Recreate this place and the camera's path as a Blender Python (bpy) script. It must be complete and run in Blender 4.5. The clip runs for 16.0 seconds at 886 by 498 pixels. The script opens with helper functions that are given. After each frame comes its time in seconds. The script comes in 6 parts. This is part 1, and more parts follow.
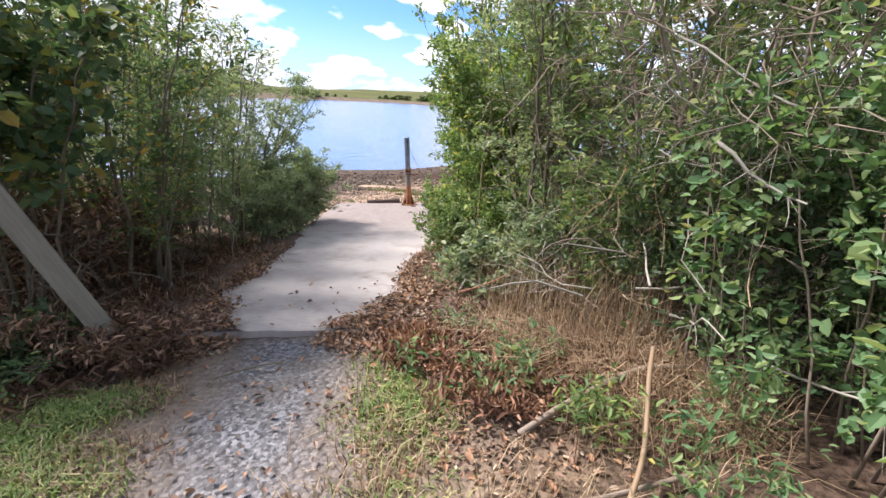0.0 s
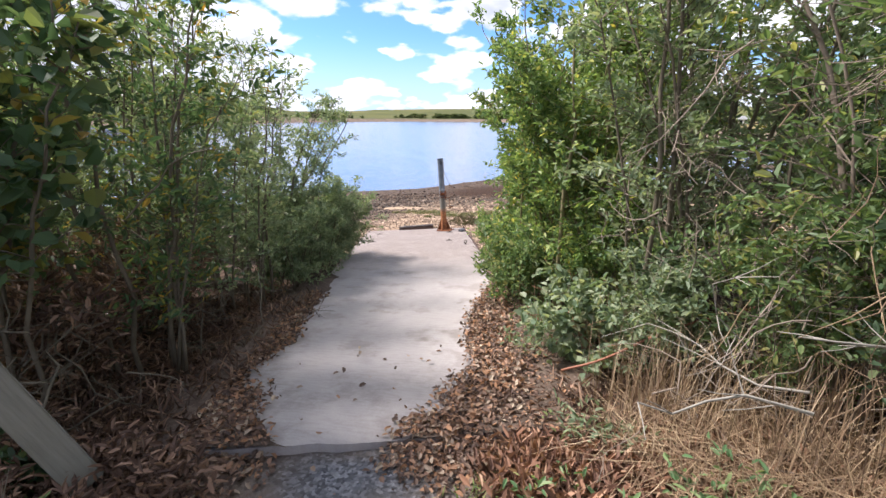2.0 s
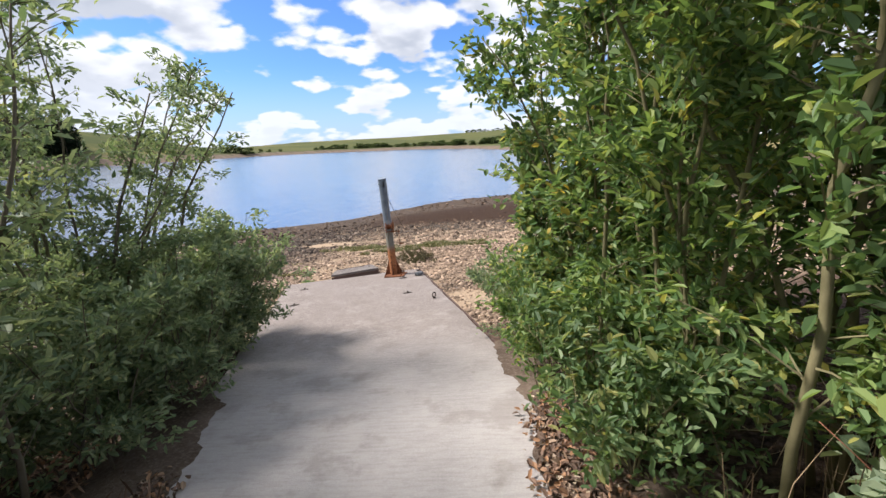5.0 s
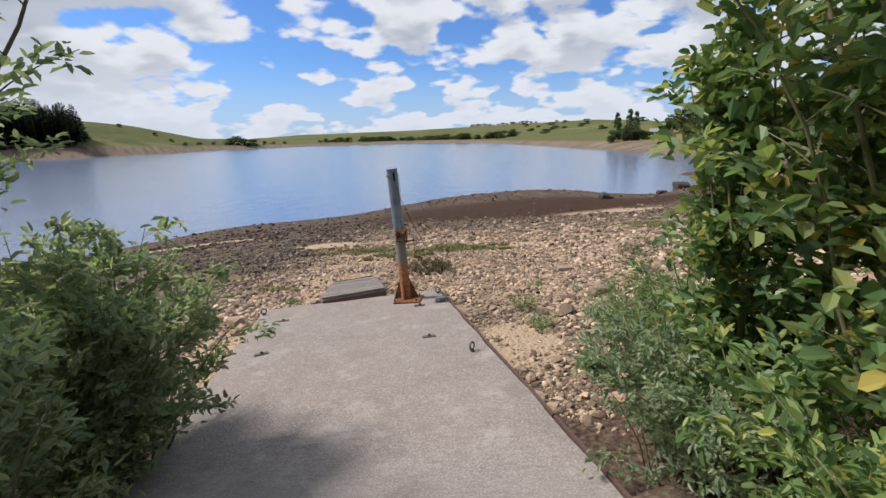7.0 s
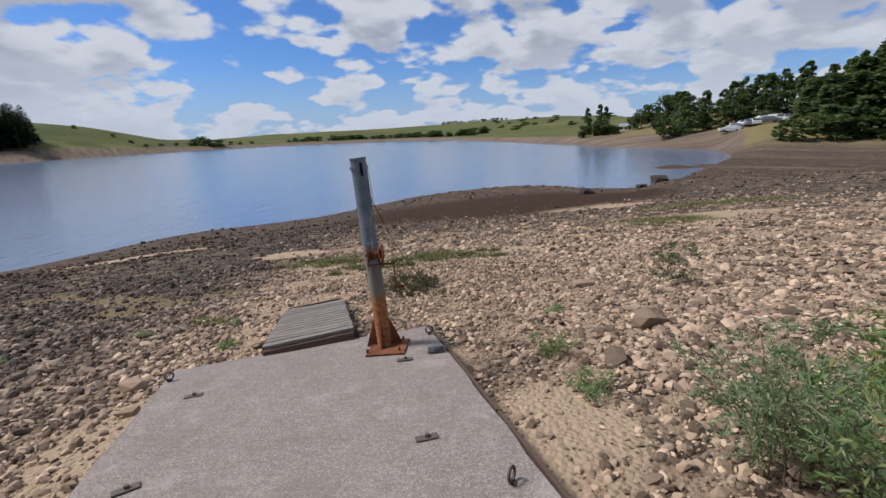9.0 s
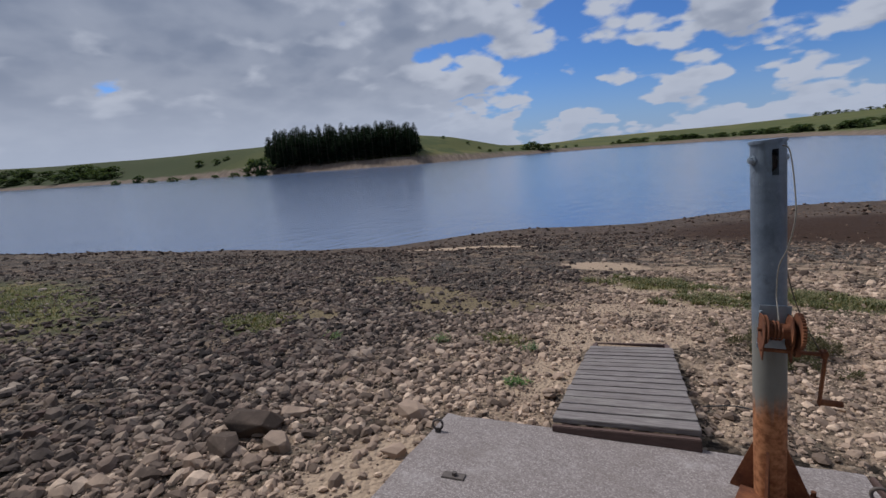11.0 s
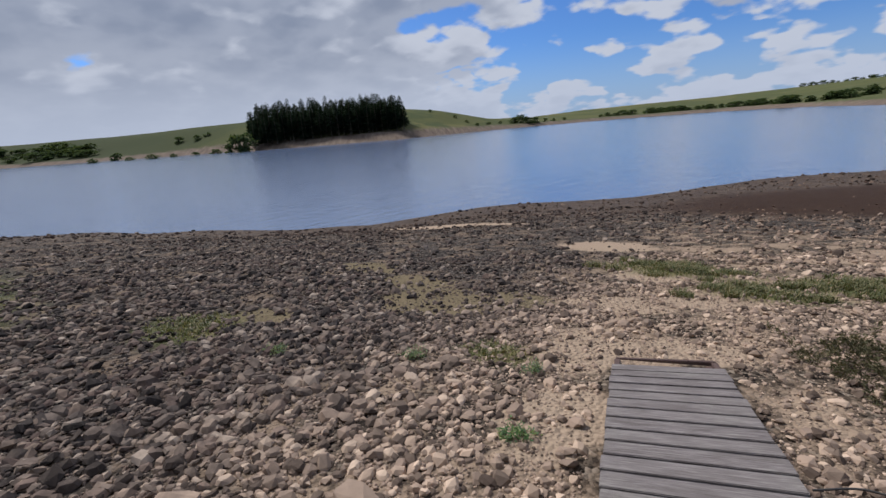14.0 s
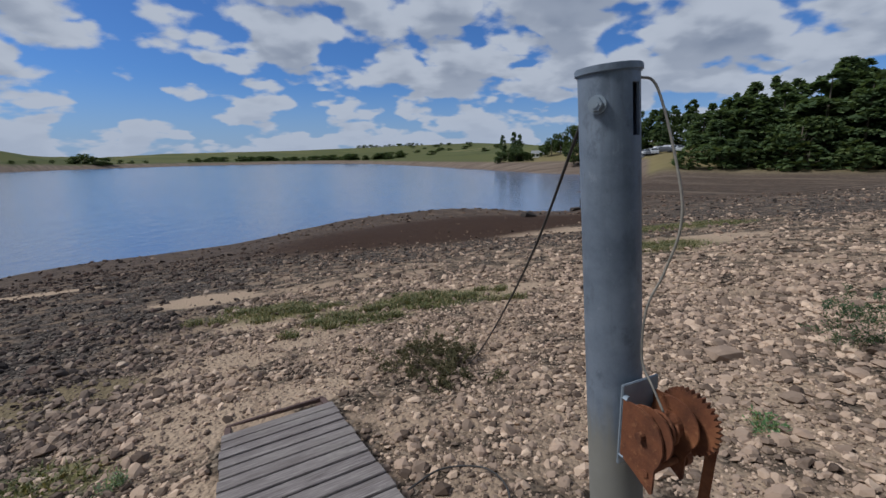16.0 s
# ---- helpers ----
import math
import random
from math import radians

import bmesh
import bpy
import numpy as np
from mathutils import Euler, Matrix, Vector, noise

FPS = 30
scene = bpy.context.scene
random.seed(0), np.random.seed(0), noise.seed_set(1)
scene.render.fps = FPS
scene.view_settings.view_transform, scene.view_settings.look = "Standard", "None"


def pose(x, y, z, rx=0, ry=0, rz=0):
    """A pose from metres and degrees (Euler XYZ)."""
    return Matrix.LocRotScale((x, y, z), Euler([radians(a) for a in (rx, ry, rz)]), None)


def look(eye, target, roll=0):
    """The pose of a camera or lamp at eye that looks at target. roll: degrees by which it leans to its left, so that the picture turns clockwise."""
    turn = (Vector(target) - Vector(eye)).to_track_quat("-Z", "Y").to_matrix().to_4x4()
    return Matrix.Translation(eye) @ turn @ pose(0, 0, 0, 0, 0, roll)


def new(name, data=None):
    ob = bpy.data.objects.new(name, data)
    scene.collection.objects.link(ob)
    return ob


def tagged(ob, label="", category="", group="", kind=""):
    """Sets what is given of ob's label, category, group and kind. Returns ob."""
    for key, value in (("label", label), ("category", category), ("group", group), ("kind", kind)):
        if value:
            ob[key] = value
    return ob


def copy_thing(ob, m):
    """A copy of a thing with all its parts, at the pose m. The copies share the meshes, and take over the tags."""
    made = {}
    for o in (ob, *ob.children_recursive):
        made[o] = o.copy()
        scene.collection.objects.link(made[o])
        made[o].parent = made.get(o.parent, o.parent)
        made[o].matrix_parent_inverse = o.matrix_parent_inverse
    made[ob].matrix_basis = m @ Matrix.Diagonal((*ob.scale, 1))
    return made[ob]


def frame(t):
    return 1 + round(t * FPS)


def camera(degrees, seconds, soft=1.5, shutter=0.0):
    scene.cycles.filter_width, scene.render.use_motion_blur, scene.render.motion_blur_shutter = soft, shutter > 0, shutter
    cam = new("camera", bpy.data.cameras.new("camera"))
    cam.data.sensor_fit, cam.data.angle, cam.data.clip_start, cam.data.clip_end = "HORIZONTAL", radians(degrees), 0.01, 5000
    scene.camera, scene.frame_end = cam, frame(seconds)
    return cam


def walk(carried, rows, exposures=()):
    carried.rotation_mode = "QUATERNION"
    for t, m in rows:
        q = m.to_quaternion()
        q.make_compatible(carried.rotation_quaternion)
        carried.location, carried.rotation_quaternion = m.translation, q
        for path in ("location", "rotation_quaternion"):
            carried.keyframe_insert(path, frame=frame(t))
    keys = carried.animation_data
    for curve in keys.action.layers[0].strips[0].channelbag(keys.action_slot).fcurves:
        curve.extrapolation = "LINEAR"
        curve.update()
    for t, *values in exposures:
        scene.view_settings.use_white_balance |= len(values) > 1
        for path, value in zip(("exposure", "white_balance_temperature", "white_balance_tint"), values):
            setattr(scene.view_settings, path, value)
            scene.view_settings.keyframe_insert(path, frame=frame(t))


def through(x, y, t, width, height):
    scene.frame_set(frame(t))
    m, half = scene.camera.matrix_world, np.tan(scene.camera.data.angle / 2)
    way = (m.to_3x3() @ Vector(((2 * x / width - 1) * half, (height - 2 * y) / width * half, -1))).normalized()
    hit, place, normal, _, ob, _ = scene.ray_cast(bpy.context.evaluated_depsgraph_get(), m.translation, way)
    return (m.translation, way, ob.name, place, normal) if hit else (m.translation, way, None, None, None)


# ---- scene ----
cam = camera(88.9, 16.0)
PATH = [
    (0, (3.294, -11.159, 2.65), (2.922, -9.294, 2.029), 3.2),
    (0.5, (3.187, -11.055, 2.667), (2.763, -9.2, 2.05), 3.5),
    (1, (3.166, -10.84, 2.668), (2.619, -9.002, 2.102), 1.0),
    (1.5, (2.919, -10.597, 2.671), (2.358, -8.762, 2.106), 1.3),
    (2, (2.629, -10.291, 2.653), (2.165, -8.428, 2.093), 0.3),
    (2.5, (2.407, -9.842, 2.638), (2.051, -7.967, 2.04), -1.3),
    (3, (2.128, -9.586, 2.626), (1.816, -7.706, 2.019), -1.0),
    (3.5, (2.0, -9.209, 2.533), (1.723, -7.304, 1.991), -4.3),
    (6, (1.395, -6.601, 2.205), (1.275, -4.654, 1.767), -0.9),
    (6.5, (1.271, -6.111, 2.173), (1.112, -4.164, 1.744), -0.4),
    (7, (1.127, -5.608, 2.091), (0.945, -3.674, 1.616), -1.6),
    (7.5, (1.074, -5.138, 2.067), (0.878, -3.212, 1.565), -3.1),
    (8, (0.945, -4.677, 1.982), (0.894, -2.744, 1.47), -2.3),
    (8.2, (0.912, -4.506, 1.957), (0.87, -2.571, 1.455), -2.3),
    (10.3, (0.487, -2.8, 1.772), (-0.046, -0.927, 1.316), -2.7),
    (10.5, (0.406, -2.679, 1.751), (-0.294, -0.862, 1.294), -2.7),
    (11, (0.197, -2.433, 1.77), (-1.083, -0.95, 1.366), -4.0),
    (11.5, (0.041, -2.161, 1.683), (-1.632, -1.118, 1.345), -4.6),
    (12, (-0.106, -1.98, 1.648), (-1.867, -1.093, 1.315), -4.6),
    (12.5, (-0.309, -1.811, 1.646), (-2.075, -0.945, 1.284), -4.5),
    (13, (-0.373, -1.643, 1.621), (-2.108, -0.738, 1.209), -5.5),
    (13.5, (-0.468, -1.425, 1.61), (-1.977, -0.208, 1.115), -10.4),
    (14, (-0.598, -1.254, 1.578), (-1.829, 0.236, 1.066), -4.5),
    (14.5, (-0.628, -1.124, 1.581), (-1.397, 0.657, 1.097), -1.6),
    (15, (-0.614, -1.046, 1.557), (-0.887, 0.888, 1.126), -1.3),
    (15.5, (-0.565, -0.992, 1.555), (-0.519, 0.963, 1.136), -1.5),
    (16, (-0.543, -0.986, 1.553), (-0.244, 0.951, 1.156), -1.0),
]
walk(cam, [(t, look(eye, target, roll)) for t, eye, target, roll in PATH],
     [(0, 0.98, 6350, 16), (1.5, 0.96, 6350, 16), (3.5, 0.72, 6350, 14), (6, 0.38, 6450, 10), (8, -0.08, 6300, 10), (10.3, -0.44, 5900, 12), (11, -0.58, 5850, 12), (12.5, -0.28, 6000, 13), (13.5, -0.28, 5950, 12), (14.5, -0.50, 5850, 12), (16, -0.62, 5750, 9)])

# ---- world and sun ----
SUN_AZ, SUN_EL = radians(-86), radians(50)


def nodes_of(tree):
    """Short ways to add and join nodes of one tree."""
    def add(kind, **sets):
        n = tree.nodes.new(kind)
        for key, value in sets.items():
            if key in ("operation", "blend_type", "data_type", "noise_dimensions", "interpolation_type", "feature", "sky_type", "attribute_name", "clamp", "distance", "voronoi_dimensions", "wave_type", "bands_direction"):
                if key == "operation":
                    n.operation = value
                elif key == "blend_type":
                    n.blend_type = value
                elif key == "data_type":
                    n.data_type = value
                elif key == "noise_dimensions":
                    n.noise_dimensions = value
                elif key == "feature":
                    n.feature = value
                elif key == "sky_type":
                    n.sky_type = value
                elif key == "attribute_name":
                    n.attribute_name = value
                elif key == "interpolation_type":
                    n.interpolation_type = value
        return n

    def put(socket, value):
        if isinstance(value, bpy.types.NodeSocket):
            tree.links.new(value, socket)
        elif isinstance(value, (tuple, list)) and socket.type == "RGBA" and len(value) == 3:
            socket.default_value = (*value, 1)
        else:
            socket.default_value = value
    return add, put


class Graph:
    """A small builder of shader graphs."""

    def __init__(self, tree):
        self.tree = tree
        self.add, self.put = nodes_of(tree)

    def math(self, op, a, b=0.0, c=0.0):
        n = self.add("ShaderNodeMath", operation=op)
        for s, v in zip(n.inputs, (a, b, c)):
            self.put(s, v)
        return n.outputs[0]

    def vec(self, op, a, b=(0, 0, 0), scale=1.0):
        n = self.add("ShaderNodeVectorMath", operation=op)
        self.put(n.inputs[0], a)
        self.put(n.inputs[1], b)
        self.put(n.inputs[3], scale)
        return n.outputs[1] if op in ("DOT_PRODUCT", "LENGTH", "DISTANCE") else n.outputs[0]

    def mix(self, fac, a, b, mode="MIX"):
        n = self.add("ShaderNodeMix", data_type="RGBA", blend_type=mode)
        for s, v in zip((n.inputs[0], n.inputs[6], n.inputs[7]), (fac, a, b)):
            self.put(s, v)
        return n.outputs[2]

    def noise(self, scale, detail=4.0, rough=0.55, vector=None, distortion=0.0):
        n = self.add("ShaderNodeTexNoise")
        for key, v in (("Scale", scale), ("Detail", detail), ("Roughness", rough), ("Distortion", distortion)):
            self.put(n.inputs[key], v)
        if vector is not None:
            self.put(n.inputs["Vector"], vector)
        return n.outputs["Fac"]

    def voronoi(self, scale, vector=None, feature="F1", out="Distance", rand=1.0):
        n = self.add("ShaderNodeTexVoronoi", feature=feature)
        self.put(n.inputs["Scale"], scale)
        self.put(n.inputs["Randomness"], rand)
        if vector is not None:
            self.put(n.inputs["Vector"], vector)
        return n.outputs[out]

    def step(self, x, lo, hi, a=0.0, b=1.0):
        n = self.add("ShaderNodeMapRange", interpolation_type="SMOOTHSTEP")
        for s, v in zip(n.inputs[:5], (x, lo, hi, a, b)):
            self.put(s, v)
        return n.outputs[0]

    def ramp(self, fac, *stops):
        n = self.add("ShaderNodeValToRGB")
        el = n.color_ramp.elements
        while len(el) < len(stops):
            el.new(0.5)
        for e, (at, colour) in zip(el, stops):
            e.position, e.color = at, (*colour, 1)
        self.put(n.inputs[0], fac)
        return n.outputs[0]

    def xyz(self, v):
        n = self.add("ShaderNodeSeparateXYZ")
        self.put(n.inputs[0], v)
        return n.outputs

    def join(self, x, y, z=0.0):
        n = self.add("ShaderNodeCombineXYZ")
        for s, v in zip(n.inputs, (x, y, z)):
            self.put(s, v)
        return n.outputs[0]

    def bump(self, height, strength=0.3, distance=0.02):
        n = self.add("ShaderNodeBump")
        for key, v in (("Strength", strength), ("Distance", distance), ("Height", height)):
            self.put(n.inputs[key], v)
        return n.outputs[0]


def build_world():
    w = bpy.data.worlds.new("cloudy_sky")
    scene.world = w
    w.use_nodes = True
    w.node_tree.nodes.clear()
    g = Graph(w.node_tree)
    sky = g.add("ShaderNodeTexSky", sky_type="NISHITA")
    sky.sun_disc = False
    sky.sun_elevation, sky.sun_rotation = SUN_EL, SUN_AZ
    sky.altitude, sky.air_density, sky.dust_density, sky.ozone_density = 200, 1.0, 0.6, 1.5
    d = g.vec("NORMALIZE", g.add("ShaderNodeTexCoord").outputs["Generated"])
    x, y, z = g.xyz(d)
    up = g.math("MAXIMUM", z, 0.0)
    over = g.math("ADD", up, 0.33)
    p = g.join(g.math("DIVIDE", x, over), g.math("DIVIDE", y, over), 0.0)
    left = g.math("ADD", g.math("MULTIPLY", x, -0.95), g.math("MULTIPLY", y, -0.30))
    cover = g.math("MULTIPLY", g.step(left, -0.10, 0.80), 0.175)
    right = g.math("ADD", g.math("MULTIPLY", x, 0.75), g.math("MULTIPLY", y, 0.66))
    cover = g.math("ADD", cover, g.math("MULTIPLY", g.step(right, 0.78, 0.97), 0.03))
    cover = g.math("ADD", cover, g.math("MULTIPLY", g.step(z, 0.16, 0.60), 0.07))

    def shape(q):
        big = g.noise(0.9, 2.0, 0.5, g.vec("ADD", q, (3.7, 1.9, 0.0)))
        warp = g.vec("ADD", q, g.vec("SCALE", g.join(g.noise(5.0, 3.0, 0.5, q), g.noise(5.0, 3.0, 0.5, g.vec("ADD", q, (7.0, 3.0, 0.0))), 0.0), scale=0.28))
        puff = g.math("SUBTRACT", 0.75, g.voronoi(6.2, warp))
        mid = g.noise(3.6, 3.0, 0.5, g.vec("ADD", q, (11.2, 4.6, 2.0)))
        wisp = g.noise(11.0, 5.0, 0.6, q)
        total = g.math("ADD", g.math("MULTIPLY", mid, 0.72), g.math("MULTIPLY", big, 0.32))
        total = g.math("ADD", total, g.math("MULTIPLY", puff, 0.17))
        return g.math("ADD", g.math("ADD", total, g.math("MULTIPLY", wisp, 0.12)), g.math("SUBTRACT", cover, 0.07))
    here, above = shape(p), shape(g.vec("MULTIPLY", p, (0.935, 0.935, 1.0)))
    cloud = g.step(here, 0.50, 0.565)
    # the undersides of the clouds are grey, their tops white
    base = g.step(above, 0.53, 0.66)
    core = g.step(here, 0.58, 0.86)
    grey = g.math("MULTIPLY", g.math("ADD", g.math("MULTIPLY", base, 0.62), g.math("MULTIPLY", core, 0.38)), g.step(z, 0.01, 0.22, 0.30, 1.05))
    white = g.mix(grey, (8.1, 8.3, 8.8), (3.7, 4.15, 5.1))
    haze = g.step(z, 0.0, 0.17, 0.68, 0.0)
    blue = g.mix(1.0, sky.outputs[0], (0.62, 0.94, 1.46), "MULTIPLY")
    blue = g.mix(haze, blue, (5.0, 6.3, 8.5))
    col = g.mix(cloud, blue, g.mix(g.math("MULTIPLY", haze, 0.6), white, (6.3, 7.1, 8.6)))
    back = g.add("ShaderNodeBackground")
    g.put(back.inputs[0], col)
    back.inputs[1].default_value = 0.088
    out = g.add("ShaderNodeOutputWorld")
    g.put(out.inputs[0], back.outputs[0])


build_world()
sun = new("sun", bpy.data.lights.new("sun", "SUN"))
sun.data.energy, sun.data.angle, sun.data.color = 5.0, radians(13), (1.0, 0.93, 0.84)
sun.matrix_world = look((0, 0, 60), (-math.sin(SUN_AZ) * math.cos(SUN_EL), -math.cos(SUN_AZ) * math.cos(SUN_EL), 60 - math.sin(SUN_EL)))

# ---- materials ----
def surface(name, build, rough=0.8, metal=0.0, spec=0.3):
    """A Principled material; build(g) gives colour, and may give roughness and bump."""
    m = bpy.data.materials.new(name)
    m.use_nodes = True
    g = Graph(m.node_tree)
    b = m.node_tree.nodes["Principled BSDF"]
    b.inputs["Roughness"].default_value, b.inputs["Metallic"].default_value = rough, metal
    b.inputs["Specular IOR Level"].default_value = spec
    for key, v in build(g).items():
        g.put(b.inputs[key], v)
    return m


def island(g):
    return g.add("ShaderNodeNewGeometry").outputs["Random Per Island"]


def chance(g):
    return g.add("ShaderNodeObjectInfo").outputs["Random"]


def place(g):
    return g.add("ShaderNodeNewGeometry").outputs["Position"]


def local(g):
    return g.add("ShaderNodeTexCoord").outputs["Object"]


def leaf_material(name, *stops, shine=0.5, through=0.48):
    m = bpy.data.materials.new(name)
    m.use_nodes = True
    g = Graph(m.node_tree)
    b, out = m.node_tree.nodes["Principled BSDF"], m.node_tree.nodes["Material Output"]
    blotch = g.noise(2.0, 2.0, 0.5, place(g))
    fac = g.math("ADD", g.math("MULTIPLY", island(g), 0.8), g.math("MULTIPLY", blotch, 0.25))
    col = g.ramp(fac, *stops)
    g.put(b.inputs["Base Color"], col)
    b.inputs["Roughness"].default_value = shine
    b.inputs["Specular IOR Level"].default_value = 0.4 if shine < 0.9 else 0.05
    tr = g.add("ShaderNodeBsdfTranslucent")
    g.put(tr.inputs[0], g.mix(1.0, col, (1.15, 1.12, 0.65), "MULTIPLY"))
    mixer = g.add("ShaderNodeMixShader")
    mixer.inputs[0].default_value = through
    g.put(mixer.inputs[1], b.outputs[0])
    g.put(mixer.inputs[2], tr.outputs[0])
    g.put(out.inputs[0], mixer.outputs[0])
    return m


M = {}
M["willow"] = leaf_material("willow_leaf", (0.0, (0.0849, 0.153, 0.0723)), (0.45, (0.141, 0.225, 0.0969)), (0.8, (0.227, 0.306, 0.133)), (0.98, (0.415, 0.359, 0.121)))
M["sallow"] = leaf_material("sallow_leaf", (0.0, (0.124, 0.194, 0.118)), (0.5, (0.213, 0.284, 0.184)), (0.9, (0.349, 0.409, 0.262)), (1.0, (0.500, 0.454, 0.209)))
M["bright"] = leaf_material("sunny_willow_leaf", (0.0, (0.072, 0.143, 0.058)), (0.5, (0.163, 0.260, 0.098)), (0.85, (0.305, 0.397, 0.137)), (1.0, (0.650, 0.520, 0.130)))
M["broad"] = leaf_material("broad_willow_leaf", (0.0, (0.072, 0.144, 0.062)), (0.5, (0.150, 0.240, 0.098)), (0.85, (0.288, 0.348, 0.132)), (0.97, (0.696, 0.504, 0.108)), shine=0.4, through=0.48)
M["oak"] = leaf_material("oak_leaf", (0.0, (0.05, 0.105, 0.0542)), (0.6, (0.1, 0.169, 0.0863)), (0.85, (0.2, 0.226, 0.0739)), (0.97, (0.588, 0.355, 0.0739)))
M["bramble"] = leaf_material("bramble_leaf", (0.0, (0.0784, 0.162, 0.0731)), (0.55, (0.157, 0.28, 0.134)), (0.9, (0.298, 0.383, 0.17)), (1.0, (0.47, 0.324, 0.122)))
# leaf green lowered so that shade and backlight sit in the colour
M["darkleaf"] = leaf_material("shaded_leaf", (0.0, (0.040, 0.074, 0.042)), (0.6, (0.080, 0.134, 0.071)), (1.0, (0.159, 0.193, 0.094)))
M["farleaf"] = leaf_material("far_tree_leaf", (0.0, (0.050, 0.076, 0.035)), (0.6, (0.077, 0.112, 0.046)), (1.0, (0.119, 0.144, 0.056)), through=0.3, shine=0.95)
M["needle"] = leaf_material("conifer_needle", (0.0, (0.017, 0.030, 0.018)), (0.7, (0.030, 0.049, 0.028)), (1.0, (0.05, 0.07, 0.036)), through=0.2, shine=0.95)
M["pine"] = leaf_material("pine_needle_clump", (0.0, (0.068, 0.102, 0.054)), (0.6, (0.108, 0.158, 0.075)), (1.0, (0.158, 0.203, 0.093)), through=0.4, shine=0.95)
M["deadleaf"] = leaf_material("fallen_leaf", (0.0, (0.055, 0.036, 0.030)), (0.3, (0.13, 0.085, 0.064)), (0.55, (0.25, 0.155, 0.11)), (0.72, (0.42, 0.23, 0.125)), (0.85, (0.33, 0.25, 0.19)), (1.0, (0.60, 0.50, 0.37)), through=0.1, shine=0.7)
M["bracken"] = leaf_material("dead_bracken", (0.0, (0.044, 0.025, 0.019)), (0.6, (0.156, 0.094, 0.066)), (1.0, (0.425, 0.275, 0.188)), through=0.15, shine=0.7)
M["rustfern"] = leaf_material("rusty_bracken_frond", (0.0, (0.07, 0.036, 0.026)), (0.4, (0.17, 0.090, 0.060)), (0.75, (0.33, 0.18, 0.115)), (1.0, (0.52, 0.36, 0.25)), through=0.2, shine=0.7)
M["straw"] = leaf_material("dry_grass_stem", (0.0, (0.09, 0.058, 0.036)), (0.5, (0.23, 0.155, 0.098)), (0.85, (0.40, 0.30, 0.19)), (1.0, (0.58, 0.47, 0.33)), through=0.15, shine=0.6)
M["shoregrass"] = leaf_material("shore_grass_blade", (0.0, (0.062, 0.078, 0.030)), (0.5, (0.135, 0.145, 0.055)), (0.8, (0.24, 0.21, 0.10)), (1.0, (0.38, 0.31, 0.17)), through=0.25, shine=0.6)
M["mat"] = leaf_material("creeping_weed_leaf", (0.0, (0.05, 0.05, 0.026)), (0.6, (0.11, 0.105, 0.048)), (1.0, (0.20, 0.15, 0.085)), through=0.2, shine=0.8)
M["grass"] = leaf_material("grass_blade", (0.0, (0.111, 0.191, 0.055)), (0.6, (0.206, 0.300, 0.092)), (1.0, (0.506, 0.473, 0.221)), through=0.3, shine=0.5)


def bark(g, a, b):
    n = g.noise(14.0, 5.0, 0.65, local(g))
    return {"Base Color": g.mix(n, a, b), "Normal": g.bump(n, 0.5, 0.006)}


M["bark"] = surface("grey_bark", lambda g: bark(g, (0.075, 0.060, 0.042), (0.20, 0.175, 0.13)), 0.85)
M["greenbark"] = surface("olive_bark", lambda g: bark(g, (0.12, 0.11, 0.055), (0.26, 0.23, 0.13)), 0.8)
M["twig"] = surface("dead_twig", lambda g: bark(g, (0.13, 0.10, 0.08), (0.33, 0.275, 0.225)), 0.85)
M["lichen"] = surface("lichened_branch", lambda g: bark(g, (0.15, 0.135, 0.115), (0.46, 0.44, 0.39)), 0.9)
M["cane"] = surface("red_bramble_cane", lambda g: bark(g, (0.20, 0.07, 0.05), (0.36, 0.17, 0.10)), 0.6)


def stone(g):
    i = island(g)
    tint = g.ramp(i, (0.0, (0.035, 0.031, 0.029)), (0.22, (0.13, 0.110, 0.098)), (0.45, (0.30, 0.245, 0.20)), (0.62, (0.18, 0.130, 0.110)), (0.85, (0.38, 0.30, 0.23)), (1.0, (0.64, 0.54, 0.43)))
    n = g.noise(7.0, 6.0, 0.65, place(g))
    spots = g.noise(45.0, 3.0, 0.6, place(g))
    col = g.mix(g.step(n, 0.35, 0.7), g.mix(1.0, tint, (0.48, 0.47, 0.47), "MULTIPLY"), g.mix(1.0, tint, (0.95, 0.92, 0.88), "MULTIPLY"))
    # a dry silt film colours the stones of the sandy stretch
    x, y, z = g.xyz(place(g))
    sandy = g.math("MULTIPLY", g.step(g.math("ADD", x, g.math("MULTIPLY", n, 1.5)), -4.2, -1.2), g.step(y, 17.0, 7.0))
    col = g.mix(g.math("MULTIPLY", sandy, 0.6), col, g.mix(i, (0.12, 0.090, 0.070), (0.62, 0.49, 0.375)))
    # the stones away from the sand are a darker slate
    col = g.mix(g.step(g.math("ADD", x, g.math("MULTIPLY", n, 1.2)), -1.4, -3.9, 0.0, 1.0), col, g.mix(1.0, col, (0.70, 0.73, 0.78), "MULTIPLY"))
    # stones that lay under water longest are stained dark
    col = g.mix(g.step(z, -1.0, -2.6, 0.0, 0.6), col, g.mix(1.0, col, (0.42, 0.34, 0.32), "MULTIPLY"))
    col = g.mix(g.math("MULTIPLY", g.step(spots, 0.58, 0.78), 0.22), col, (0.36, 0.31, 0.25))
    col = g.mix(1.0, col, (1.08, 1.02, 0.98), "MULTIPLY")
    return {"Base Color": col, "Normal": g.bump(g.math("ADD", n, g.math("MULTIPLY", spots, 0.3)), 0.6, 0.01)}


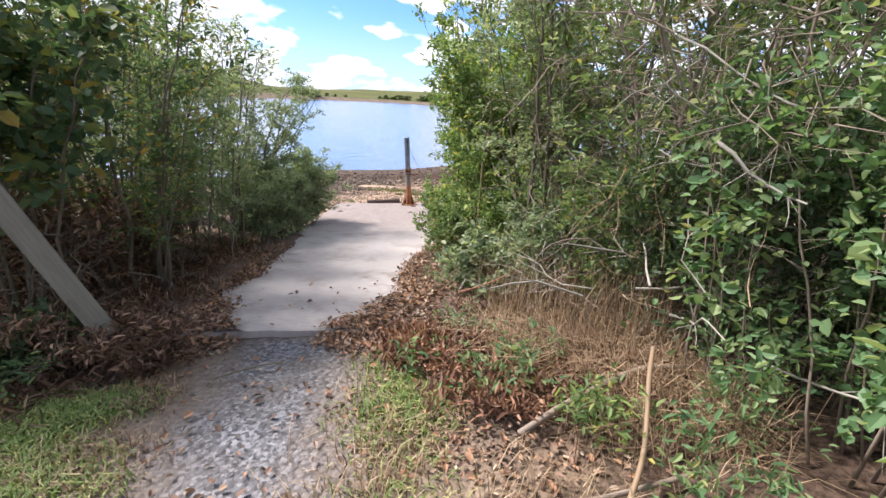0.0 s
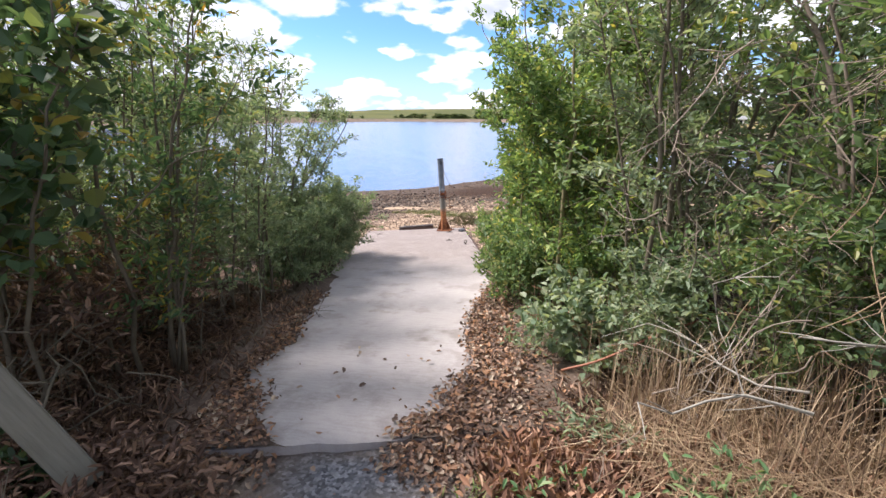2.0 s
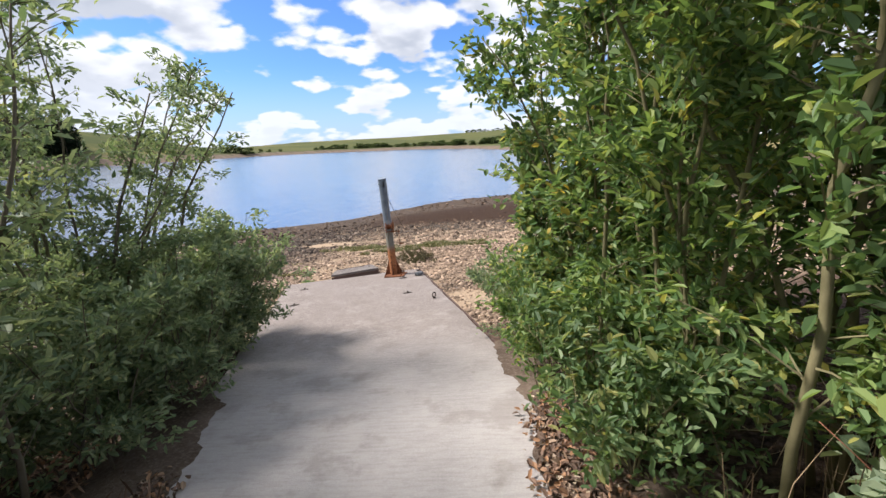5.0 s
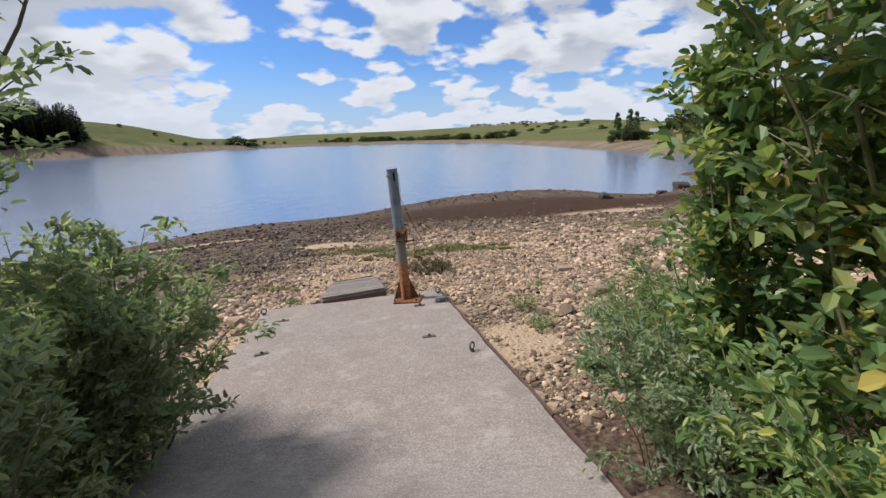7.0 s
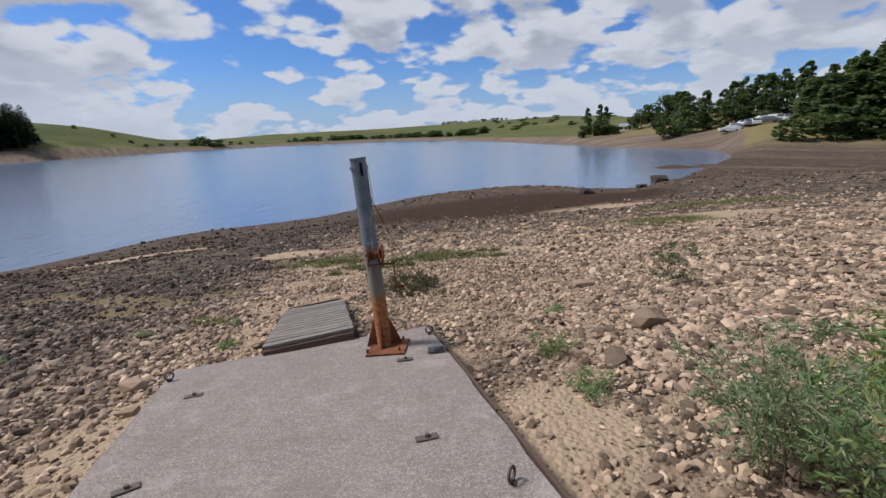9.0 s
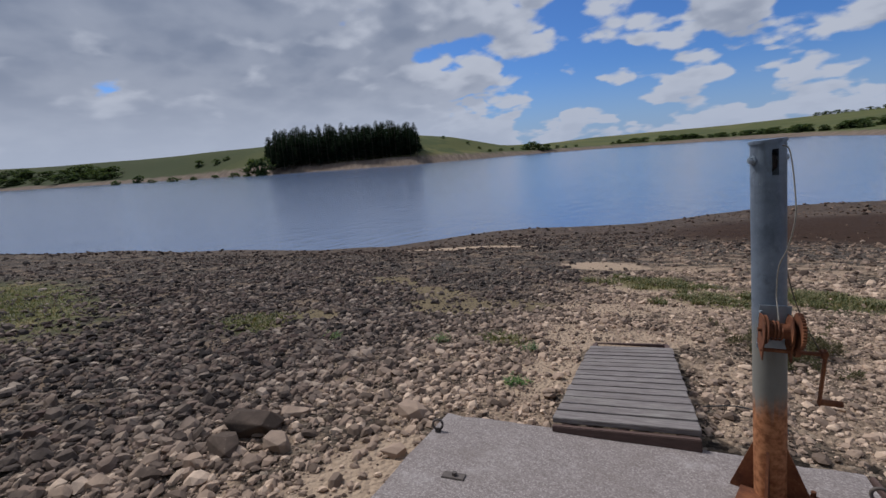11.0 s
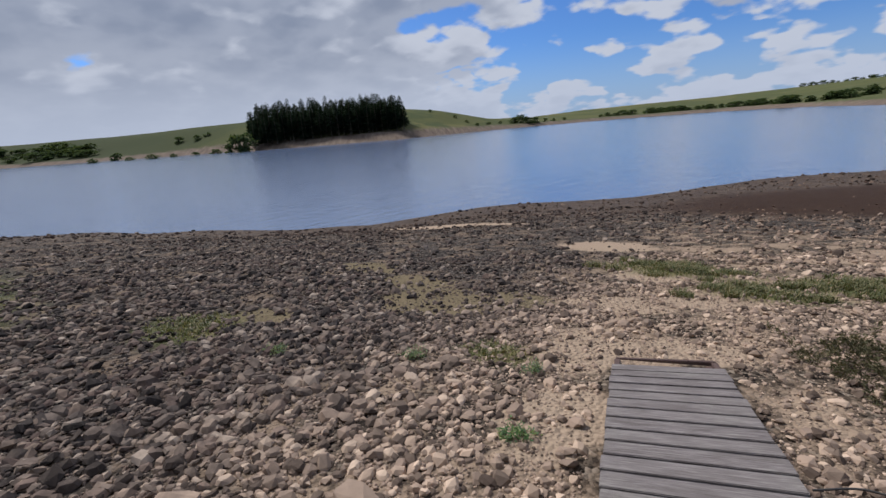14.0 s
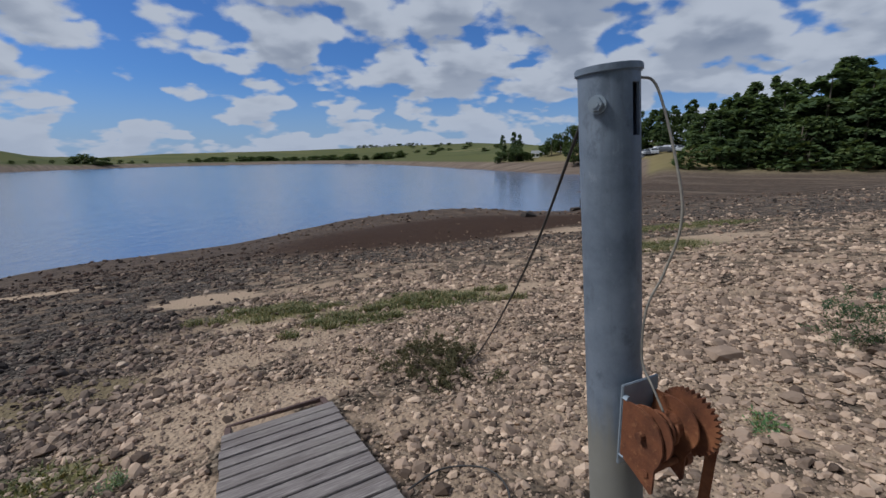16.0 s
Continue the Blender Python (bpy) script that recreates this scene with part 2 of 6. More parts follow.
M["stone"] = surface("shore_stone", stone, 0.92, 0.0, 0.12)


def slate_stone(g):
    n, spots = g.noise(6.0, 6.0, 0.65, local(g)), g.noise(40.0, 3.0, 0.6, local(g))
    col = g.mix(g.step(n, 0.3, 0.7), (0.085, 0.092, 0.105), (0.19, 0.20, 0.215))
    return {"Base Color": g.mix(g.math("MULTIPLY", g.step(spots, 0.55, 0.75), 0.3), col, (0.27, 0.265, 0.25)), "Normal": g.bump(n, 0.5, 0.02)}


M["darkrock"] = surface("wet_dark_rock", lambda g: {"Base Color": g.mix(g.noise(5.0, 6.0, 0.65, local(g)), (0.022, 0.018, 0.016), (0.075, 0.063, 0.055)), "Normal": g.bump(g.noise(9.0, 5.0, 0.6, local(g)), 0.5, 0.03)}, 0.85, 0.0, 0.15)
M["slatestone"] = surface("blue_grey_stone", slate_stone, 0.85, 0.0, 0.2)


def ground_colour(g):
    a = g.add("ShaderNodeAttribute", attribute_name="cover")
    soil, grass, mud = g.xyz(a.outputs["Vector"])
    farther = a.outputs["Alpha"]
    p = place(g)
    big, mid, fine = g.noise(0.22, 4.0, 0.55, p), g.noise(1.6, 6.0, 0.6, p), g.noise(22.0, 5.0, 0.7, p)
    cells = g.voronoi(24.0, p)
    cellcol = g.voronoi(24.0, p, out="Color")
    grit = g.xyz(cellcol)[0]
    sand = g.mix(g.step(mid, 0.3, 0.7), (0.24, 0.172, 0.12), (0.36, 0.27, 0.19))
    # pebble tones kept extra dark: the shade in gaps between stones is painted here
    shaded_pebble = g.ramp(grit, (0.0, (0.020, 0.016, 0.013)), (0.4, (0.055, 0.043, 0.033)), (0.75, (0.12, 0.094, 0.070)), (1.0, (0.26, 0.21, 0.16)))
    x, y, z = g.xyz(p)
    grey = g.math("MAXIMUM", g.step(x, -1.5, -5.0), g.step(y, 8.0, 15.0))
    shaded_pebble = g.mix(g.math("MULTIPLY", grey, 0.75), shaded_pebble, g.ramp(grit, (0.0, (0.016, 0.014, 0.013)), (0.6, (0.055, 0.047, 0.042)), (1.0, (0.16, 0.14, 0.125))))
    sand = g.mix(g.math("MULTIPLY", grey, 0.7), sand, (0.115, 0.085, 0.063))
    bare = g.math("MULTIPLY", g.math("SUBTRACT", 1.0, grey), 0.07)
    beach = g.mix(g.step(g.math("ADD", g.math("ADD", mid, bare), g.math("MULTIPLY", fine, 0.25)), 0.60, 0.76), shaded_pebble, sand)
    wet = g.math("MULTIPLY", g.step(g.math("ADD", z, g.math("MULTIPLY", mid, 0.6)), -2.6, -1.7, 1.0, 0.0), g.step(g.vec("LENGTH", p), 60.0, 110.0, 1.0, 0.25))
    beach = g.mix(g.step(g.vec("LENGTH", p), 50.0, 110.0, 0.0, 0.8), beach, (0.165, 0.128, 0.10))
    # old waterlines: dark and pale bands along the far beach
    along = g.math("MULTIPLY", g.math("SUBTRACT", x, y), 0.035)
    across = g.math("MULTIPLY", g.math("ADD", x, y), 0.22)
    band = g.noise(1.0, 6.0, 0.62, g.join(along, across, 0.0))
    away = g.step(g.vec("LENGTH", p), 22.0, 40.0)
    beach = g.mix(g.math("MULTIPLY", g.math("MULTIPLY", away, 0.55), g.step(band, 0.50, 0.66)), beach, (0.27, 0.215, 0.165))
    beach = g.mix(g.math("MULTIPLY", g.math("MULTIPLY", away, 0.6), g.step(band, 0.48, 0.32)), beach, (0.085, 0.060, 0.047))
    beach = g.mix(g.math("MULTIPLY", wet, 0.6), beach, (0.085, 0.06, 0.045))
    open_sand = g.add("ShaderNodeAttribute", attribute_name="sand").outputs["Fac"]
    pan = g.add("ShaderNodeAttribute", attribute_name="pan").outputs["Fac"]
    rag = g.math("MULTIPLY", g.math("SUBTRACT", g.noise(5.0, 5.0, 0.65, p), 0.5), 1.1)
    beach = g.mix(g.step(g.math("ADD", open_sand, rag), 0.32, 0.62), beach, g.mix(fine, (0.27, 0.195, 0.135), (0.48, 0.37, 0.265)))
    beach = g.mix(g.math("MULTIPLY", g.step(g.math("ADD", pan, rag), 0.35, 0.65), 0.85), beach, g.mix(fine, (0.135, 0.105, 0.06), (0.25, 0.20, 0.12)))
    mudcol = g.mix(mid, (0.026, 0.015, 0.011), (0.075, 0.047, 0.033))
    col = g.mix(mud, beach, mudcol)
    litter = g.mix(g.step(fine, 0.35, 0.65), (0.048, 0.034, 0.027), (0.145, 0.10, 0.077))
    col = g.mix(soil, col, litter)
    track = g.add("ShaderNodeAttribute", attribute_name="track").outputs["Fac"]
    chips = g.xyz(g.voronoi(55.0, p, out="Color"))[0]
    gravel = g.mix(g.step(mid, 0.35, 0.7), g.ramp(chips, (0.0, (0.08, 0.083, 0.092)), (0.5, (0.165, 0.17, 0.187)), (1.0, (0.34, 0.345, 0.37))), (0.125, 0.115, 0.11))
    flank = g.add("ShaderNodeAttribute", attribute_name="flank").outputs["Fac"]
    col = g.mix(g.math("MULTIPLY", flank, g.step(mid, 0.25, 0.6, 0.6, 1.0)), col, g.mix(fine, (0.15, 0.112, 0.085), (0.31, 0.25, 0.195)))
    col = g.mix(track, col, gravel)
    turf = g.mix(g.step(g.math("ADD", mid, g.math("MULTIPLY", fine, 0.4)), 0.5, 0.9), (0.07, 0.09, 0.030), (0.19, 0.17, 0.075))
    col = g.mix(g.math("MULTIPLY", g.math("MULTIPLY", grass, g.step(mid, 0.28, 0.46)), g.step(fine, 0.32, 0.5)), col, turf)
    # far hills: pasture, rough grass and dark hedged fields
    plots = g.voronoi(0.0075, g.vec("MULTIPLY", p, (1.0, 0.55, 0.0)), out="Color")
    plot = g.xyz(plots)[0]
    field = g.ramp(plot, (0.0, (0.062, 0.076, 0.031)), (0.35, (0.082, 0.094, 0.036)), (0.6, (0.13, 0.125, 0.052)), (0.8, (0.070, 0.086, 0.031)), (1.0, (0.19, 0.172, 0.080)))
    field = g.mix(g.step(g.noise(0.02, 6.0, 0.65, p), 0.52, 0.62), field, (0.06, 0.08, 0.035))
    field = g.mix(g.math("MULTIPLY", g.noise(0.15, 5.0, 0.7, p), 0.35), field, (0.15, 0.14, 0.06))
    west = g.math("MULTIPLY", g.step(x, -300.0, -460.0), g.step(y, 330.0, 150.0))
    field = g.mix(g.math("MULTIPLY", west, 0.8), field, (0.045, 0.055, 0.027))
    bank = g.math("MULTIPLY", g.step(x, 25.0, 60.0), g.step(g.vec("LENGTH", p), 230.0, 170.0))
    field = g.mix(g.math("MULTIPLY", bank, 0.75), field, g.mix(g.noise(0.3, 5.0, 0.65, p), (0.13, 0.10, 0.05), (0.27, 0.215, 0.11)))
    col = g.mix(farther, col, field)
    rough = g.math("MULTIPLY", g.math("SUBTRACT", 1.0, wet), 0.25)
    relief = g.math("ADD", g.math("MULTIPLY", g.math("SUBTRACT", 0.6, cells), 0.8), g.math("MULTIPLY", fine, 0.7))
    relief = g.math("MULTIPLY", relief, g.math("SUBTRACT", 1.0, farther))
    return {"Base Color": col, "Roughness": g.math("ADD", rough, 0.72), "Normal": g.bump(relief, 0.9, 0.035)}


M["ground"] = surface("shore_ground", ground_colour, 0.95, 0.0, 0.06)


def water_look(g):
    p = place(g)
    q = g.vec("MULTIPLY", p, (1.0, 0.45, 1.0))
    wave = g.math("ADD", g.noise(0.9, 4.0, 0.6, q), g.math("MULTIPLY", g.noise(0.08, 3.0, 0.5, q), 1.2))
    wave = g.math("ADD", wave, g.math("MULTIPLY", g.noise(5.0, 3.0, 0.6, p), 0.12))
    return {"Base Color": (0.115, 0.16, 0.26), "Normal": g.bump(wave, 0.28, 0.25), "IOR": 1.33}


M["water"] = surface("lake_water", water_look, 0.14, 0.0, 0.5)


def concrete(g):
    p = place(g)
    n, fine, big = g.noise(60.0, 4.0, 0.7, p), g.voronoi(150.0, p, out="Color"), g.noise(0.9, 5.0, 0.6, p)
    grit = g.xyz(fine)[0]
    col = g.ramp(grit, (0.0, (0.125, 0.105, 0.097)), (0.4, (0.20, 0.172, 0.160)), (0.75, (0.265, 0.232, 0.217)), (1.0, (0.39, 0.352, 0.33)))
    col = g.mix(0.25, col, (0.275, 0.232, 0.215))
    x, y, z = g.xyz(p)
    # uphill end: greyer concrete, colour also brightened to offset the thicket's shade
    brightened_end = g.step(y, -3.0, -5.2)
    col = g.mix(g.math("MULTIPLY", brightened_end, 0.75), col, g.mix(g.step(big, 0.3, 0.75), (0.36, 0.338, 0.335), (0.54, 0.515, 0.51)))
    silt = g.math("MULTIPLY", brightened_end, g.step(g.noise(1.7, 6.0, 0.65, p), 0.55, 0.72))
    col = g.mix(g.math("MULTIPLY", silt, 0.7), col, (0.20, 0.175, 0.15))
    col = g.mix(g.math("MULTIPLY", g.step(big, 0.45, 0.8), 0.35), col, (0.26, 0.225, 0.20))
    # broom marks, brown algae stains and worn pale patches
    broom = g.noise(26.0, 3.0, 0.6, g.vec("MULTIPLY", p, (0.25, 1.6, 0.0)))
    col = g.mix(g.math("MULTIPLY", g.step(broom, 0.42, 0.66), 0.30), col, g.mix(1.0, col, (0.66, 0.63, 0.62), "MULTIPLY"))
    stain = g.noise(2.6, 7.0, 0.68, g.vec("ADD", p, (5.0, 2.0, 0.0)))
    col = g.mix(g.math("MULTIPLY", g.step(stain, 0.50, 0.64), 0.34), col, (0.165, 0.135, 0.118))
    pale = g.noise(3.4, 7.0, 0.7, g.vec("ADD", p, (1.0, 9.0, 0.0)))
    col = g.mix(g.math("MULTIPLY", g.step(pale, 0.52, 0.66), 0.30), col, (0.42, 0.385, 0.365))
    return {"Base Color": col, "Normal": g.bump(g.math("ADD", grit, g.math("ADD", n, broom)), 0.4, 0.006)}


M["concrete"] = surface("brushed_concrete", concrete, 0.88)


def timber(g):
    ob = chance(g)
    p = g.vec("ADD", local(g), g.join(g.math("MULTIPLY", ob, 31.0), g.math("MULTIPLY", ob, 17.0), 0.0))
    grain = g.noise(6.0, 6.0, 0.65, g.vec("MULTIPLY", p, (1.2, 16.0, 16.0)))
    streak = g.noise(2.0, 3.0, 0.6, g.vec("MULTIPLY", p, (1.0, 3.0, 3.0)))
    col = g.ramp(grain, (0.30, (0.095, 0.080, 0.075)), (0.5, (0.185, 0.16, 0.152)), (0.68, (0.33, 0.297, 0.278)))
    col = g.mix(g.math("MULTIPLY", g.step(streak, 0.48, 0.68), 0.35), col, (0.085, 0.068, 0.06))
    worn = g.noise(3.0, 5.0, 0.7, g.vec("ADD", place(g), (4.0, 0.0, 0.0)))
    col = g.mix(g.math("MULTIPLY", g.step(worn, 0.5, 0.7), 0.4), col, g.mix(grain, (0.16, 0.15, 0.12), (0.42, 0.40, 0.35)))
    col = g.mix(g.math("MULTIPLY", ob, 0.35), col, (0.22, 0.195, 0.18))
    return {"Base Color": col, "Normal": g.bump(grain, 0.9, 0.012)}


M["timber"] = surface("weathered_timber", timber, 0.85)


def dark_timber(g):
    n = g.noise(9.0, 5.0, 0.6, g.vec("MULTIPLY", local(g), (1, 8, 8)))
    return {"Base Color": g.mix(n, (0.045, 0.030, 0.026), (0.15, 0.095, 0.08)), "Normal": g.bump(n, 0.5, 0.008)}


M["darktimber"] = surface("damp_dark_timber", dark_timber, 0.8)


def galvanised(g):
    p = local(g)
    x, y, z = g.xyz(p)
    n, fine = g.noise(5.0, 6.0, 0.65, p), g.noise(38.0, 4.0, 0.6, p)
    streak = g.noise(7.0, 5.0, 0.6, g.vec("MULTIPLY", p, (6.0, 6.0, 0.35)))
    zinc = g.mix(g.step(n, 0.3, 0.7), (0.125, 0.155, 0.20), (0.235, 0.28, 0.34))
    scuff = g.noise(16.0, 6.0, 0.7, g.vec("MULTIPLY", p, (1.0, 1.0, 0.6)))
    zinc = g.mix(g.math("MULTIPLY", g.step(scuff, 0.52, 0.66), 0.55), zinc, (0.095, 0.115, 0.145))
    zinc = g.mix(g.math("MULTIPLY", g.step(scuff, 0.40, 0.30), 0.45), zinc, (0.33, 0.37, 0.42))
    zinc = g.mix(g.math("MULTIPLY", g.step(streak, 0.5, 0.7), 0.4), zinc, (0.13, 0.16, 0.20))
    edge = g.math("ADD", z, g.math("MULTIPLY", g.math("SUBTRACT", streak, 0.5), 0.22))
    film = g.step(edge, 0.96, 0.80)
    col = g.mix(film, zinc, g.mix(n, (0.14, 0.135, 0.115), (0.23, 0.225, 0.20)))
    rust = g.step(edge, 0.58, 0.44)
    rusty = g.mix(g.step(fine, 0.3, 0.7), (0.20, 0.075, 0.030), (0.43, 0.19, 0.085))
    col = g.mix(rust, col, rusty)
    metal = g.math("MULTIPLY", g.math("SUBTRACT", 1.0, film), 0.35)
    return {"Base Color": col, "Metallic": metal, "Roughness": g.math("ADD", 0.48, g.math("MULTIPLY", film, 0.3)), "Normal": g.bump(fine, 0.25, 0.004)}


M["zinc"] = surface("galvanised_steel_with_rust", galvanised, 0.5)


def rust(g):
    p = local(g)
    n, fine = g.noise(9.0, 6.0, 0.65, p), g.noise(60.0, 4.0, 0.65, p)
    col = g.ramp(n, (0.25, (0.055, 0.022, 0.013)), (0.5, (0.15, 0.055, 0.025)), (0.75, (0.28, 0.115, 0.048)))
    col = g.mix(g.math("MULTIPLY", g.step(fine, 0.55, 0.75), 0.4), col, (0.36, 0.18, 0.085))
    return {"Base Color": col, "Normal": g.bump(g.math("ADD", n, fine), 0.5, 0.004)}


M["rust"] = surface("rusted_iron", rust, 0.85)
M["plate"] = surface("zinc_plate", lambda g: {"Base Color": g.mix(g.noise(20.0, 4.0, 0.6, local(g)), (0.20, 0.245, 0.29), (0.36, 0.41, 0.46))}, 0.45, 0.5)
M["rope"] = surface("wire_rope", lambda g: {"Base Color": g.mix(g.noise(60.0, 3.0, 0.6, local(g)), (0.13, 0.12, 0.10), (0.40, 0.37, 0.32))}, 0.6, 0.3)
M["cable"] = surface("dark_cable", lambda g: {"Base Color": g.mix(g.noise(40.0, 3.0, 0.6, local(g)), (0.02, 0.02, 0.02), (0.07, 0.065, 0.06))}, 0.6)
M["iron"] = surface("dull_iron", lambda g: {"Base Color": g.mix(g.noise(50.0, 3.0, 0.6, local(g)), (0.05, 0.045, 0.045), (0.17, 0.14, 0.12))}, 0.7, 0.3)


def beamwood(g):
    n = g.noise(5.0, 6.0, 0.65, g.vec("MULTIPLY", local(g), (9, 9, 0.8)))
    return {"Base Color": g.mix(n, (0.085, 0.082, 0.06), (0.26, 0.25, 0.21)), "Normal": g.bump(n, 0.5, 0.006)}


def soil(g):
    p = place(g)
    n, fine = g.noise(4.0, 6.0, 0.65, p), g.noise(45.0, 5.0, 0.7, p)
    col = g.mix(g.step(n, 0.3, 0.7), (0.070, 0.050, 0.039), (0.15, 0.112, 0.088))
    return {"Base Color": g.mix(g.math("MULTIPLY", g.step(fine, 0.45, 0.7), 0.5), col, (0.27, 0.225, 0.185)), "Normal": g.bump(g.math("ADD", n, fine), 0.7, 0.02)}


M["soil"] = surface("leaf_mould_soil", soil, 0.95, 0.0, 0.08)
M["beam"] = surface("lichen_grey_wood", beamwood, 0.85)

# ---- builders ----
def mesh_of(name, verts, faces, mat, smooth=False):
    me = bpy.data.meshes.new(name)
    me.from_pydata(verts, [], faces)
    if mat:
        me.materials.append(mat)
    if smooth:
        me.polygons.foreach_set("use_smooth", [True] * len(me.polygons))
    me.update()
    return me


def soup(name, verts, quads, mat, smooth=False):
    """A mesh from arrays: verts (n, 3) and faces (m, k)."""
    me = bpy.data.meshes.new(name)
    verts, quads = np.asarray(verts, dtype=np.float32), np.asarray(quads, dtype=np.int32)
    k = quads.shape[1]
    me.vertices.add(len(verts))
    me.vertices.foreach_set("co", verts.ravel())
    me.loops.add(quads.size)
    me.loops.foreach_set("vertex_index", quads.ravel())
    me.polygons.add(len(quads))
    me.polygons.foreach_set("loop_start", np.arange(0, quads.size, k, dtype=np.int32))
    me.materials.append(mat)
    if smooth:
        me.polygons.foreach_set("use_smooth", np.ones(len(quads), dtype=bool))
    me.update(calc_edges=True)
    if not smooth:
        me.shade_flat()
    return me


def thing(name, label, category, at=(0, 0, 0), group="", kind="", turn=0.0):
    ob = new(name)
    ob.empty_display_size = 0.1
    ob.location = at
    ob.rotation_euler = (0, 0, turn)
    return tagged(ob, label, category, group, kind)


def child(name, me, parent, label="", kind=""):
    ob = new(name, me)
    ob.parent = parent
    return tagged(ob, label, "", "", kind)


def part(name, bm, material, parent, label="", smooth=False):
    me = bpy.data.meshes.new(name)
    bm.to_mesh(me)
    bm.free()
    me.materials.append(material)
    if smooth:
        me.polygons.foreach_set("use_smooth", [True] * len(me.polygons))
    return child(name, me, parent, label)


def block(size, at=(0, 0, 0), turn=None, bevel=0.0, bm=None):
    """A bevelled box in a bmesh of its own, or added to one."""
    tmp = bmesh.new()
    bmesh.ops.create_cube(tmp, size=1.0)
    bmesh.ops.scale(tmp, vec=size, verts=tmp.verts)
    if bevel:
        bmesh.ops.bevel(tmp, geom=tmp.edges[:], offset=bevel, segments=2, affect="EDGES")
    m = Matrix.Translation(at) @ (turn if turn else Matrix())
    bmesh.ops.transform(tmp, matrix=m, verts=tmp.verts)
    if bm is None:
        return tmp
    me = bpy.data.meshes.new("tmp")
    tmp.to_mesh(me)
    tmp.free()
    bm.from_mesh(me)
    bpy.data.meshes.remove(me)
    return bm


def rod(points, radius, sides=6, taper=1.0, closed=True):
    """Vertices and faces of a tube along points."""
    pts = [Vector(p) for p in points]
    verts, faces = [], []
    n = len(pts)
    for i, p in enumerate(pts):
        d = (pts[min(i + 1, n - 1)] - pts[max(i - 1, 0)]).normalized()
        a = d.orthogonal().normalized() if i == 0 else (a - d * a.dot(d)).normalized()
        b = d.cross(a)
        r = radius * (1 + (taper - 1) * i / (n - 1))
        for s in range(sides):
            t = 2 * math.pi * s / sides
            verts.append(p + a * (r * math.cos(t)) + b * (r * math.sin(t)))
    for i in range(n - 1):
        for s in range(sides):
            k = (s + 1) % sides
            faces.append((i * sides + s, i * sides + k, (i + 1) * sides + k, (i + 1) * sides + s))
    if closed:
        faces.append(tuple(range(sides - 1, -1, -1)))
        faces.append(tuple((n - 1) * sides + s for s in range(sides)))
    return verts, faces


def rods(items, sides=5):
    """Several tubes (points, radius, taper) in one list of vertices and faces."""
    verts, faces = [], []
    for points, radius, taper in items:
        v, f = rod(points, radius, sides, taper, False)
        faces += [tuple(i + len(verts) for i in q) for q in f]
        verts += v
    return verts, faces


def cyl(radius, depth, at=(0, 0, 0), turn=None, sides=24, bm=None, r2=None, bevel=0.0):
    tmp = bmesh.new()
    bmesh.ops.create_cone(tmp, cap_ends=True, segments=sides, radius1=radius, radius2=radius if r2 is None else r2, depth=depth)
    if bevel:
        rims = [e for e in tmp.edges if abs(abs(e.verts[0].co.z) - depth / 2) < 1e-5 and abs(e.verts[0].co.z - e.verts[1].co.z) < 1e-5]
        bmesh.ops.bevel(tmp, geom=rims, offset=bevel, segments=2, affect="EDGES")
    bmesh.ops.transform(tmp, matrix=Matrix.Translation(at) @ (turn if turn else Matrix()), verts=tmp.verts)
    if bm is None:
        return tmp
    me = bpy.data.meshes.new("tmp")
    tmp.to_mesh(me)
    tmp.free()
    bm.from_mesh(me)
    bpy.data.meshes.remove(me)
    return bm


def rx(a):
    return Matrix.Rotation(radians(a), 4, "X")


def ry(a):
    return Matrix.Rotation(radians(a), 4, "Y")


def rz(a):
    return Matrix.Rotation(radians(a), 4, "Z")


# ---- the land ----
WATER = -3.2
AX, RT = (-0.284, 0.959), (0.959, 0.284)     # the slab's way ahead and to the right
SLAB_FRONT, SLAB_BACK, SLAB_L, SLAB_R = 0.30, -8.55, -1.77, 0.57


def smooth(x, lo, hi):
    t = np.clip((x - lo) / (hi - lo), 0, 1)
    return t * t * (3 - 2 * t)


def slab_z(x, y):
    return 0.04 + 0.0637 * x - 0.098 * y


def wob(x, y, scale, seed=0.0):
    """Smooth value noise from sines, about -1 to 1."""
    x, y = np.asarray(x) * scale, np.asarray(y) * scale
    return (np.sin(x * 1.7 + y * 0.9 + seed) + np.sin(x * -1.1 + y * 2.3 + seed * 1.7 + 1.3) + np.sin(x * 2.9 + y * -1.9 + seed * 0.6 + 4.1) * 0.6 + np.sin(x * 0.6 + y * 3.7 + seed * 2.2 + 2.2) * 0.6) / 3.2


# the near and the far shore of the lake by bearing, in degrees to the right of straight ahead
NEAR_AZ = [-125, -112, -98, -86, -75, -68, -60, -52, -44, -37, -27, -18, -12, -7, 3, 9, 14, 19, 25, 27, 29, 31, 33]
NEAR_R = [200, 92, 61, 43, 33, 29, 26, 24.2, 25, 26.8, 27, 28.2, 30.5, 33.2, 36.4, 40.0, 39.6, 37.7, 39, 45, 48, 62, 80]
FAR_AZ = [-125, -115, -100, -88, -76, -66, -60, -52, -44, -36, -28, -18, -8, -1, 3, 7, 11, 15, 20, 24, 29, 31, 33]
FAR_R = [210, 520, 760, 720, 500, 400, 345, 330, 330, 400, 540, 640, 620, 470, 330, 255, 195, 158, 128, 116, 106, 96, 82]
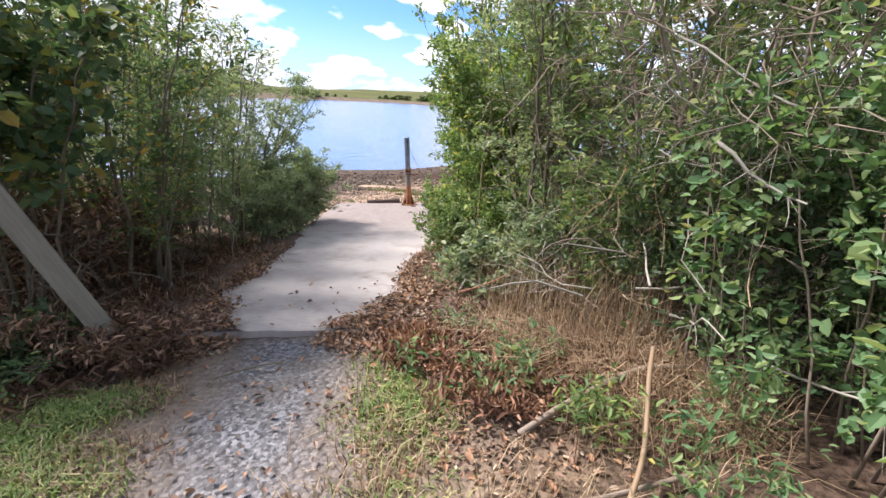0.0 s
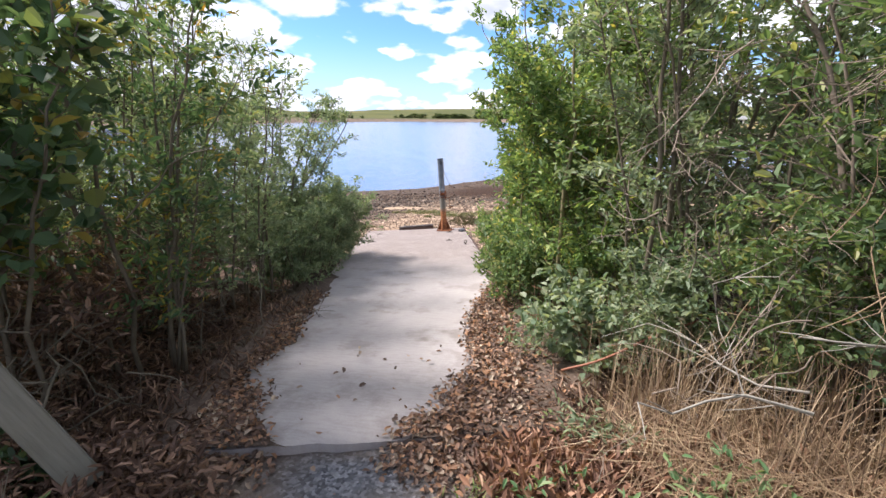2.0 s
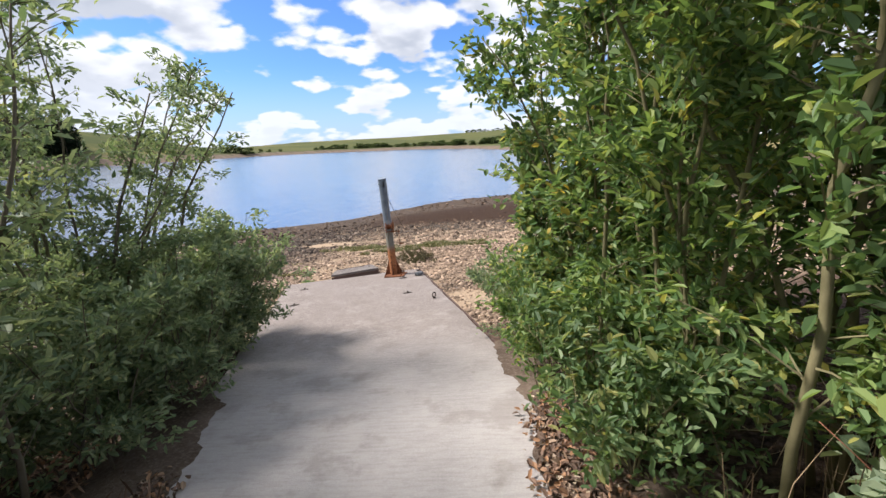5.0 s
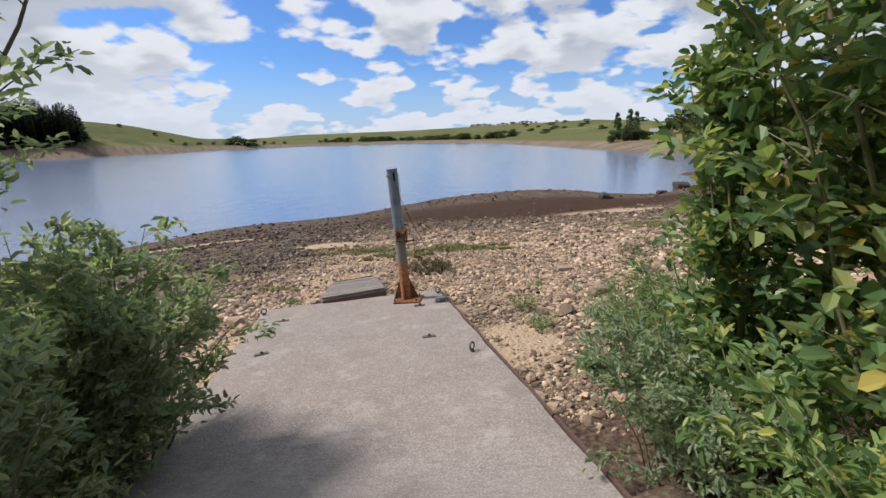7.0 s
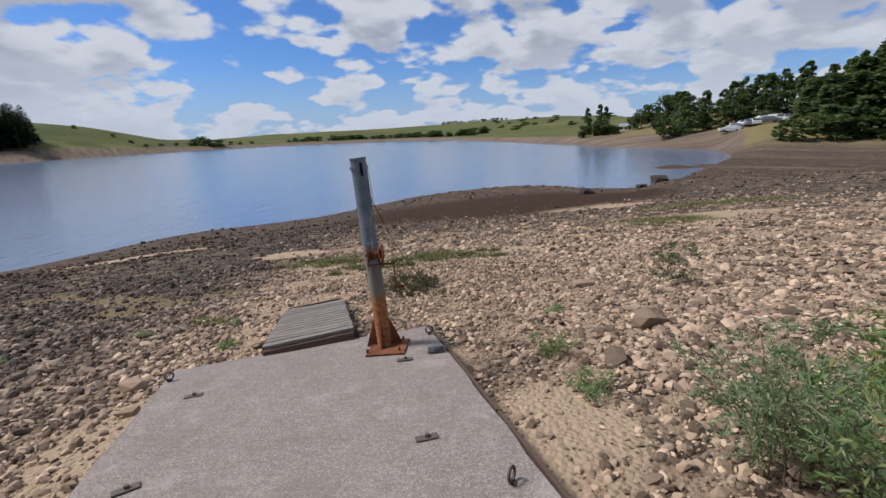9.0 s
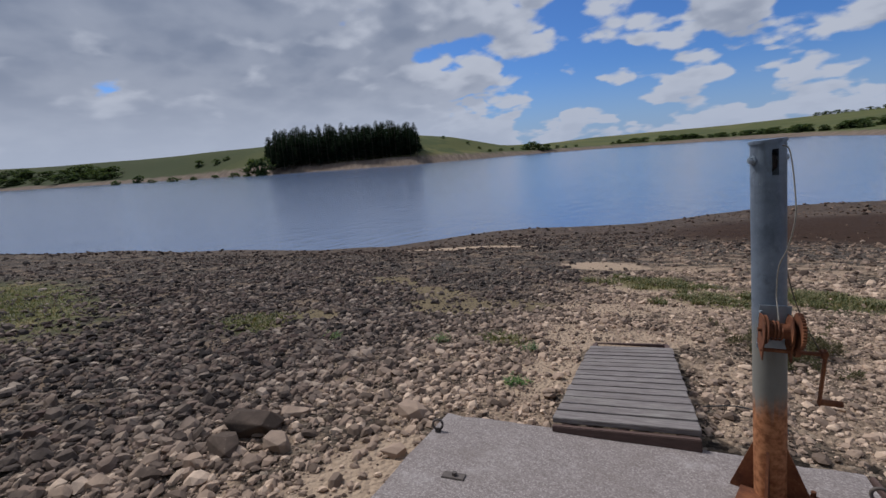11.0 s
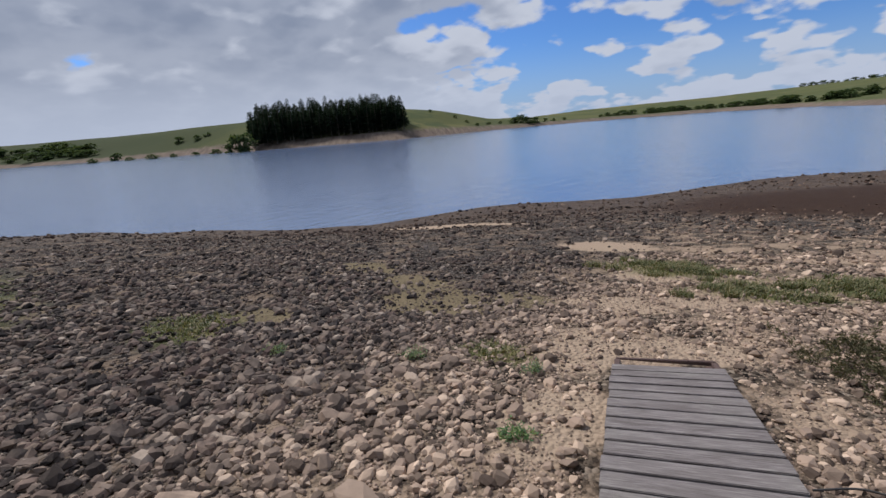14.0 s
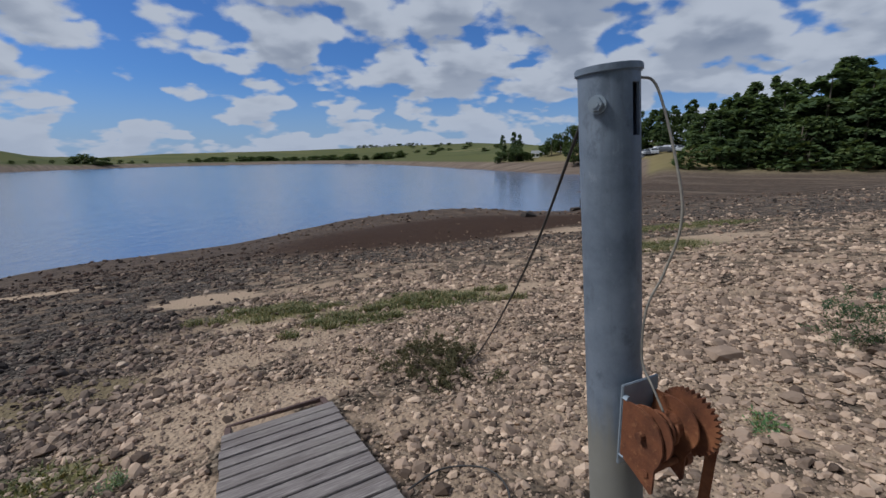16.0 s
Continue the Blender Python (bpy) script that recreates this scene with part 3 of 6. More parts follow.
# the skyline: bearing, elevation in degrees, distance
SKY_AZ = [-180, -130, -110, -96, -85, -74, -66, -61, -50, -43, -39, -33, -28, -22, -8, 4, 13, 17, 21, 26, 36, 45, 60, 90, 180]
SKY_EL = [2.5, 2.5, 1.9, 1.5, 1.5, 1.7, 2.2, 2.4, 2.6, 2.7, 2.2, 0.8, 0.5, 0.85, 1.05, 1.4, 1.55, 1.4, 1.2, 1.4, 1.3, 0.6, 0.6, 1.5, 2.5]
SKY_R = [300, 400, 800, 1000, 900, 700, 540, 500, 500, 500, 520, 620, 900, 1500, 1600, 1600, 1500, 900, 300, 210, 180, 180, 180, 200, 300]


def near_plane(x, y):
    yy = np.where(y > -9, y, -9 + (y + 9) * 0.45)
    u = AX[0] * x + AX[1] * y
    v = RT[0] * x + RT[1] * y
    beach = -0.205 + 0.050 * x - 0.103 * y
    path = slab_z(x, yy) - 0.045
    # banks under the bushes on both sides of the path
    bank = 0.16 * smooth(np.abs(v + 0.6), 1.3, 2.6)
    z = beach + (path + bank - beach) * smooth(u, -2.2, -5.2)
    return z


def land(x, y):
    x, y = np.asarray(x, dtype=float), np.asarray(y, dtype=float)
    r, az = np.hypot(x, y), np.degrees(np.arctan2(x, y))
    near_r, far_r = np.interp(az, NEAR_AZ, NEAR_R), np.interp(az, FAR_AZ, FAR_R)
    lake = (az > -124) & (az < 32.9)
    near_r = near_r + wob(x, y, 0.35, 2.0) * 0.5
    far_r = far_r * (1 + 0.012 * wob(x, y, 0.03, 5.0))
    sky_r = np.interp(az, SKY_AZ, SKY_R)
    top = 1.7 + sky_r * np.tan(np.radians(np.interp(az, SKY_AZ, SKY_EL)))
    z = near_plane(np.clip(x, -45, 45), np.clip(y, -45, 45))
    z = z + 0.03 * wob(x, y, 1.3) + 0.06 * wob(x, y, 0.35, 3.0) * smooth(r, 5, 14)
    # the near shore runs out into the water
    k = smooth(r / near_r, 0.45, 1.0)
    shore = WATER + (near_r - r) * 0.085
    on_lake = z * (1 - k) + shore * k
    mound = 0.35 * np.exp(-(((x - 5.0) / 8.0) ** 2 + ((y - 35.5) / 2.6) ** 2))
    on_lake = on_lake + mound
    on_lake = np.maximum(on_lake, WATER - 1.5)
    # the far shore and the hills
    bank = WATER - 1.0 + smooth(r - far_r, -8, 30) * np.interp(az, [-70, -63, -40, -30, -5, 5], [3.6, 6.8, 6.5, 5.0, 4.6, 3.6])
    rise = smooth(r, far_r + 12, np.maximum(sky_r, far_r + 40))
    far = bank + (top - bank) * rise
    far = far + wob(x, y, 0.012, 1.0) * 1.2 * smooth(r, far_r + 60, far_r + 300)
    on_lake = np.where(r > (near_r + far_r) / 2, far, on_lake)
    # dry land on the right and behind
    flat = np.maximum(z, -2.35 + 0.15 * wob(x, y, 0.12, 4.0))
    rise2 = smooth(r, 70, np.maximum(sky_r, 100))
    dry = np.where(r < 70, flat, flat + (top - flat) * rise2)
    step_up = 1.3 * smooth(r, 78, 96) * (1 - rise2) * smooth(az, 25, 36)
    dry = dry + np.where(np.abs(az) < 120, step_up, 0)
    side = np.where(az > 0, smooth(az, 30.5, 35.0), smooth(az, -122, -127))
    tongue = 1.9 * smooth(x, 20.5, 27) * np.exp(-((y - 54.6 + 0.10 * (x - 23)) / 2.0) ** 2)
    out = on_lake * (1 - side) + dry * side
    return np.where(lake & (r > near_r) & (r < far_r), np.maximum(out, WATER - 1.5 + tongue), out)


def land1(x, y):
    return float(land(np.array([x]), np.array([y]))[0])


SAND_PATCHES = [(-2.4, 4.3, 0.8, 0.45), (-1.6, 4.9, 0.6, 0.4), (-2.5, 6.2, 0.6, 0.7), (-4.1, 8.8, 1.2, 0.8), (-2.1, 2.7, 0.45, 0.7), (-1.8, 1.3, 0.4, 0.6), (1.6, 6.7, 0.9, 0.5), (-1.2, 3.1, 0.5, 0.35), (7.3, 17.3, 3.0, 1.2), (9.0, 10.5, 2.2, 0.8), (-12, 13, 4.0, 0.8), (-1.9, -0.9, 0.35, 0.7), (1.5, -1.2, 0.5, 0.8)]
SILT_PANS = [(-4.5, 3.3, 1.1, 0.75), (-5.7, 4.1, 0.9, 0.5), (-3.6, 3.9, 0.6, 0.4), (-6.2, 1.6, 0.6, 0.35), (-7.5, 4.6, 1.0, 0.4)]


def spot_mask(x, y, spots):
    """How far each place lies inside one of the elliptical spots (x, y, radius x, radius y)."""
    out = np.zeros_like(x)
    for gx, gy, sx, sy in spots:
        out = np.maximum(out, np.exp(-(((x - gx) / sx) ** 2 + ((y - gy) / sy) ** 2) ** 2))
    return out


def build_ground():
    fine = np.arange(-125, 62, 0.68)
    coarse = np.arange(62, 235, 2.5)
    az = np.radians(np.concatenate([fine, coarse]))
    rr = [0.4]
    while rr[-1] < 4200:
        rr.append(rr[-1] + max(0.16, rr[-1] * 0.027))
    rr = np.array(rr)
    A, R = np.meshgrid(az, rr)
    X, Y = R * np.sin(A), R * np.cos(A)
    Z = land(X, Y)
    # keep the sheet under the slab
    U, V = AX[0] * X + AX[1] * Y, RT[0] * X + RT[1] * Y
    under = (U < SLAB_FRONT + 0.02) & (U > SLAB_BACK) & (V > SLAB_L) & (V < SLAB_R)
    Z = np.where(under, np.minimum(Z, slab_z(X, Y) - 0.06), Z)
    nr, na = X.shape
    verts = np.stack([X.ravel(), Y.ravel(), Z.ravel()], 1)
    i, j = np.meshgrid(np.arange(nr - 1), np.arange(na), indexing="ij")
    j2 = (j + 1) % na
    quads = np.stack([i * na + j, i * na + j2, (i + 1) * na + j2, (i + 1) * na + j], -1).reshape(-1, 4)[:, ::-1]
    me = soup("ground", verts, quads, M["ground"], True)
    x, y, u, v = X.ravel(), Y.ravel(), U.ravel(), V.ravel()
    r, deg = np.hypot(x, y), np.degrees(np.arctan2(x, y))
    soil = smooth(u, -1.8, -3.4) * smooth(r, 40, 25)
    soil = soil * (1 - smooth(u, -8.2, -8.7) * smooth(np.abs(v + 0.12 + 0.11 * (u + 8.6) + 0.12 * wob(x, y, 3.0)), 0.85, 0.45))
    grass = spot_mask(x, y, GRASS_PATCHES)
    # dark mud; its sharp-edged colour also stands in for the shaded scarp
    mud = np.exp(-(((x - 4.5) / 10.5) ** 2 + ((y - 0.28 * x - 22.5) / 7.0) ** 2) ** 7)
    mud = np.maximum(mud, 0.28 * smooth(r, 34, 44) * smooth(deg, 12, 24) * smooth(r, 95, 80) * (deg < 90))
    near_r, far_r = np.interp(deg, NEAR_AZ, NEAR_R), np.interp(deg, FAR_AZ, FAR_R)
    lake = (deg > -124) & (deg < 32.9)
    far = np.where(lake, smooth(r, far_r + 25, far_r + 33), np.where(deg < 90, smooth(r, 82, 92), 1.0) * smooth(r, 40, 60))
    cover = np.stack([soil, grass, mud, far], 1).astype(np.float32)
    layer = me.color_attributes.new("cover", "FLOAT_COLOR", "POINT")
    layer.data.foreach_set("color", cover.ravel())
    track = smooth(u, SLAB_BACK + 0.15, SLAB_BACK - 0.1) * smooth(np.abs(v + 0.86 + 0.13 * (u + 8.6) + 0.10 * wob(x, y, 2.2)), 0.58, 0.26)
    for name, spots in (("sand", SAND_PATCHES), ("pan", SILT_PANS)):
        me.attributes.new(name, "FLOAT", "POINT").data.foreach_set("value", spot_mask(x, y, spots).astype(np.float32))
    flank = smooth(u, SLAB_BACK + 0.1, SLAB_BACK - 0.2) * smooth(np.abs(v + 0.86 + 0.13 * (u + 8.6) + 0.15 * wob(x, y, 1.7)), 1.7, 0.8)
    me.attributes.new("flank", "FLOAT", "POINT").data.foreach_set("value", flank.astype(np.float32))
    me.attributes.new("track", "FLOAT", "POINT").data.foreach_set("value", track.astype(np.float32))
    return tagged(new("ground", me), "stony lake shore with sand, mud and distant green hills", "ground", kind="structure")


GRASS_PATCHES = [(-2.3, 6.9, 1.1, 0.7), (0.3, 6.4, 1.3, 0.7), (-0.9, 5.6, 0.8, 0.4), (-13.5, -1.5, 5.0, 1.6), (-19, -4.5, 5.0, 2.2), (7.2, 10.2, 1.5, 1.2), (-6.6, 0.8, 0.8, 0.6), (11, 14, 3, 1.2), (-2.8, 2.1, 0.4, 0.3)]
ground = build_ground()

water = tagged(new("water", mesh_of("water", [(-4000, -2500, WATER), (4000, -2500, WATER), (4000, 3000, WATER), (-4000, 3000, WATER)], [(0, 1, 2, 3)], M["water"])),
               "calm blue-grey reservoir water with light ripples", "lake", kind="structure")


# ---- the concrete slab ----
def slab_point(u, v, dz=0.0):
    x, y = AX[0] * u + RT[0] * v, AX[1] * u + RT[1] * v
    return (x, y, slab_z(x, y) + dz)


def build_slab():
    bm = bmesh.new()
    nu, nv = 60, 18
    rows = []
    for i in range(nu + 1):
        row = []
        for j in range(nv + 1):
            u = SLAB_BACK + (SLAB_FRONT - SLAB_BACK) * i / nu
            v = SLAB_L + (SLAB_R - SLAB_L) * j / nv
            edge = i in (0, nu) or j in (0, nv)
            du = 0.02 * float(wob(u * 5, v * 7, 1.0)) if edge else 0
            p = slab_point(u + (du if i in (0, nu) else 0), v + (du * 0.6 if j in (0, nv) else 0), 0.004 * float(wob(u, v, 2.5, 1.0)) - (0.006 if edge else 0))
            row.append(bm.verts.new(p))
        rows.append(row)
    for i in range(nu):
        for j in range(nv):
            bm.faces.new((rows[i][j], rows[i][j + 1], rows[i + 1][j + 1], rows[i + 1][j]))
    rim = [e for e in bm.edges if e.is_boundary]
    made = bmesh.ops.extrude_edge_only(bm, edges=rim)["geom"]
    for v in made:
        if isinstance(v, bmesh.types.BMVert):
            v.co.z -= 0.32
    bmesh.ops.recalc_face_normals(bm, faces=bm.faces)
    me = bpy.data.meshes.new("slab")
    bm.to_mesh(me)
    bm.free()
    me.materials.append(M["concrete"])
    return tagged(new("concrete_slab", me), "sloping grey concrete slipway slab with a gritty brushed surface", "slipway")


build_slab()

# earth and leaf mould washed over both edges of the slab: where the bare concrete begins
VERGE_U = [-8.56, -8.50, -8.1, -7.8, -7.5, -7.3, -6.95, -6.3, -5.5, -4.6, -4.2]
VERGE_L = [-1.15, -1.27, -1.50, -1.74, -1.70, -1.60, -1.50, -1.62, -1.60, -1.60, -1.80]
VERGE_R = [-0.52, -0.46, -0.18, -0.07, -0.05, -0.05, -0.04, 0.10, 0.38, 0.46, 0.60]


def build_verge(side):
    """A thin wedge of soil from its ragged inner edge to the bank outside the slab."""
    edge = VERGE_L if side < 0 else VERGE_R
    outer = SLAB_L - 0.5 if side < 0 else SLAB_R + 0.5
    us = np.arange(VERGE_U[0], VERGE_U[-1], 0.035)
    inner = np.interp(us, VERGE_U, edge) + side * (0.05 * wob(us, us * 0.3, 5.0, side) + 0.03 * wob(us, us, 17.0, 2.0))
    verts, quads = [], []
    for u, v0 in zip(us, inner):
        for j, (share, lift) in enumerate(((0.0, -0.004), (0.06, 0.010), (0.2, 0.020), (0.5, 0.030), (0.8, 0.035), (1.0, -0.03))):
            v = v0 + (outer - v0) * share
            x, y = AX[0] * u + RT[0] * v, AX[1] * u + RT[1] * v
            base = slab_z(x, y) if share < 0.75 else land1(x, y)
            verts.append((x, y, base + lift + 0.006 * float(wob(u, v, 9.0, 3.0))))
    n = len(us)
    for i in range(n - 1):
        for j in range(5):
            quads.append((i * 6 + j, i * 6 + j + 1, i * 6 + 7 + j, i * 6 + 6 + j))
    me = soup("soil_verge", verts, quads, M["soil"], True)
    tagged(new("soil_verge", me), "dark soil and leaf mould spilling over the concrete edge", "soil", kind="structure")


build_verge(-1)
build_verge(1)

# ---- the winch post ----
POST_FOOT, POST_TOP = Vector((0.105, -0.03, 0.03)), Vector((-0.015, 0.0, 1.745))


def build_post():
    lean = Vector((0, 0, 1)).rotation_difference(POST_TOP - POST_FOOT).to_matrix().to_4x4()
    length = (POST_TOP - POST_FOOT).length
    post = thing("winch_post", "leaning galvanised steel winch post rusted orange at its foot", "post", POST_FOOT)
    post.matrix_world = Matrix.Translation(POST_FOOT) @ lean
    # tube with a slot for the sheave near the top
    bm = bmesh.new()
    n, r, inner = 48, 0.0665, 0.060
    levels = [0.0, 0.3, 0.6, 0.9, 1.2, 1.45, length - 0.155, length - 0.045, length - 0.015]
    ring, ring_in = [], []
    for z in levels:
        ring.append([bm.verts.new((r * math.cos(2 * math.pi * i / n), r * math.sin(2 * math.pi * i / n), z)) for i in range(n)])
        ring_in.append([bm.verts.new((inner * math.cos(2 * math.pi * i / n), inner * math.sin(2 * math.pi * i / n), z)) for i in range(n)])
    slot = lambda k, i: k == 6 and (i % (n // 2)) in ((n // 2 - 5 + n) % (n // 2), (n // 2 - 4) % (n // 2), (n // 2 - 3) % (n // 2))
    for k in range(len(levels) - 1):
        for i in range(n):
            j = (i + 1) % n
            if slot(k, i):
                continue
            bm.faces.new((ring[k][i], ring[k][j], ring[k + 1][j], ring[k + 1][i]))
            bm.faces.new((ring_in[k][j], ring_in[k][i], ring_in[k + 1][i], ring_in[k + 1][j]))
    for k in range(len(levels) - 1):
        for i in range(n):
            if slot(k, i) and not slot(k, (i + 1) % n):
                j = (i + 1) % n
                bm.faces.new((ring[k][j], ring_in[k][j], ring_in[k + 1][j], ring[k + 1][j]))
            if slot(k, i) and not slot(k, (i - 1) % n):
                bm.faces.new((ring_in[k][i], ring[k][i], ring[k + 1][i], ring_in[k + 1][i]))
            if slot(k, i):
                j = (i + 1) % n
                bm.faces.new((ring[k][i], ring[k][j], ring_in[k][j], ring_in[k][i]))
                bm.faces.new((ring[k + 1][j], ring[k + 1][i], ring_in[k + 1][i], ring_in[k + 1][j]))
    bmesh.ops.rotate(bm, verts=bm.verts, cent=(0, 0, 0), matrix=Matrix.Rotation(radians(-36), 3, "Z"))
    tube = part("tube", bm, M["zinc"], post)
    for f in tube.data.polygons:
        f.use_smooth = True
    tube.data.set_sharp_from_angle(angle=radians(35))
    cap = cyl(0.0725, 0.017, (0, 0, length - 0.011), ry(-1.0) @ rx(1.5), 48, bevel=0.003)
    part("cap", cap, M["zinc"], post, "dull zinc cap")
    # the sheave's bolt, across the slot
    way = Matrix.Rotation(radians(222), 4, "Z")
    bolt = cyl(0.008, 0.175, (0, 0, length - 0.085), way @ ry(90), 12)
    for side in (-1, 1):
        cyl(0.015, 0.012, way @ Vector((side * 0.079, 0, length - 0.085)), way @ ry(90), 6, bolt)
        cyl(0.020, 0.005, way @ Vector((side * 0.071, 0, length - 0.085)), way @ ry(90), 20, bolt)
    part("bolt", bolt, M["plate"], post)
    part("sheave", cyl(0.045, 0.02, (0, 0, length - 0.10), way @ ry(90), 24, bevel=0.004), M["iron"], post)
    # foot plate with gussets
    slope = Vector((0, 0, 1)).rotation_difference(Vector((-0.0637, 0.098, 1))).to_matrix().to_4x4()
    foot = block((0.34, 0.36, 0.014), (0.045, -0.085, 0.036), lean.inverted() @ slope @ rz(-2), 0.003)
    plate = part("foot_plate", foot, M["rust"], post, "rusted square foot plate")
    for i, (bx, by) in enumerate(((-0.12, -0.2), (0.16, -0.2), (0.16, 0.08), (-0.12, 0.08))):
        part("bolt", cyl(0.012, 0.03, (bx, by, 0.048 + 0.0637 * bx - 0.098 * by - bx * 0.07), None, 6), M["rust"], plate)
    for turn in (-92, -2, 88, 178):
        g = bmesh.new()
        for t in (-0.006, 0.006):
            for p in ((0.05, t, 0.01), (0.17, t, 0.012), (0.165, t, 0.035), (0.085, t, 0.24), (0.062, t, 0.30), (0.05, t, 0.30)):
                g.verts.new(p)
        g.verts.ensure_lookup_table()
        g.faces.new(list(g.verts)[:6][::-1])
        g.faces.new(list(g.verts)[6:12])
        for i in range(6):
            j = (i + 1) % 6
            g.faces.new((g.verts[i], g.verts[j], g.verts[j + 6], g.verts[i + 6]))
        bmesh.ops.recalc_face_normals(g, faces=g.faces)
        bmesh.ops.transform(g, matrix=rz(turn), verts=g.verts)
        part("gusset", g, M["rust"], post)
    return post


build_post()


def build_winch():
    """The hand winch, bolted to the post; x is away from the post, y towards the near side plate."""
    base = POST_FOOT.lerp(POST_TOP, 0.52)
    out = Vector((0.30, -0.954, 0))
    m = Matrix.Translation((base.x, base.y, 0)) @ Matrix.Rotation(math.atan2(out.y, out.x), 4, "Z")
    w = thing("hand_winch", "rusty hand winch on a zinc bracket with a toothed gear", "winch")
    m = m @ Matrix.Translation((0.001, 0, 0.030)) @ Matrix.Scale(0.95, 4)
    w.matrix_world = m
    part("bracket", block((0.008, 0.125, 0.215), (0.074, 0.0, 0.945), None, 0.002), M["plate"], w, "bright zinc bracket plate")
    for by, bz in ((-0.055, 0.865), (-0.055, 1.02), (0.055, 0.865)):
        part("bolt", cyl(0.008, 0.016, (0.082, by, bz), ry(90), 6), M["plate"], w)

    def cheek(y):
        g = bmesh.new()
        prof = [(0.079, 0.868), (0.13, 0.845), (0.180, 0.818), (0.186, 0.822), (0.188, 0.885), (0.200, 0.905), (0.208, 0.935), (0.205, 0.965), (0.190, 0.992), (0.165, 1.012), (0.135, 1.020), (0.079, 1.016)]
        for t in (-0.003, 0.003):
            for px, pz in prof:
                g.verts.new((0.079 + (px - 0.079) * 0.90, y + t, pz))
        g.verts.ensure_lookup_table()
        k = len(prof)
        g.faces.new(list(g.verts)[:k][::-1])
        g.faces.new(list(g.verts)[k:])
        for i in range(k):
            j = (i + 1) % k
            g.faces.new((g.verts[i], g.verts[j], g.verts[j + k], g.verts[i + k]))
        bmesh.ops.recalc_face_normals(g, faces=g.faces)
        part("side_plate", g, M["rust"], w)
    cheek(-0.058)
    cheek(0.050)
    part("drum", cyl(0.034, 0.10, (0.14, 0, 0.955), rx(90), 24), M["rust"], w)
    for y in (-0.048, 0.042):
        part("flange", cyl(0.066, 0.005, (0.145, y, 0.96), rx(90), 32, bevel=0.001), M["rust"], w)
    gear = bmesh.new()
    teeth, r1, r2 = 34, 0.074, 0.082
    for t in (0.066, 0.080):
        for i in range(teeth * 4):
            a = 2 * math.pi * i / (teeth * 4)
            rr = r2 if i % 4 in (1, 2) else r1
            gear.verts.new((0.16 + rr * math.cos(a), t, 0.965 + rr * math.sin(a)))
    gear.verts.ensure_lookup_table()
    k = teeth * 4
    gear.faces.new(list(gear.verts)[:k][::-1])
    gear.faces.new(list(gear.verts)[k:])
    for i in range(k):
        j = (i + 1) % k
        gear.faces.new((gear.verts[i], gear.verts[j], gear.verts[j + k], gear.verts[i + k]))
    bmesh.ops.recalc_face_normals(gear, faces=gear.faces)
    part("gear", gear, M["rust"], w, "toothed rusty gear wheel")
    part("axle", cyl(0.010, 0.17, (0.14, 0.008, 0.955), rx(90), 12), M["rust"], w)
    part("crank_axle", cyl(0.009, 0.25, (0.155, 0.06, 0.865), rx(90), 12), M["rust"], w)
    part("pinion", cyl(0.022, 0.02, (0.155, 0.073, 0.865), rx(90), 14), M["rust"], w)
    arm = block((0.028, 0.008, 0.27), (0.16, 0.172, 0.755), ry(3), 0.002)
    block((0.05, 0.02, 0.03), (0.158, 0.166, 0.868), None, 0.004, arm)
    crank = part("crank_arm", arm, M["rust"], w)
    part("crank_handle", cyl(0.014, 0.09, (0.152, 0.212, 0.635), rx(90), 14, bevel=0.003), M["rust"], crank)
    turns = [(0.14 + 0.042 * math.cos(a * 0.5), -0.035 + 0.07 * a / 60, 0.955 + 0.042 * math.sin(a * 0.5)) for a in range(40)]
    v, f = rod(turns, 0.0045, 6)
    child("wound_rope", mesh_of("wound_rope", v, f, M["rust"], True), w, "rusty turns of wire rope")
    return m


WINCH = build_winch()


def curve_points(keys, n=8):
    """A Catmull-Rom line through the keys."""
    k = [Vector(p) for p in keys]
    k = [k[0] * 2 - k[1]] + k + [k[-1] * 2 - k[-2]]
    out = []
    for i in range(1, len(k) - 2):
        for s in range(n):
            t = s / n
            out.append(0.5 * (2 * k[i] + (k[i + 1] - k[i - 1]) * t + (2 * k[i - 1] - 5 * k[i] + 4 * k[i + 1] - k[i + 2]) * t * t + (3 * k[i] - k[i - 1] - 3 * k[i + 1] + k[i + 2]) * t ** 3))
    return out + [k[-2]]


def line_thing(name, keys, radius, mat, label, category, sides=6, n=8):
    pts = curve_points(keys, n)
    v, f = rod(pts, radius, sides)
    return tagged(new(name, mesh_of(name, v, f, mat, True)), label, category)


def winch_at(x, y, z):
    return WINCH @ Vector((x, y, z))


rope_top = POST_FOOT.lerp(POST_TOP, 0.955)
line_thing("wire_rope", [rope_top + Vector((0.045, -0.035, 0.05)), rope_top + Vector((0.078, -0.060, 0.02)), winch_at(0.112, 0.03, 1.547), winch_at(0.125, 0.03, 1.438), winch_at(0.10, 0.02, 1.328), winch_at(0.076, 0.0, 1.236), winch_at(0.074, 0.0, 1.109), winch_at(0.11, 0, 1.05), winch_at(0.145, 0, 1.0)],
           0.0029, M["rope"], "slack twisted wire rope hanging from the post head", "rope")
line_thing("mooring_cable", [rope_top + Vector((-0.03, 0.055, -0.02)), (0.02, 0.55, 1.20), (0.10, 1.35, 0.60), (0.22, 2.3, 0.0), (0.36, 3.25, land1(0.36, 3.25) + 0.015), (0.6, 3.6, land1(0.6, 3.6) + 0.02)],
           0.0045, M["cable"], "dark wire cable running from the post down to the stones", "cable")


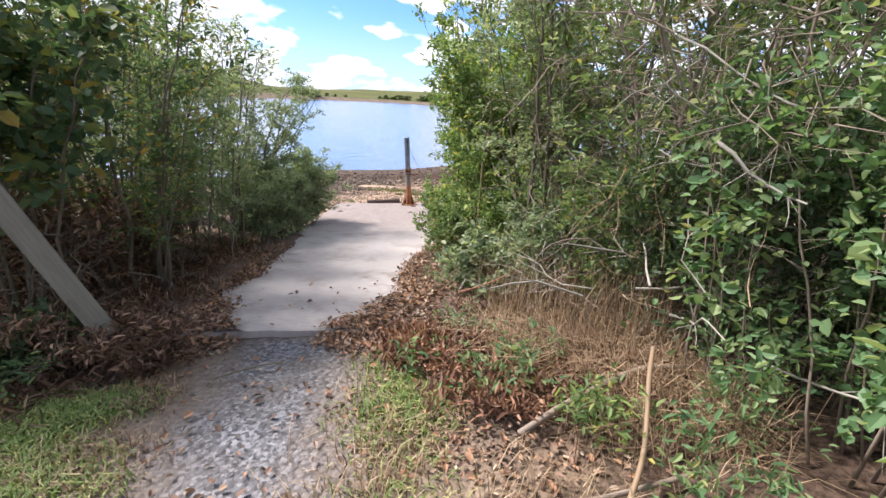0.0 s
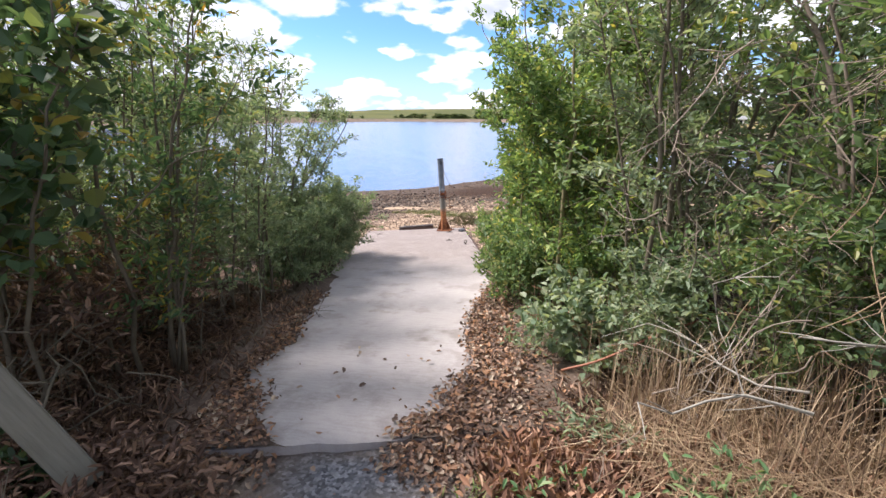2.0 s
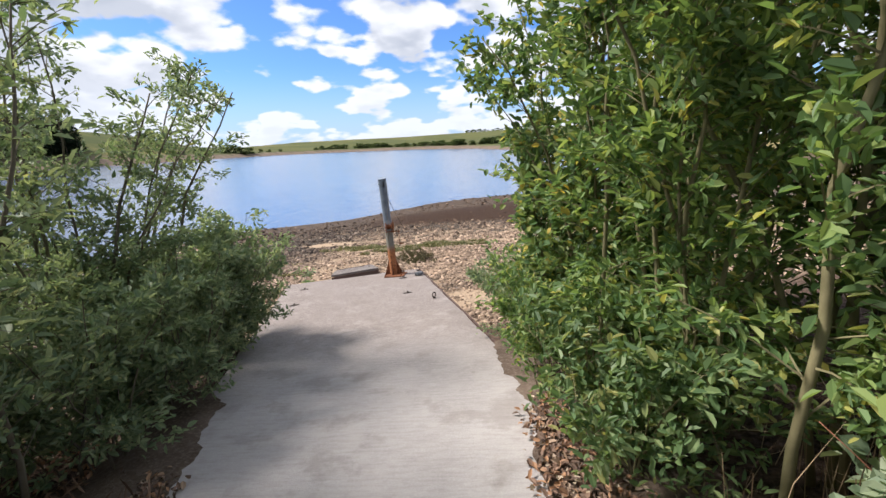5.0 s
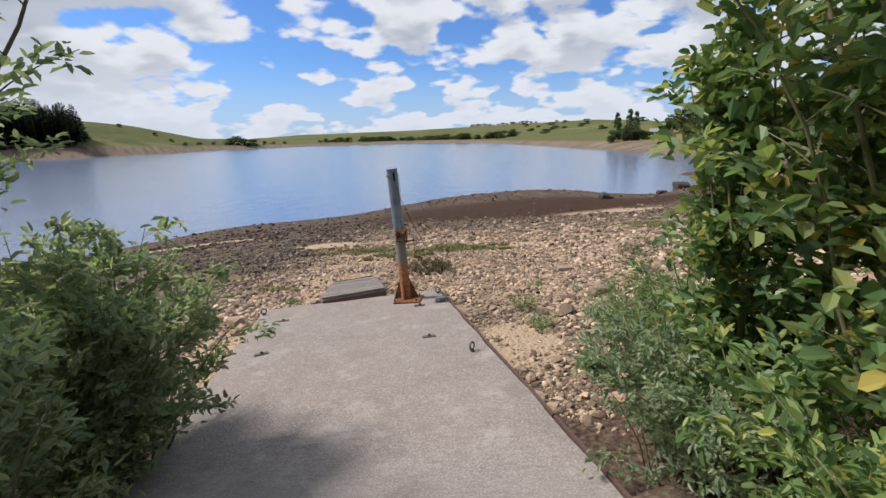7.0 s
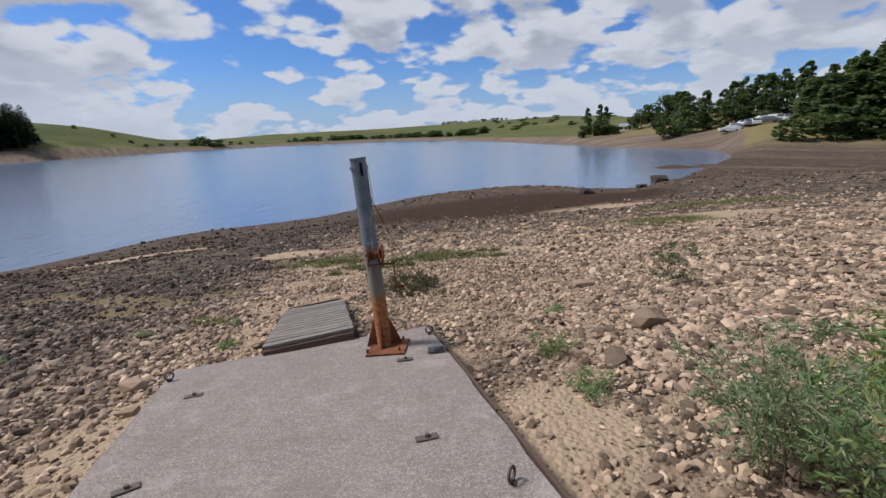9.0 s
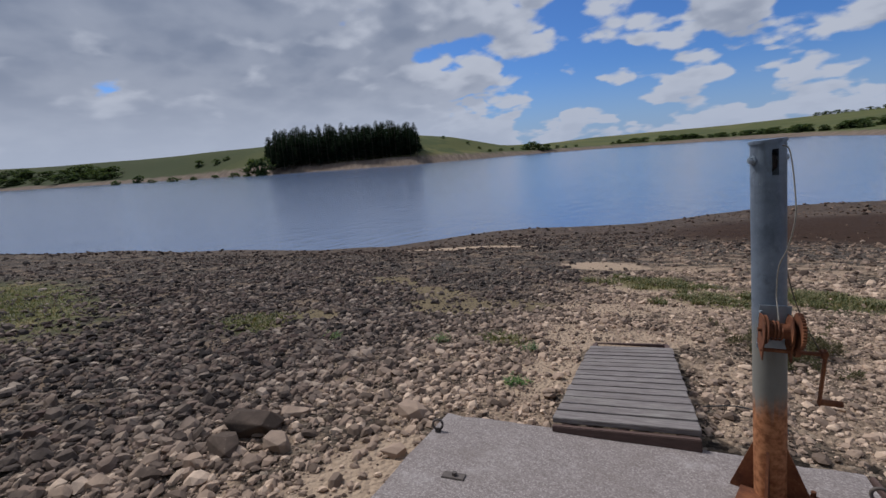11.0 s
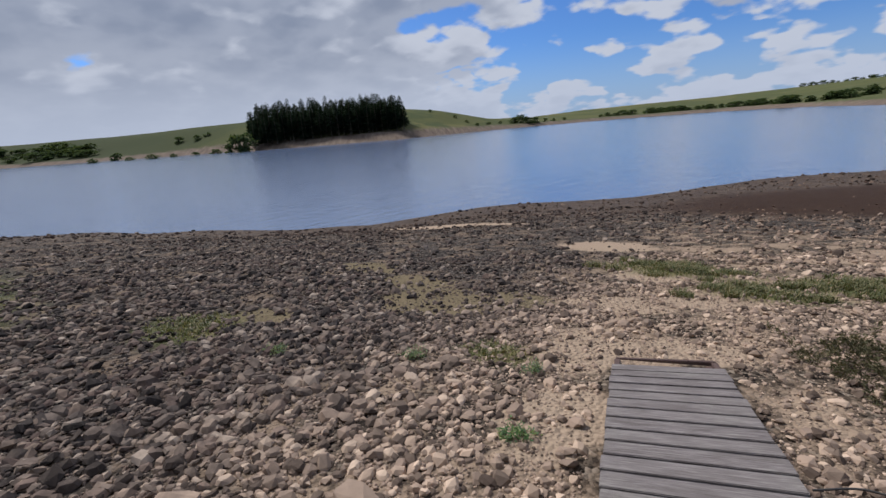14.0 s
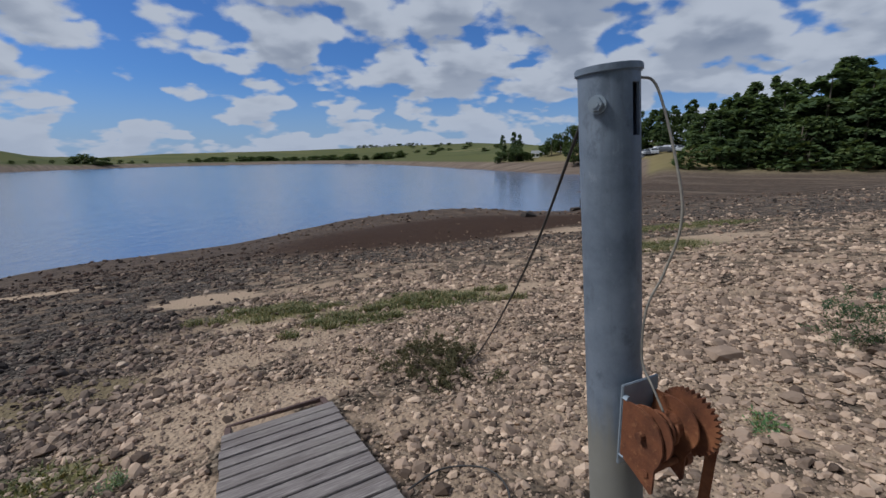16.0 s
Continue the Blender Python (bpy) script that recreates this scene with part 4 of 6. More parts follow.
line_thing("loose_cable", [(-0.42, 1.28, land1(-0.42, 1.28) + 0.05), (-0.2, 1.42, land1(-0.2, 1.42) + 0.05), (0.05, 1.35, land1(0.05, 1.35) + 0.05), (0.12, 1.1, land1(0.12, 1.1) + 0.05), (0.0, 0.8, land1(0.0, 0.8) + 0.04)], 0.006, M["cable"], "loose dark cable curling on the stones by the ramp", "cable")


# ---- the timber ramp ----
def build_ramp():
    near, far = Vector((-0.655, 0.13, 0.055)), Vector((-1.43, 2.50, -0.515))
    u = (far - near).normalized()
    v = Vector((RT[0], RT[1], 0.075)).normalized()
    w = v.cross(u).normalized()
    frame_m = Matrix((v, u, w)).transposed().to_4x4()
    ramp = thing("boat_ramp", "grey weathered timber boarding ramp lying on the shore", "ramp", near)
    ramp.matrix_world = Matrix.Translation(near) @ frame_m
    length, width = (far - near).length, 0.86
    n = 15
    pitch = length / n
    base = block((width, pitch - 0.024, 0.034), (0, 0, 0), None, 0.004)
    me = bpy.data.meshes.new("board")
    base.to_mesh(me)
    base.free()
    me.materials.append(M["timber"])
    # ribs of the grooved boards
    rng = random.Random(5)
    for i in range(n):
        b = child("board", me, ramp)
        b.location = (rng.uniform(-0.006, 0.006), pitch * (i + 0.5), rng.uniform(-0.002, 0.002))
        b.rotation_euler = (rng.uniform(-0.02, 0.02), 0, rng.uniform(-0.004, 0.004))
    for x in (-0.34, 0.0, 0.34):
        part("stringer", block((0.06, length + 0.20, 0.11), (x, length / 2 + 0.10, -0.075), None, 0.005), M["darktimber"], ramp, "dark damp timber")
    part("end_beam", block((0.80, 0.05, 0.11), (0, length + 0.20, -0.038), None, 0.005), M["darktimber"], ramp, "dark damp timber")
    for x in (-0.385, 0.385):
        part("side_rail", block((0.05, 0.19, 0.09), (x, length + 0.08, -0.03), None, 0.005), M["darktimber"], ramp, "dark damp timber")
    part("near_beam", block((width - 0.01, 0.045, 0.08), (0, -0.012, -0.062), None, 0.005), M["darktimber"], ramp, "dark damp timber")


build_ramp()


# ---- fittings on the slab ----
def slab_matrix(x, y, turn=0.0):
    up = Vector((-0.0637, 0.098, 1)).normalized()
    return Matrix.Translation((x, y, slab_z(x, y) - 0.001)) @ Vector((0, 0, 1)).rotation_difference(up).to_matrix().to_4x4() @ rz(turn)


def build_eyebolt():
    e = thing("eyebolt", "small dark iron ring bolt set in the concrete", "eyebolt", group="ring bolts on the slab")
    pts = [(0.033 * math.cos(a), 0, 0.045 + 0.033 * math.sin(a)) for a in np.linspace(0, 2 * math.pi, 25)]
    v, f = rod(pts, 0.008, 8, 1.0, False)
    child("ring", mesh_of("ring", v, f, M["iron"], True), e)
    part("shank", cyl(0.010, 0.03, (0, 0, 0.008), None, 10), M["iron"], e)
    part("washer", cyl(0.022, 0.005, (0, 0, 0.003), None, 16), M["iron"], e)
    return e


eye = build_eyebolt()
eye.matrix_world = slab_matrix(-1.66, -0.46, 30)
for ex, ey, turn in ((1.02, -2.02, 60), (0.50, 0.18, 10)):
    copy_thing(eye, slab_matrix(ex, ey, turn))


def build_cleat():
    c = thing("anchor_plate", "small flat iron plate bolted to the concrete", "anchor plate", group="anchor plates on the slab")
    part("plate", block((0.13, 0.06, 0.010), (0, 0, 0.006), None, 0.003), M["iron"], c)
    part("bolt", cyl(0.014, 0.026, (0.005, 0, 0.016), None, 6), M["iron"], c)
    return c


cl = build_cleat()
cl.matrix_world = slab_matrix(-1.25, -0.80, 20)
for cx, cy, turn in ((0.59, -1.60, 15), (0.33, -0.42, 8), (-0.97, -1.88, 35)):
    copy_thing(cl, slab_matrix(cx, cy, turn))

edge_len = 5.6
edge = bmesh.new()
for k in range(3):
    u0 = SLAB_FRONT - 0.02 - k * edge_len / 3
    p0, p1 = Vector(slab_point(u0, SLAB_R + 0.024, -0.062)), Vector(slab_point(u0 - edge_len / 3 + 0.015, SLAB_R + 0.024, -0.062))
    d = (p1 - p0)
    block((0.022, d.length, 0.12), (p0 + p1) / 2, d.to_track_quat("Y", "Z").to_matrix().to_4x4(), 0.004, edge)
me = bpy.data.meshes.new("edging_board")
edge.to_mesh(me)
edge.free()
me.materials.append(M["darktimber"])
tagged(new("edging_board", me), "dark timber edging board along the concrete slab", "edging")


# ---- stones ----
def stone_mesh(seed, sides=6, flat=0.55):
    """A worn slab-like stone: a jagged belt, a smaller flattish top and a blunt underside."""
    rng = np.random.default_rng(seed)
    wide = 0.30 + 0.045 * (seed * 7 % 5)
    bm = bmesh.new()
    for ring, count, reach, z in ((0, sides, 0.94, 0.0), (1, sides - 2, 0.62, 0.40), (2, 3, 0.45, -0.4)):
        first = rng.uniform(0, 6.28)
        for k in range(count):
            a = first + 2 * math.pi * (k + rng.uniform(-0.25, 0.25)) / count
            r = reach * rng.uniform(0.84, 1.1)
            bm.verts.new((r * math.cos(a) * 0.52, r * math.sin(a) * wide, (z + rng.uniform(-0.12, 0.12)) * flat))
    bmesh.ops.convex_hull(bm, input=bm.verts)
    loose = [v for v in bm.verts if not v.link_faces]
    bmesh.ops.delete(bm, geom=loose, context="VERTS")
    bmesh.ops.triangulate(bm, faces=bm.faces)
    me = bpy.data.meshes.new("stone")
    bm.to_mesh(me)
    bm.free()
    me.materials.append(M["stone"])
    return me


STONES = [stone_mesh(s, 7 + s % 3, 0.36 + 0.07 * (s % 5)) for s in range(12)]
STONE_DATA = []
for me in STONES:
    co = np.array([v.co[:] for v in me.vertices])
    STONE_DATA.append((co, np.array([p.vertices[:] for p in me.polygons])))


PEBBLE_DATA = []
for k in range(10):
    me = stone_mesh(60 + k, 5 + k % 2, 0.42 + 0.07 * (k % 4))
    PEBBLE_DATA.append((np.array([v.co[:] for v in me.vertices]), np.array([p.vertices[:] for p in me.polygons])))
    bpy.data.meshes.remove(me)


def boulder(x, y, size, seed, label, turn=0, z=None, squash=1.0, name="rock", mat="stone"):
    rng = np.random.default_rng(seed)
    bm = bmesh.new()
    for _ in range(22):
        p = rng.uniform(-1, 1, 3)
        p = p / np.abs(p).max() ** 0.55 / np.linalg.norm(p) ** 0.45
        bm.verts.new((p[0] * 0.56, p[1] * 0.38, p[2] * 0.27 * squash))
    bmesh.ops.convex_hull(bm, input=bm.verts)
    bmesh.ops.delete(bm, geom=[v for v in bm.verts if not v.link_faces], context="VERTS")
    bmesh.ops.dissolve_limit(bm, angle_limit=radians(14), verts=bm.verts, edges=bm.edges)
    bmesh.ops.bevel(bm, geom=bm.edges[:], offset=0.012, segments=1, affect="EDGES")
    me = bpy.data.meshes.new(name)
    bm.to_mesh(me)
    bm.free()
    me.materials.append(M[mat])
    ob = tagged(new(name, me), label, "rock")
    ob.matrix_world = Matrix.Translation((x, y, (land1(x, y) if z is None else z) + size * 0.12)) @ rz(turn) @ Matrix.Scale(size, 4)
    return ob


boulder(-3.12, -1.02, 0.42, 1, "long grey slab-like rock among the shore stones", 25)
boulder(-2.98, -1.32, 0.30, 2, "blocky grey rock leaning on its neighbour", -20)
boulder(-3.12, -0.66, 0.22, 3, "grey rock half sunk in gravel", 60)
boulder(-2.72, -1.05, 0.24, 4, "low flat grey rock in the gravel", 10)
boulder(-2.28, -0.10, 0.26, 5, "dark brownish rock beside the slab", 5)
boulder(2.60, 2.48, 0.30, 6, "smooth flat grey rock on pale stones", 0)
boulder(2.80, 0.70, 0.40, 7, "angular grey rock beside the herbs", 40)
boulder(2.15, -0.15, 0.30, 11, "angular pale grey rock by the slab edge", 80)
boulder(10.4, 29.6, 1.05, 8, "dark boulder on the mud flat", 20, mat="darkrock")
boulder(20.0, 39.6, 2.2, 9, "low dark rock outcrop at the waterline", 80, squash=0.7, mat="darkrock")
boulder(16.6, 35.3, 0.9, 12, "dark stone at the water's edge", 10, mat="darkrock")
boulder(0.58, -0.28, 0.155, 10, "blue-grey stone lying on the concrete slab", 15, slab_z(0.58, -0.28) + 0.012, mat="slatestone")
boulder(-1.95, -0.62, 0.17, 14, "brown rock against the slab's corner", 70)

# ---- vegetation ----
def leaf_soup(name, at, way, up, length, width, mat, fold=0.25, bend=0.15, plain=False):
    """Pointed folded leaves: arrays of places, directions, upward normals, lengths and widths."""
    n = len(at)
    way = way / np.linalg.norm(way, axis=1)[:, None]
    side = np.cross(way, up)
    side /= np.maximum(np.linalg.norm(side, axis=1), 1e-6)[:, None]
    nor = np.cross(side, way)
    L, W = length[:, None], width[:, None]
    if plain:
        verts = np.stack([at, at + way * L * 0.5 - side * W * 0.5, at + way * L, at + way * L * 0.5 + side * W * 0.5], 1).reshape(-1, 3)
        quads = np.arange(n)[:, None] * 4 + np.array([[0, 1, 2, 3]])
    else:
        lift, sink = nor * W * fold, nor * L * bend
        l1 = at + way * L * 0.32 - side * W * 0.48 + lift
        r1 = at + way * L * 0.32 + side * W * 0.48 + lift
        tip = 0.47 if np.mean(width / length) > 0.5 else 0.38      # broad leaves have blunt tips
        l2 = at + way * L * 0.74 - side * W * tip + lift * 0.8 - sink * 0.5
        r2 = at + way * L * 0.74 + side * W * tip + lift * 0.8 - sink * 0.5
        verts = np.stack([at, l1, l2, at + way * L - sink, r2, r1], 1).reshape(-1, 3)
        k = np.arange(n)[:, None] * 6
        quads = np.concatenate([k + np.array([[0, 3, 2, 1]]), k + np.array([[0, 5, 4, 3]])])
    return soup(name, verts, quads, mat)


def bezier(a, b, c, n):
    t = np.linspace(0, 1, n)[:, None]
    return (1 - t) ** 2 * a + 2 * t * (1 - t) * b + t * t * c


def build_shrub(name, label, category, x, y, height, spread, stems, leaves, leaf_len, leaf_mat, bark_mat, seed, clear=0.2, lean=(0, 0), ratio=0.42, rad=0.016, sag=0.0, group="", droop=0.0):
    """A many-stemmed bush: stems as parts, one part of twigs and a crown of leaves. clear: the leafless share of its height."""
    rng = np.random.default_rng(seed)
    z0 = land1(x, y) - 0.03
    bush = thing(name, label, category, (x, y, z0), group)
    ends, twigs = [], []
    for s in range(stems):
        a = rng.uniform(0, 2 * math.pi)
        r0 = spread * 0.35 * math.sqrt(rng.uniform())
        p0 = np.array([r0 * math.cos(a), r0 * math.sin(a), 0])
        a2 = a + rng.normal(0, 0.6)
        out = spread * math.sqrt(rng.uniform(0.05, 1.0))
        h = height * rng.uniform(0.7, 1.0) * (1 - 0.22 * (out / spread) ** 2)
        p2 = np.array([out * math.cos(a2) + lean[0], out * math.sin(a2) + lean[1], h])
        p1 = np.array([p0[0] * 0.8 + p2[0] * 0.25, p0[1] * 0.8 + p2[1] * 0.25, h * 0.62])
        line = bezier(p0, p1, p2, 9)
        line[1:-1] += rng.normal(0, 0.02 * height / 3, (7, 3))
        v, f = rod(line, rad * rng.uniform(0.6, 1.2), 6, 0.25)
        child("stem", mesh_of("stem", v, f, bark_mat, True), bush)
        count = max(6, int(height * 8))
        for _ in range(count):
            t = rng.uniform(max(0.12, clear * 0.75), 1.0)
            i = min(int(t * 8), 7)
            q0 = line[i] + (line[i + 1] - line[i]) * (t * 8 - i)
            b = rng.uniform(0, 2 * math.pi)
            ln = spread * rng.uniform(0.22, 0.55) * (1.1 - 0.5 * t)
            q2 = q0 + np.array([math.cos(b), math.sin(b), rng.uniform(0.1, 0.9) - droop]) * ln
            q1 = (q0 + q2) / 2 + np.array([0, 0, ln * 0.12])
            tw = bezier(q0, q1, q2, 4)
            twigs.append((tw, rad * 0.22, 0.4))
            ends.append(tw)
    v, f = rods(twigs, 3)
    child("branchwork", mesh_of("branchwork", v, f, bark_mat), bush, kind="stuff")
    ends = np.array(ends)
    pick = rng.integers(0, len(ends), leaves)
    t = rng.uniform(0.1, 1.0, leaves) ** 0.7 * 3
    i = np.minimum(t.astype(int), 2)
    f = (t - i)[:, None]
    p = ends[pick, i] * (1 - f) + ends[pick, i + 1] * f
    d = ends[pick, i + 1] - ends[pick, i]
    d /= np.maximum(np.linalg.norm(d, axis=1), 1e-6)[:, None]
    p = p + rng.normal(0, leaf_len * 0.45, (leaves, 3))
    keep = p[:, 2] > height * clear * rng.uniform(0.5, 1.0, leaves)
    p, d = p[keep], d[keep]
    n = len(p)
    way = d * 0.7 + rng.normal(0, 0.55, (n, 3)) + np.array([0, 0, 0.12 - sag])
    up = rng.normal(0, 0.5, (n, 3)) + np.array([0, 0, 1.0])
    ln = leaf_len * rng.uniform(0.55, 1.15, n)
    child("crown", leaf_soup("crown", p, way, up, ln, ln * ratio * rng.uniform(0.8, 1.2, n), leaf_mat), bush, kind="stuff")
    return bush


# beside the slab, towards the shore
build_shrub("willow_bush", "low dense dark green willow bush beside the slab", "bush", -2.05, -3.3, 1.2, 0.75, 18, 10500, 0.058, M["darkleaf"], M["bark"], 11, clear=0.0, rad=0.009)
build_shrub("willow_bush", "rounded grey-green willow bush overhanging the concrete path", "bush", -1.05, -3.65, 1.55, 0.9, 22, 14500, 0.056, M["sallow"], M["bark"], 12, clear=0.0, rad=0.010)
build_shrub("willow_tree", "slender grey-leaved willow leaning over the path", "tree", -1.35, -4.6, 3.5, 1.0, 13, 13500, 0.056, M["sallow"], M["bark"], 13, clear=0.04, rad=0.016, lean=(0.25, 0.15))
# added dark fill: brown fern shrubs standing in for shadow under the thicket
for k, (tx, ty) in enumerate([(-0.75, -7.3), (-1.3, -8.2), (-1.35, -6.7), (-0.35, -8.35), (-2.2, -7.6)]):
    build_shrub("dead_fern", "dark brown dead fern under the thicket", "fern", tx, ty, 1.0, 0.6, 16, 3200, 0.08, M["bracken"], M["bark"], 200 + k, clear=0.0, rad=0.004, ratio=0.3)
build_shrub("willow_tree", "grey-green willow spreading behind the low bushes", "tree", -1.65, -5.6, 3.1, 0.85, 11, 9000, 0.056, M["sallow"], M["bark"], 16, clear=0.06, rad=0.014)
# stands against the light: its shade is put into the leaf colour
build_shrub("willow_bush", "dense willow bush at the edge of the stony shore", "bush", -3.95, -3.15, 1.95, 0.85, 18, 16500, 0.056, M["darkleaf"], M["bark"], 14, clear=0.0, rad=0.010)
build_shrub("willow_bush", "tall willow bush at the back of the shore", "bush", -4.6, -5.0, 2.6, 1.3, 14, 8000, 0.07, M["willow"], M["bark"], 15, clear=0.03, rad=0.016)
build_shrub("willow_bush", "thin willow sprigs hanging over the slab's edge", "bush", -0.88, -3.6, 1.85, 0.5, 14, 5200, 0.062, M["sallow"], M["bark"], 175, clear=0.05, rad=0.007, lean=(0.15, 0.0), ratio=0.46)
# the thicket of thin stems along the path; some crowns take the shade-darkened leaf colour
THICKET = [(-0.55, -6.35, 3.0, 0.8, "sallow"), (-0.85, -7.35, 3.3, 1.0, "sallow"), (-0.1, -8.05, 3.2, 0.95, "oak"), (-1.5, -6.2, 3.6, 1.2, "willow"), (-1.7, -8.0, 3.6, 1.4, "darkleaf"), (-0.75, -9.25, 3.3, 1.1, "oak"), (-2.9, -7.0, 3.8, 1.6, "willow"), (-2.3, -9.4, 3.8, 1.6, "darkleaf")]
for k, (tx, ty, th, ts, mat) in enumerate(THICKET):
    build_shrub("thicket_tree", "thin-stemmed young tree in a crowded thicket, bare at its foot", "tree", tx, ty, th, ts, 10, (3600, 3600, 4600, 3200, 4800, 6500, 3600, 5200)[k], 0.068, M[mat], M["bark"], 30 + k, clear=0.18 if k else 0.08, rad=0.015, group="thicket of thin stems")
build_shrub("oak_sapling", "young tree with broad dark leaves turning yellow", "tree", -0.15, -8.95, 3.3, 0.75, 7, 1700, 0.12, M["oak"], M["bark"], 50, clear=0.38, ratio=0.68, rad=0.022, lean=(0.05, 0.0))
build_shrub("dead_fern", "brown dead fern around the foot of the board", "fern", 0.95, -9.08, 0.42, 0.34, 16, 1500, 0.07, M["bracken"], M["bark"], 53, clear=0.0, rad=0.004, ratio=0.3)
build_shrub("dead_fern", "dark withered fern beside the leaning board", "fern", 0.55, -9.2, 0.5, 0.36, 16, 1500, 0.07, M["bracken"], M["bark"], 54, clear=0.0, rad=0.004, ratio=0.3)
build_shrub("bramble_bush", "dark bramble at the foot of the leaning board", "bush", 0.40, -9.42, 0.5, 0.36, 14, 1100, 0.06, M["darkleaf"], M["bark"], 51, clear=0.0, rad=0.005, ratio=0.6)
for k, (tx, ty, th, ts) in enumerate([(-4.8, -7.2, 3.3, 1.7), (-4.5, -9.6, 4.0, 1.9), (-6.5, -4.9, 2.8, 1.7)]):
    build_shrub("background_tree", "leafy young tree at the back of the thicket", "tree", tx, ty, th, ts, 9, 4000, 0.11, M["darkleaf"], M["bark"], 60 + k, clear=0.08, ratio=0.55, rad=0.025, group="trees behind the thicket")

# the other side of the path
build_shrub("willow_sapling", "slender willow sapling with sparse broad leaves", "bush", 2.3, -3.3, 1.9, 0.32, 6, 620, 0.058, M["willow"], M["greenbark"], 176, clear=0.1, rad=0.008, ratio=0.5)
build_shrub("herb_clump", "dense low willow shoots at the slab edge", "bush", 2.1, -3.65, 0.95, 0.6, 24, 8500, 0.042, M["sallow"], M["greenbark"], 170, clear=0.0, rad=0.006, ratio=0.4)
build_shrub("herb_clump", "low yellow-green undergrowth beside the path", "bush", 2.22, -4.75, 1.1, 0.68, 24, 8000, 0.05, M["bright"], M["greenbark"], 171, clear=0.0, rad=0.006, ratio=0.42)
build_shrub("herb_clump", "leafy undergrowth at the foot of the willows", "bush", 2.4, -5.7, 0.95, 0.6, 20, 4600, 0.062, M["willow"], M["greenbark"], 172, clear=0.0, rad=0.006, ratio=0.42)
build_shrub("willow_bush", "low grey-green willow at the thicket's edge", "bush", -0.68, -4.75, 1.35, 0.75, 20, 11000, 0.056, M["sallow"], M["bark"], 173, clear=0.0, rad=0.009)
build_shrub("willow_bush", "small grey-green willow beside the path", "bush", -0.62, -5.5, 1.15, 0.72, 18, 8000, 0.056, M["sallow"], M["bark"], 174, clear=0.0, rad=0.008)
build_shrub("herb_clump", "tall leafy green herbs beside the slab edge", "bush", 2.55, -1.75, 0.85, 0.6, 26, 5600, 0.042, M["sallow"], M["greenbark"], 70, clear=0.02, rad=0.005, ratio=0.3)
build_shrub("herb_clump", "dense knee-high green herbs and willow shoots", "bush", 2.5, -2.8, 1.0, 0.75, 26, 6200, 0.048, M["willow"], M["greenbark"], 71, clear=0.02, rad=0.005, ratio=0.3)
build_shrub("herb_clump", "pale green weeds among the shore stones", "bush", 3.5, -1.9, 0.85, 0.8, 22, 5500, 0.05, M["bright"], M["greenbark"], 72, clear=0.02, rad=0.005, ratio=0.34)
build_shrub("willow_bush", "tall broad-leaved willow bush beside the slab", "bush", 2.64, -4.28, 3.7, 1.05, 19, 15500, 0.075, M["broad"], M["greenbark"], 73, clear=0.0, rad=0.015, ratio=0.56)
build_shrub("willow_bush", "leafy broad-leaved willow bush behind the herbs", "bush", 3.25, -3.8, 2.6, 0.8, 16, 9500, 0.072, M["broad"], M["greenbark"], 177, clear=0.0, rad=0.012, ratio=0.56)
build_shrub("willow_bush", "slim broad-leaved willow at the slab's edge", "bush", 2.36, -3.78, 2.7, 0.46, 12, 5200, 0.066, M["broad"], M["greenbark"], 178, clear=0.05, rad=0.010, ratio=0.56)
build_shrub("willow_bush", "sunlit yellow-green willow bush beside the path", "bush", 2.6, -5.4, 3.7, 0.9, 13, 12000, 0.065, M["bright"], M["greenbark"], 74, clear=0.0, rad=0.015)
build_shrub("willow_tree", "pale-stemmed willow with yellow-green leaves", "tree", 3.05, -6.1, 3.8, 1.1, 9, 9000, 0.068, M["bright"], M["greenbark"], 75, clear=0.02, rad=0.021)
build_shrub("hedge_bush", "dense dark green hedge bush beside the path", "bush", 4.1, -5.3, 3.7, 1.3, 12, 9500, 0.075, M["broad"], M["bark"], 76, clear=0.03, rad=0.02)
build_shrub("hedge_bush", "tangled grey-green hedge bush with grey twigs", "bush", 3.65, -7.15, 3.7, 1.15, 13, 9500, 0.062, M["sallow"], M["bark"], 77, clear=0.02, rad=0.02)
build_shrub("hedge_bush", "dark hawthorn bush full of twigs", "bush", 4.5, -8.1, 3.8, 1.35, 14, 9500, 0.065, M["willow"], M["twig"], 78, clear=0.02, rad=0.02)
build_shrub("bramble_bush", "bramble bush with large toothed pale leaves", "bush", 4.8, -9.35, 2.5, 0.9, 18, 4600, 0.058, M["bramble"], M["twig"], 79, clear=0.03, rad=0.008, ratio=0.62, droop=0.3)
build_shrub("bramble_bush", "low bramble trailing over dead bracken", "bush", 3.0, -6.9, 0.75, 0.75, 14, 2300, 0.075, M["sallow"], M["cane"], 80, clear=0.02, rad=0.006, ratio=0.62, droop=0.2)
build_shrub("bramble_bush", "arching bramble with pale green leaves in front of the hawthorn", "bush", 4.35, -8.75, 2.0, 0.5, 12, 800, 0.062, M["bramble"], M["twig"], 83, clear=0.15, rad=0.006, ratio=0.64, droop=0.4)
build_shrub("hedge_bush", "tall dark hedge bush at the path's bend", "bush", 5.7, -9.6, 4.0, 1.4, 12, 7500, 0.085, M["darkleaf"], M["bark"], 81, clear=0.04, rad=0.02)
build_shrub("bramble_bush", "nettle and bramble clump with fresh green leaves", "bush", 4.55, -10.15, 1.15, 0.5, 14, 1000, 0.075, M["bramble"], M["greenbark"], 82, clear=0.1, rad=0.005, ratio=0.55)
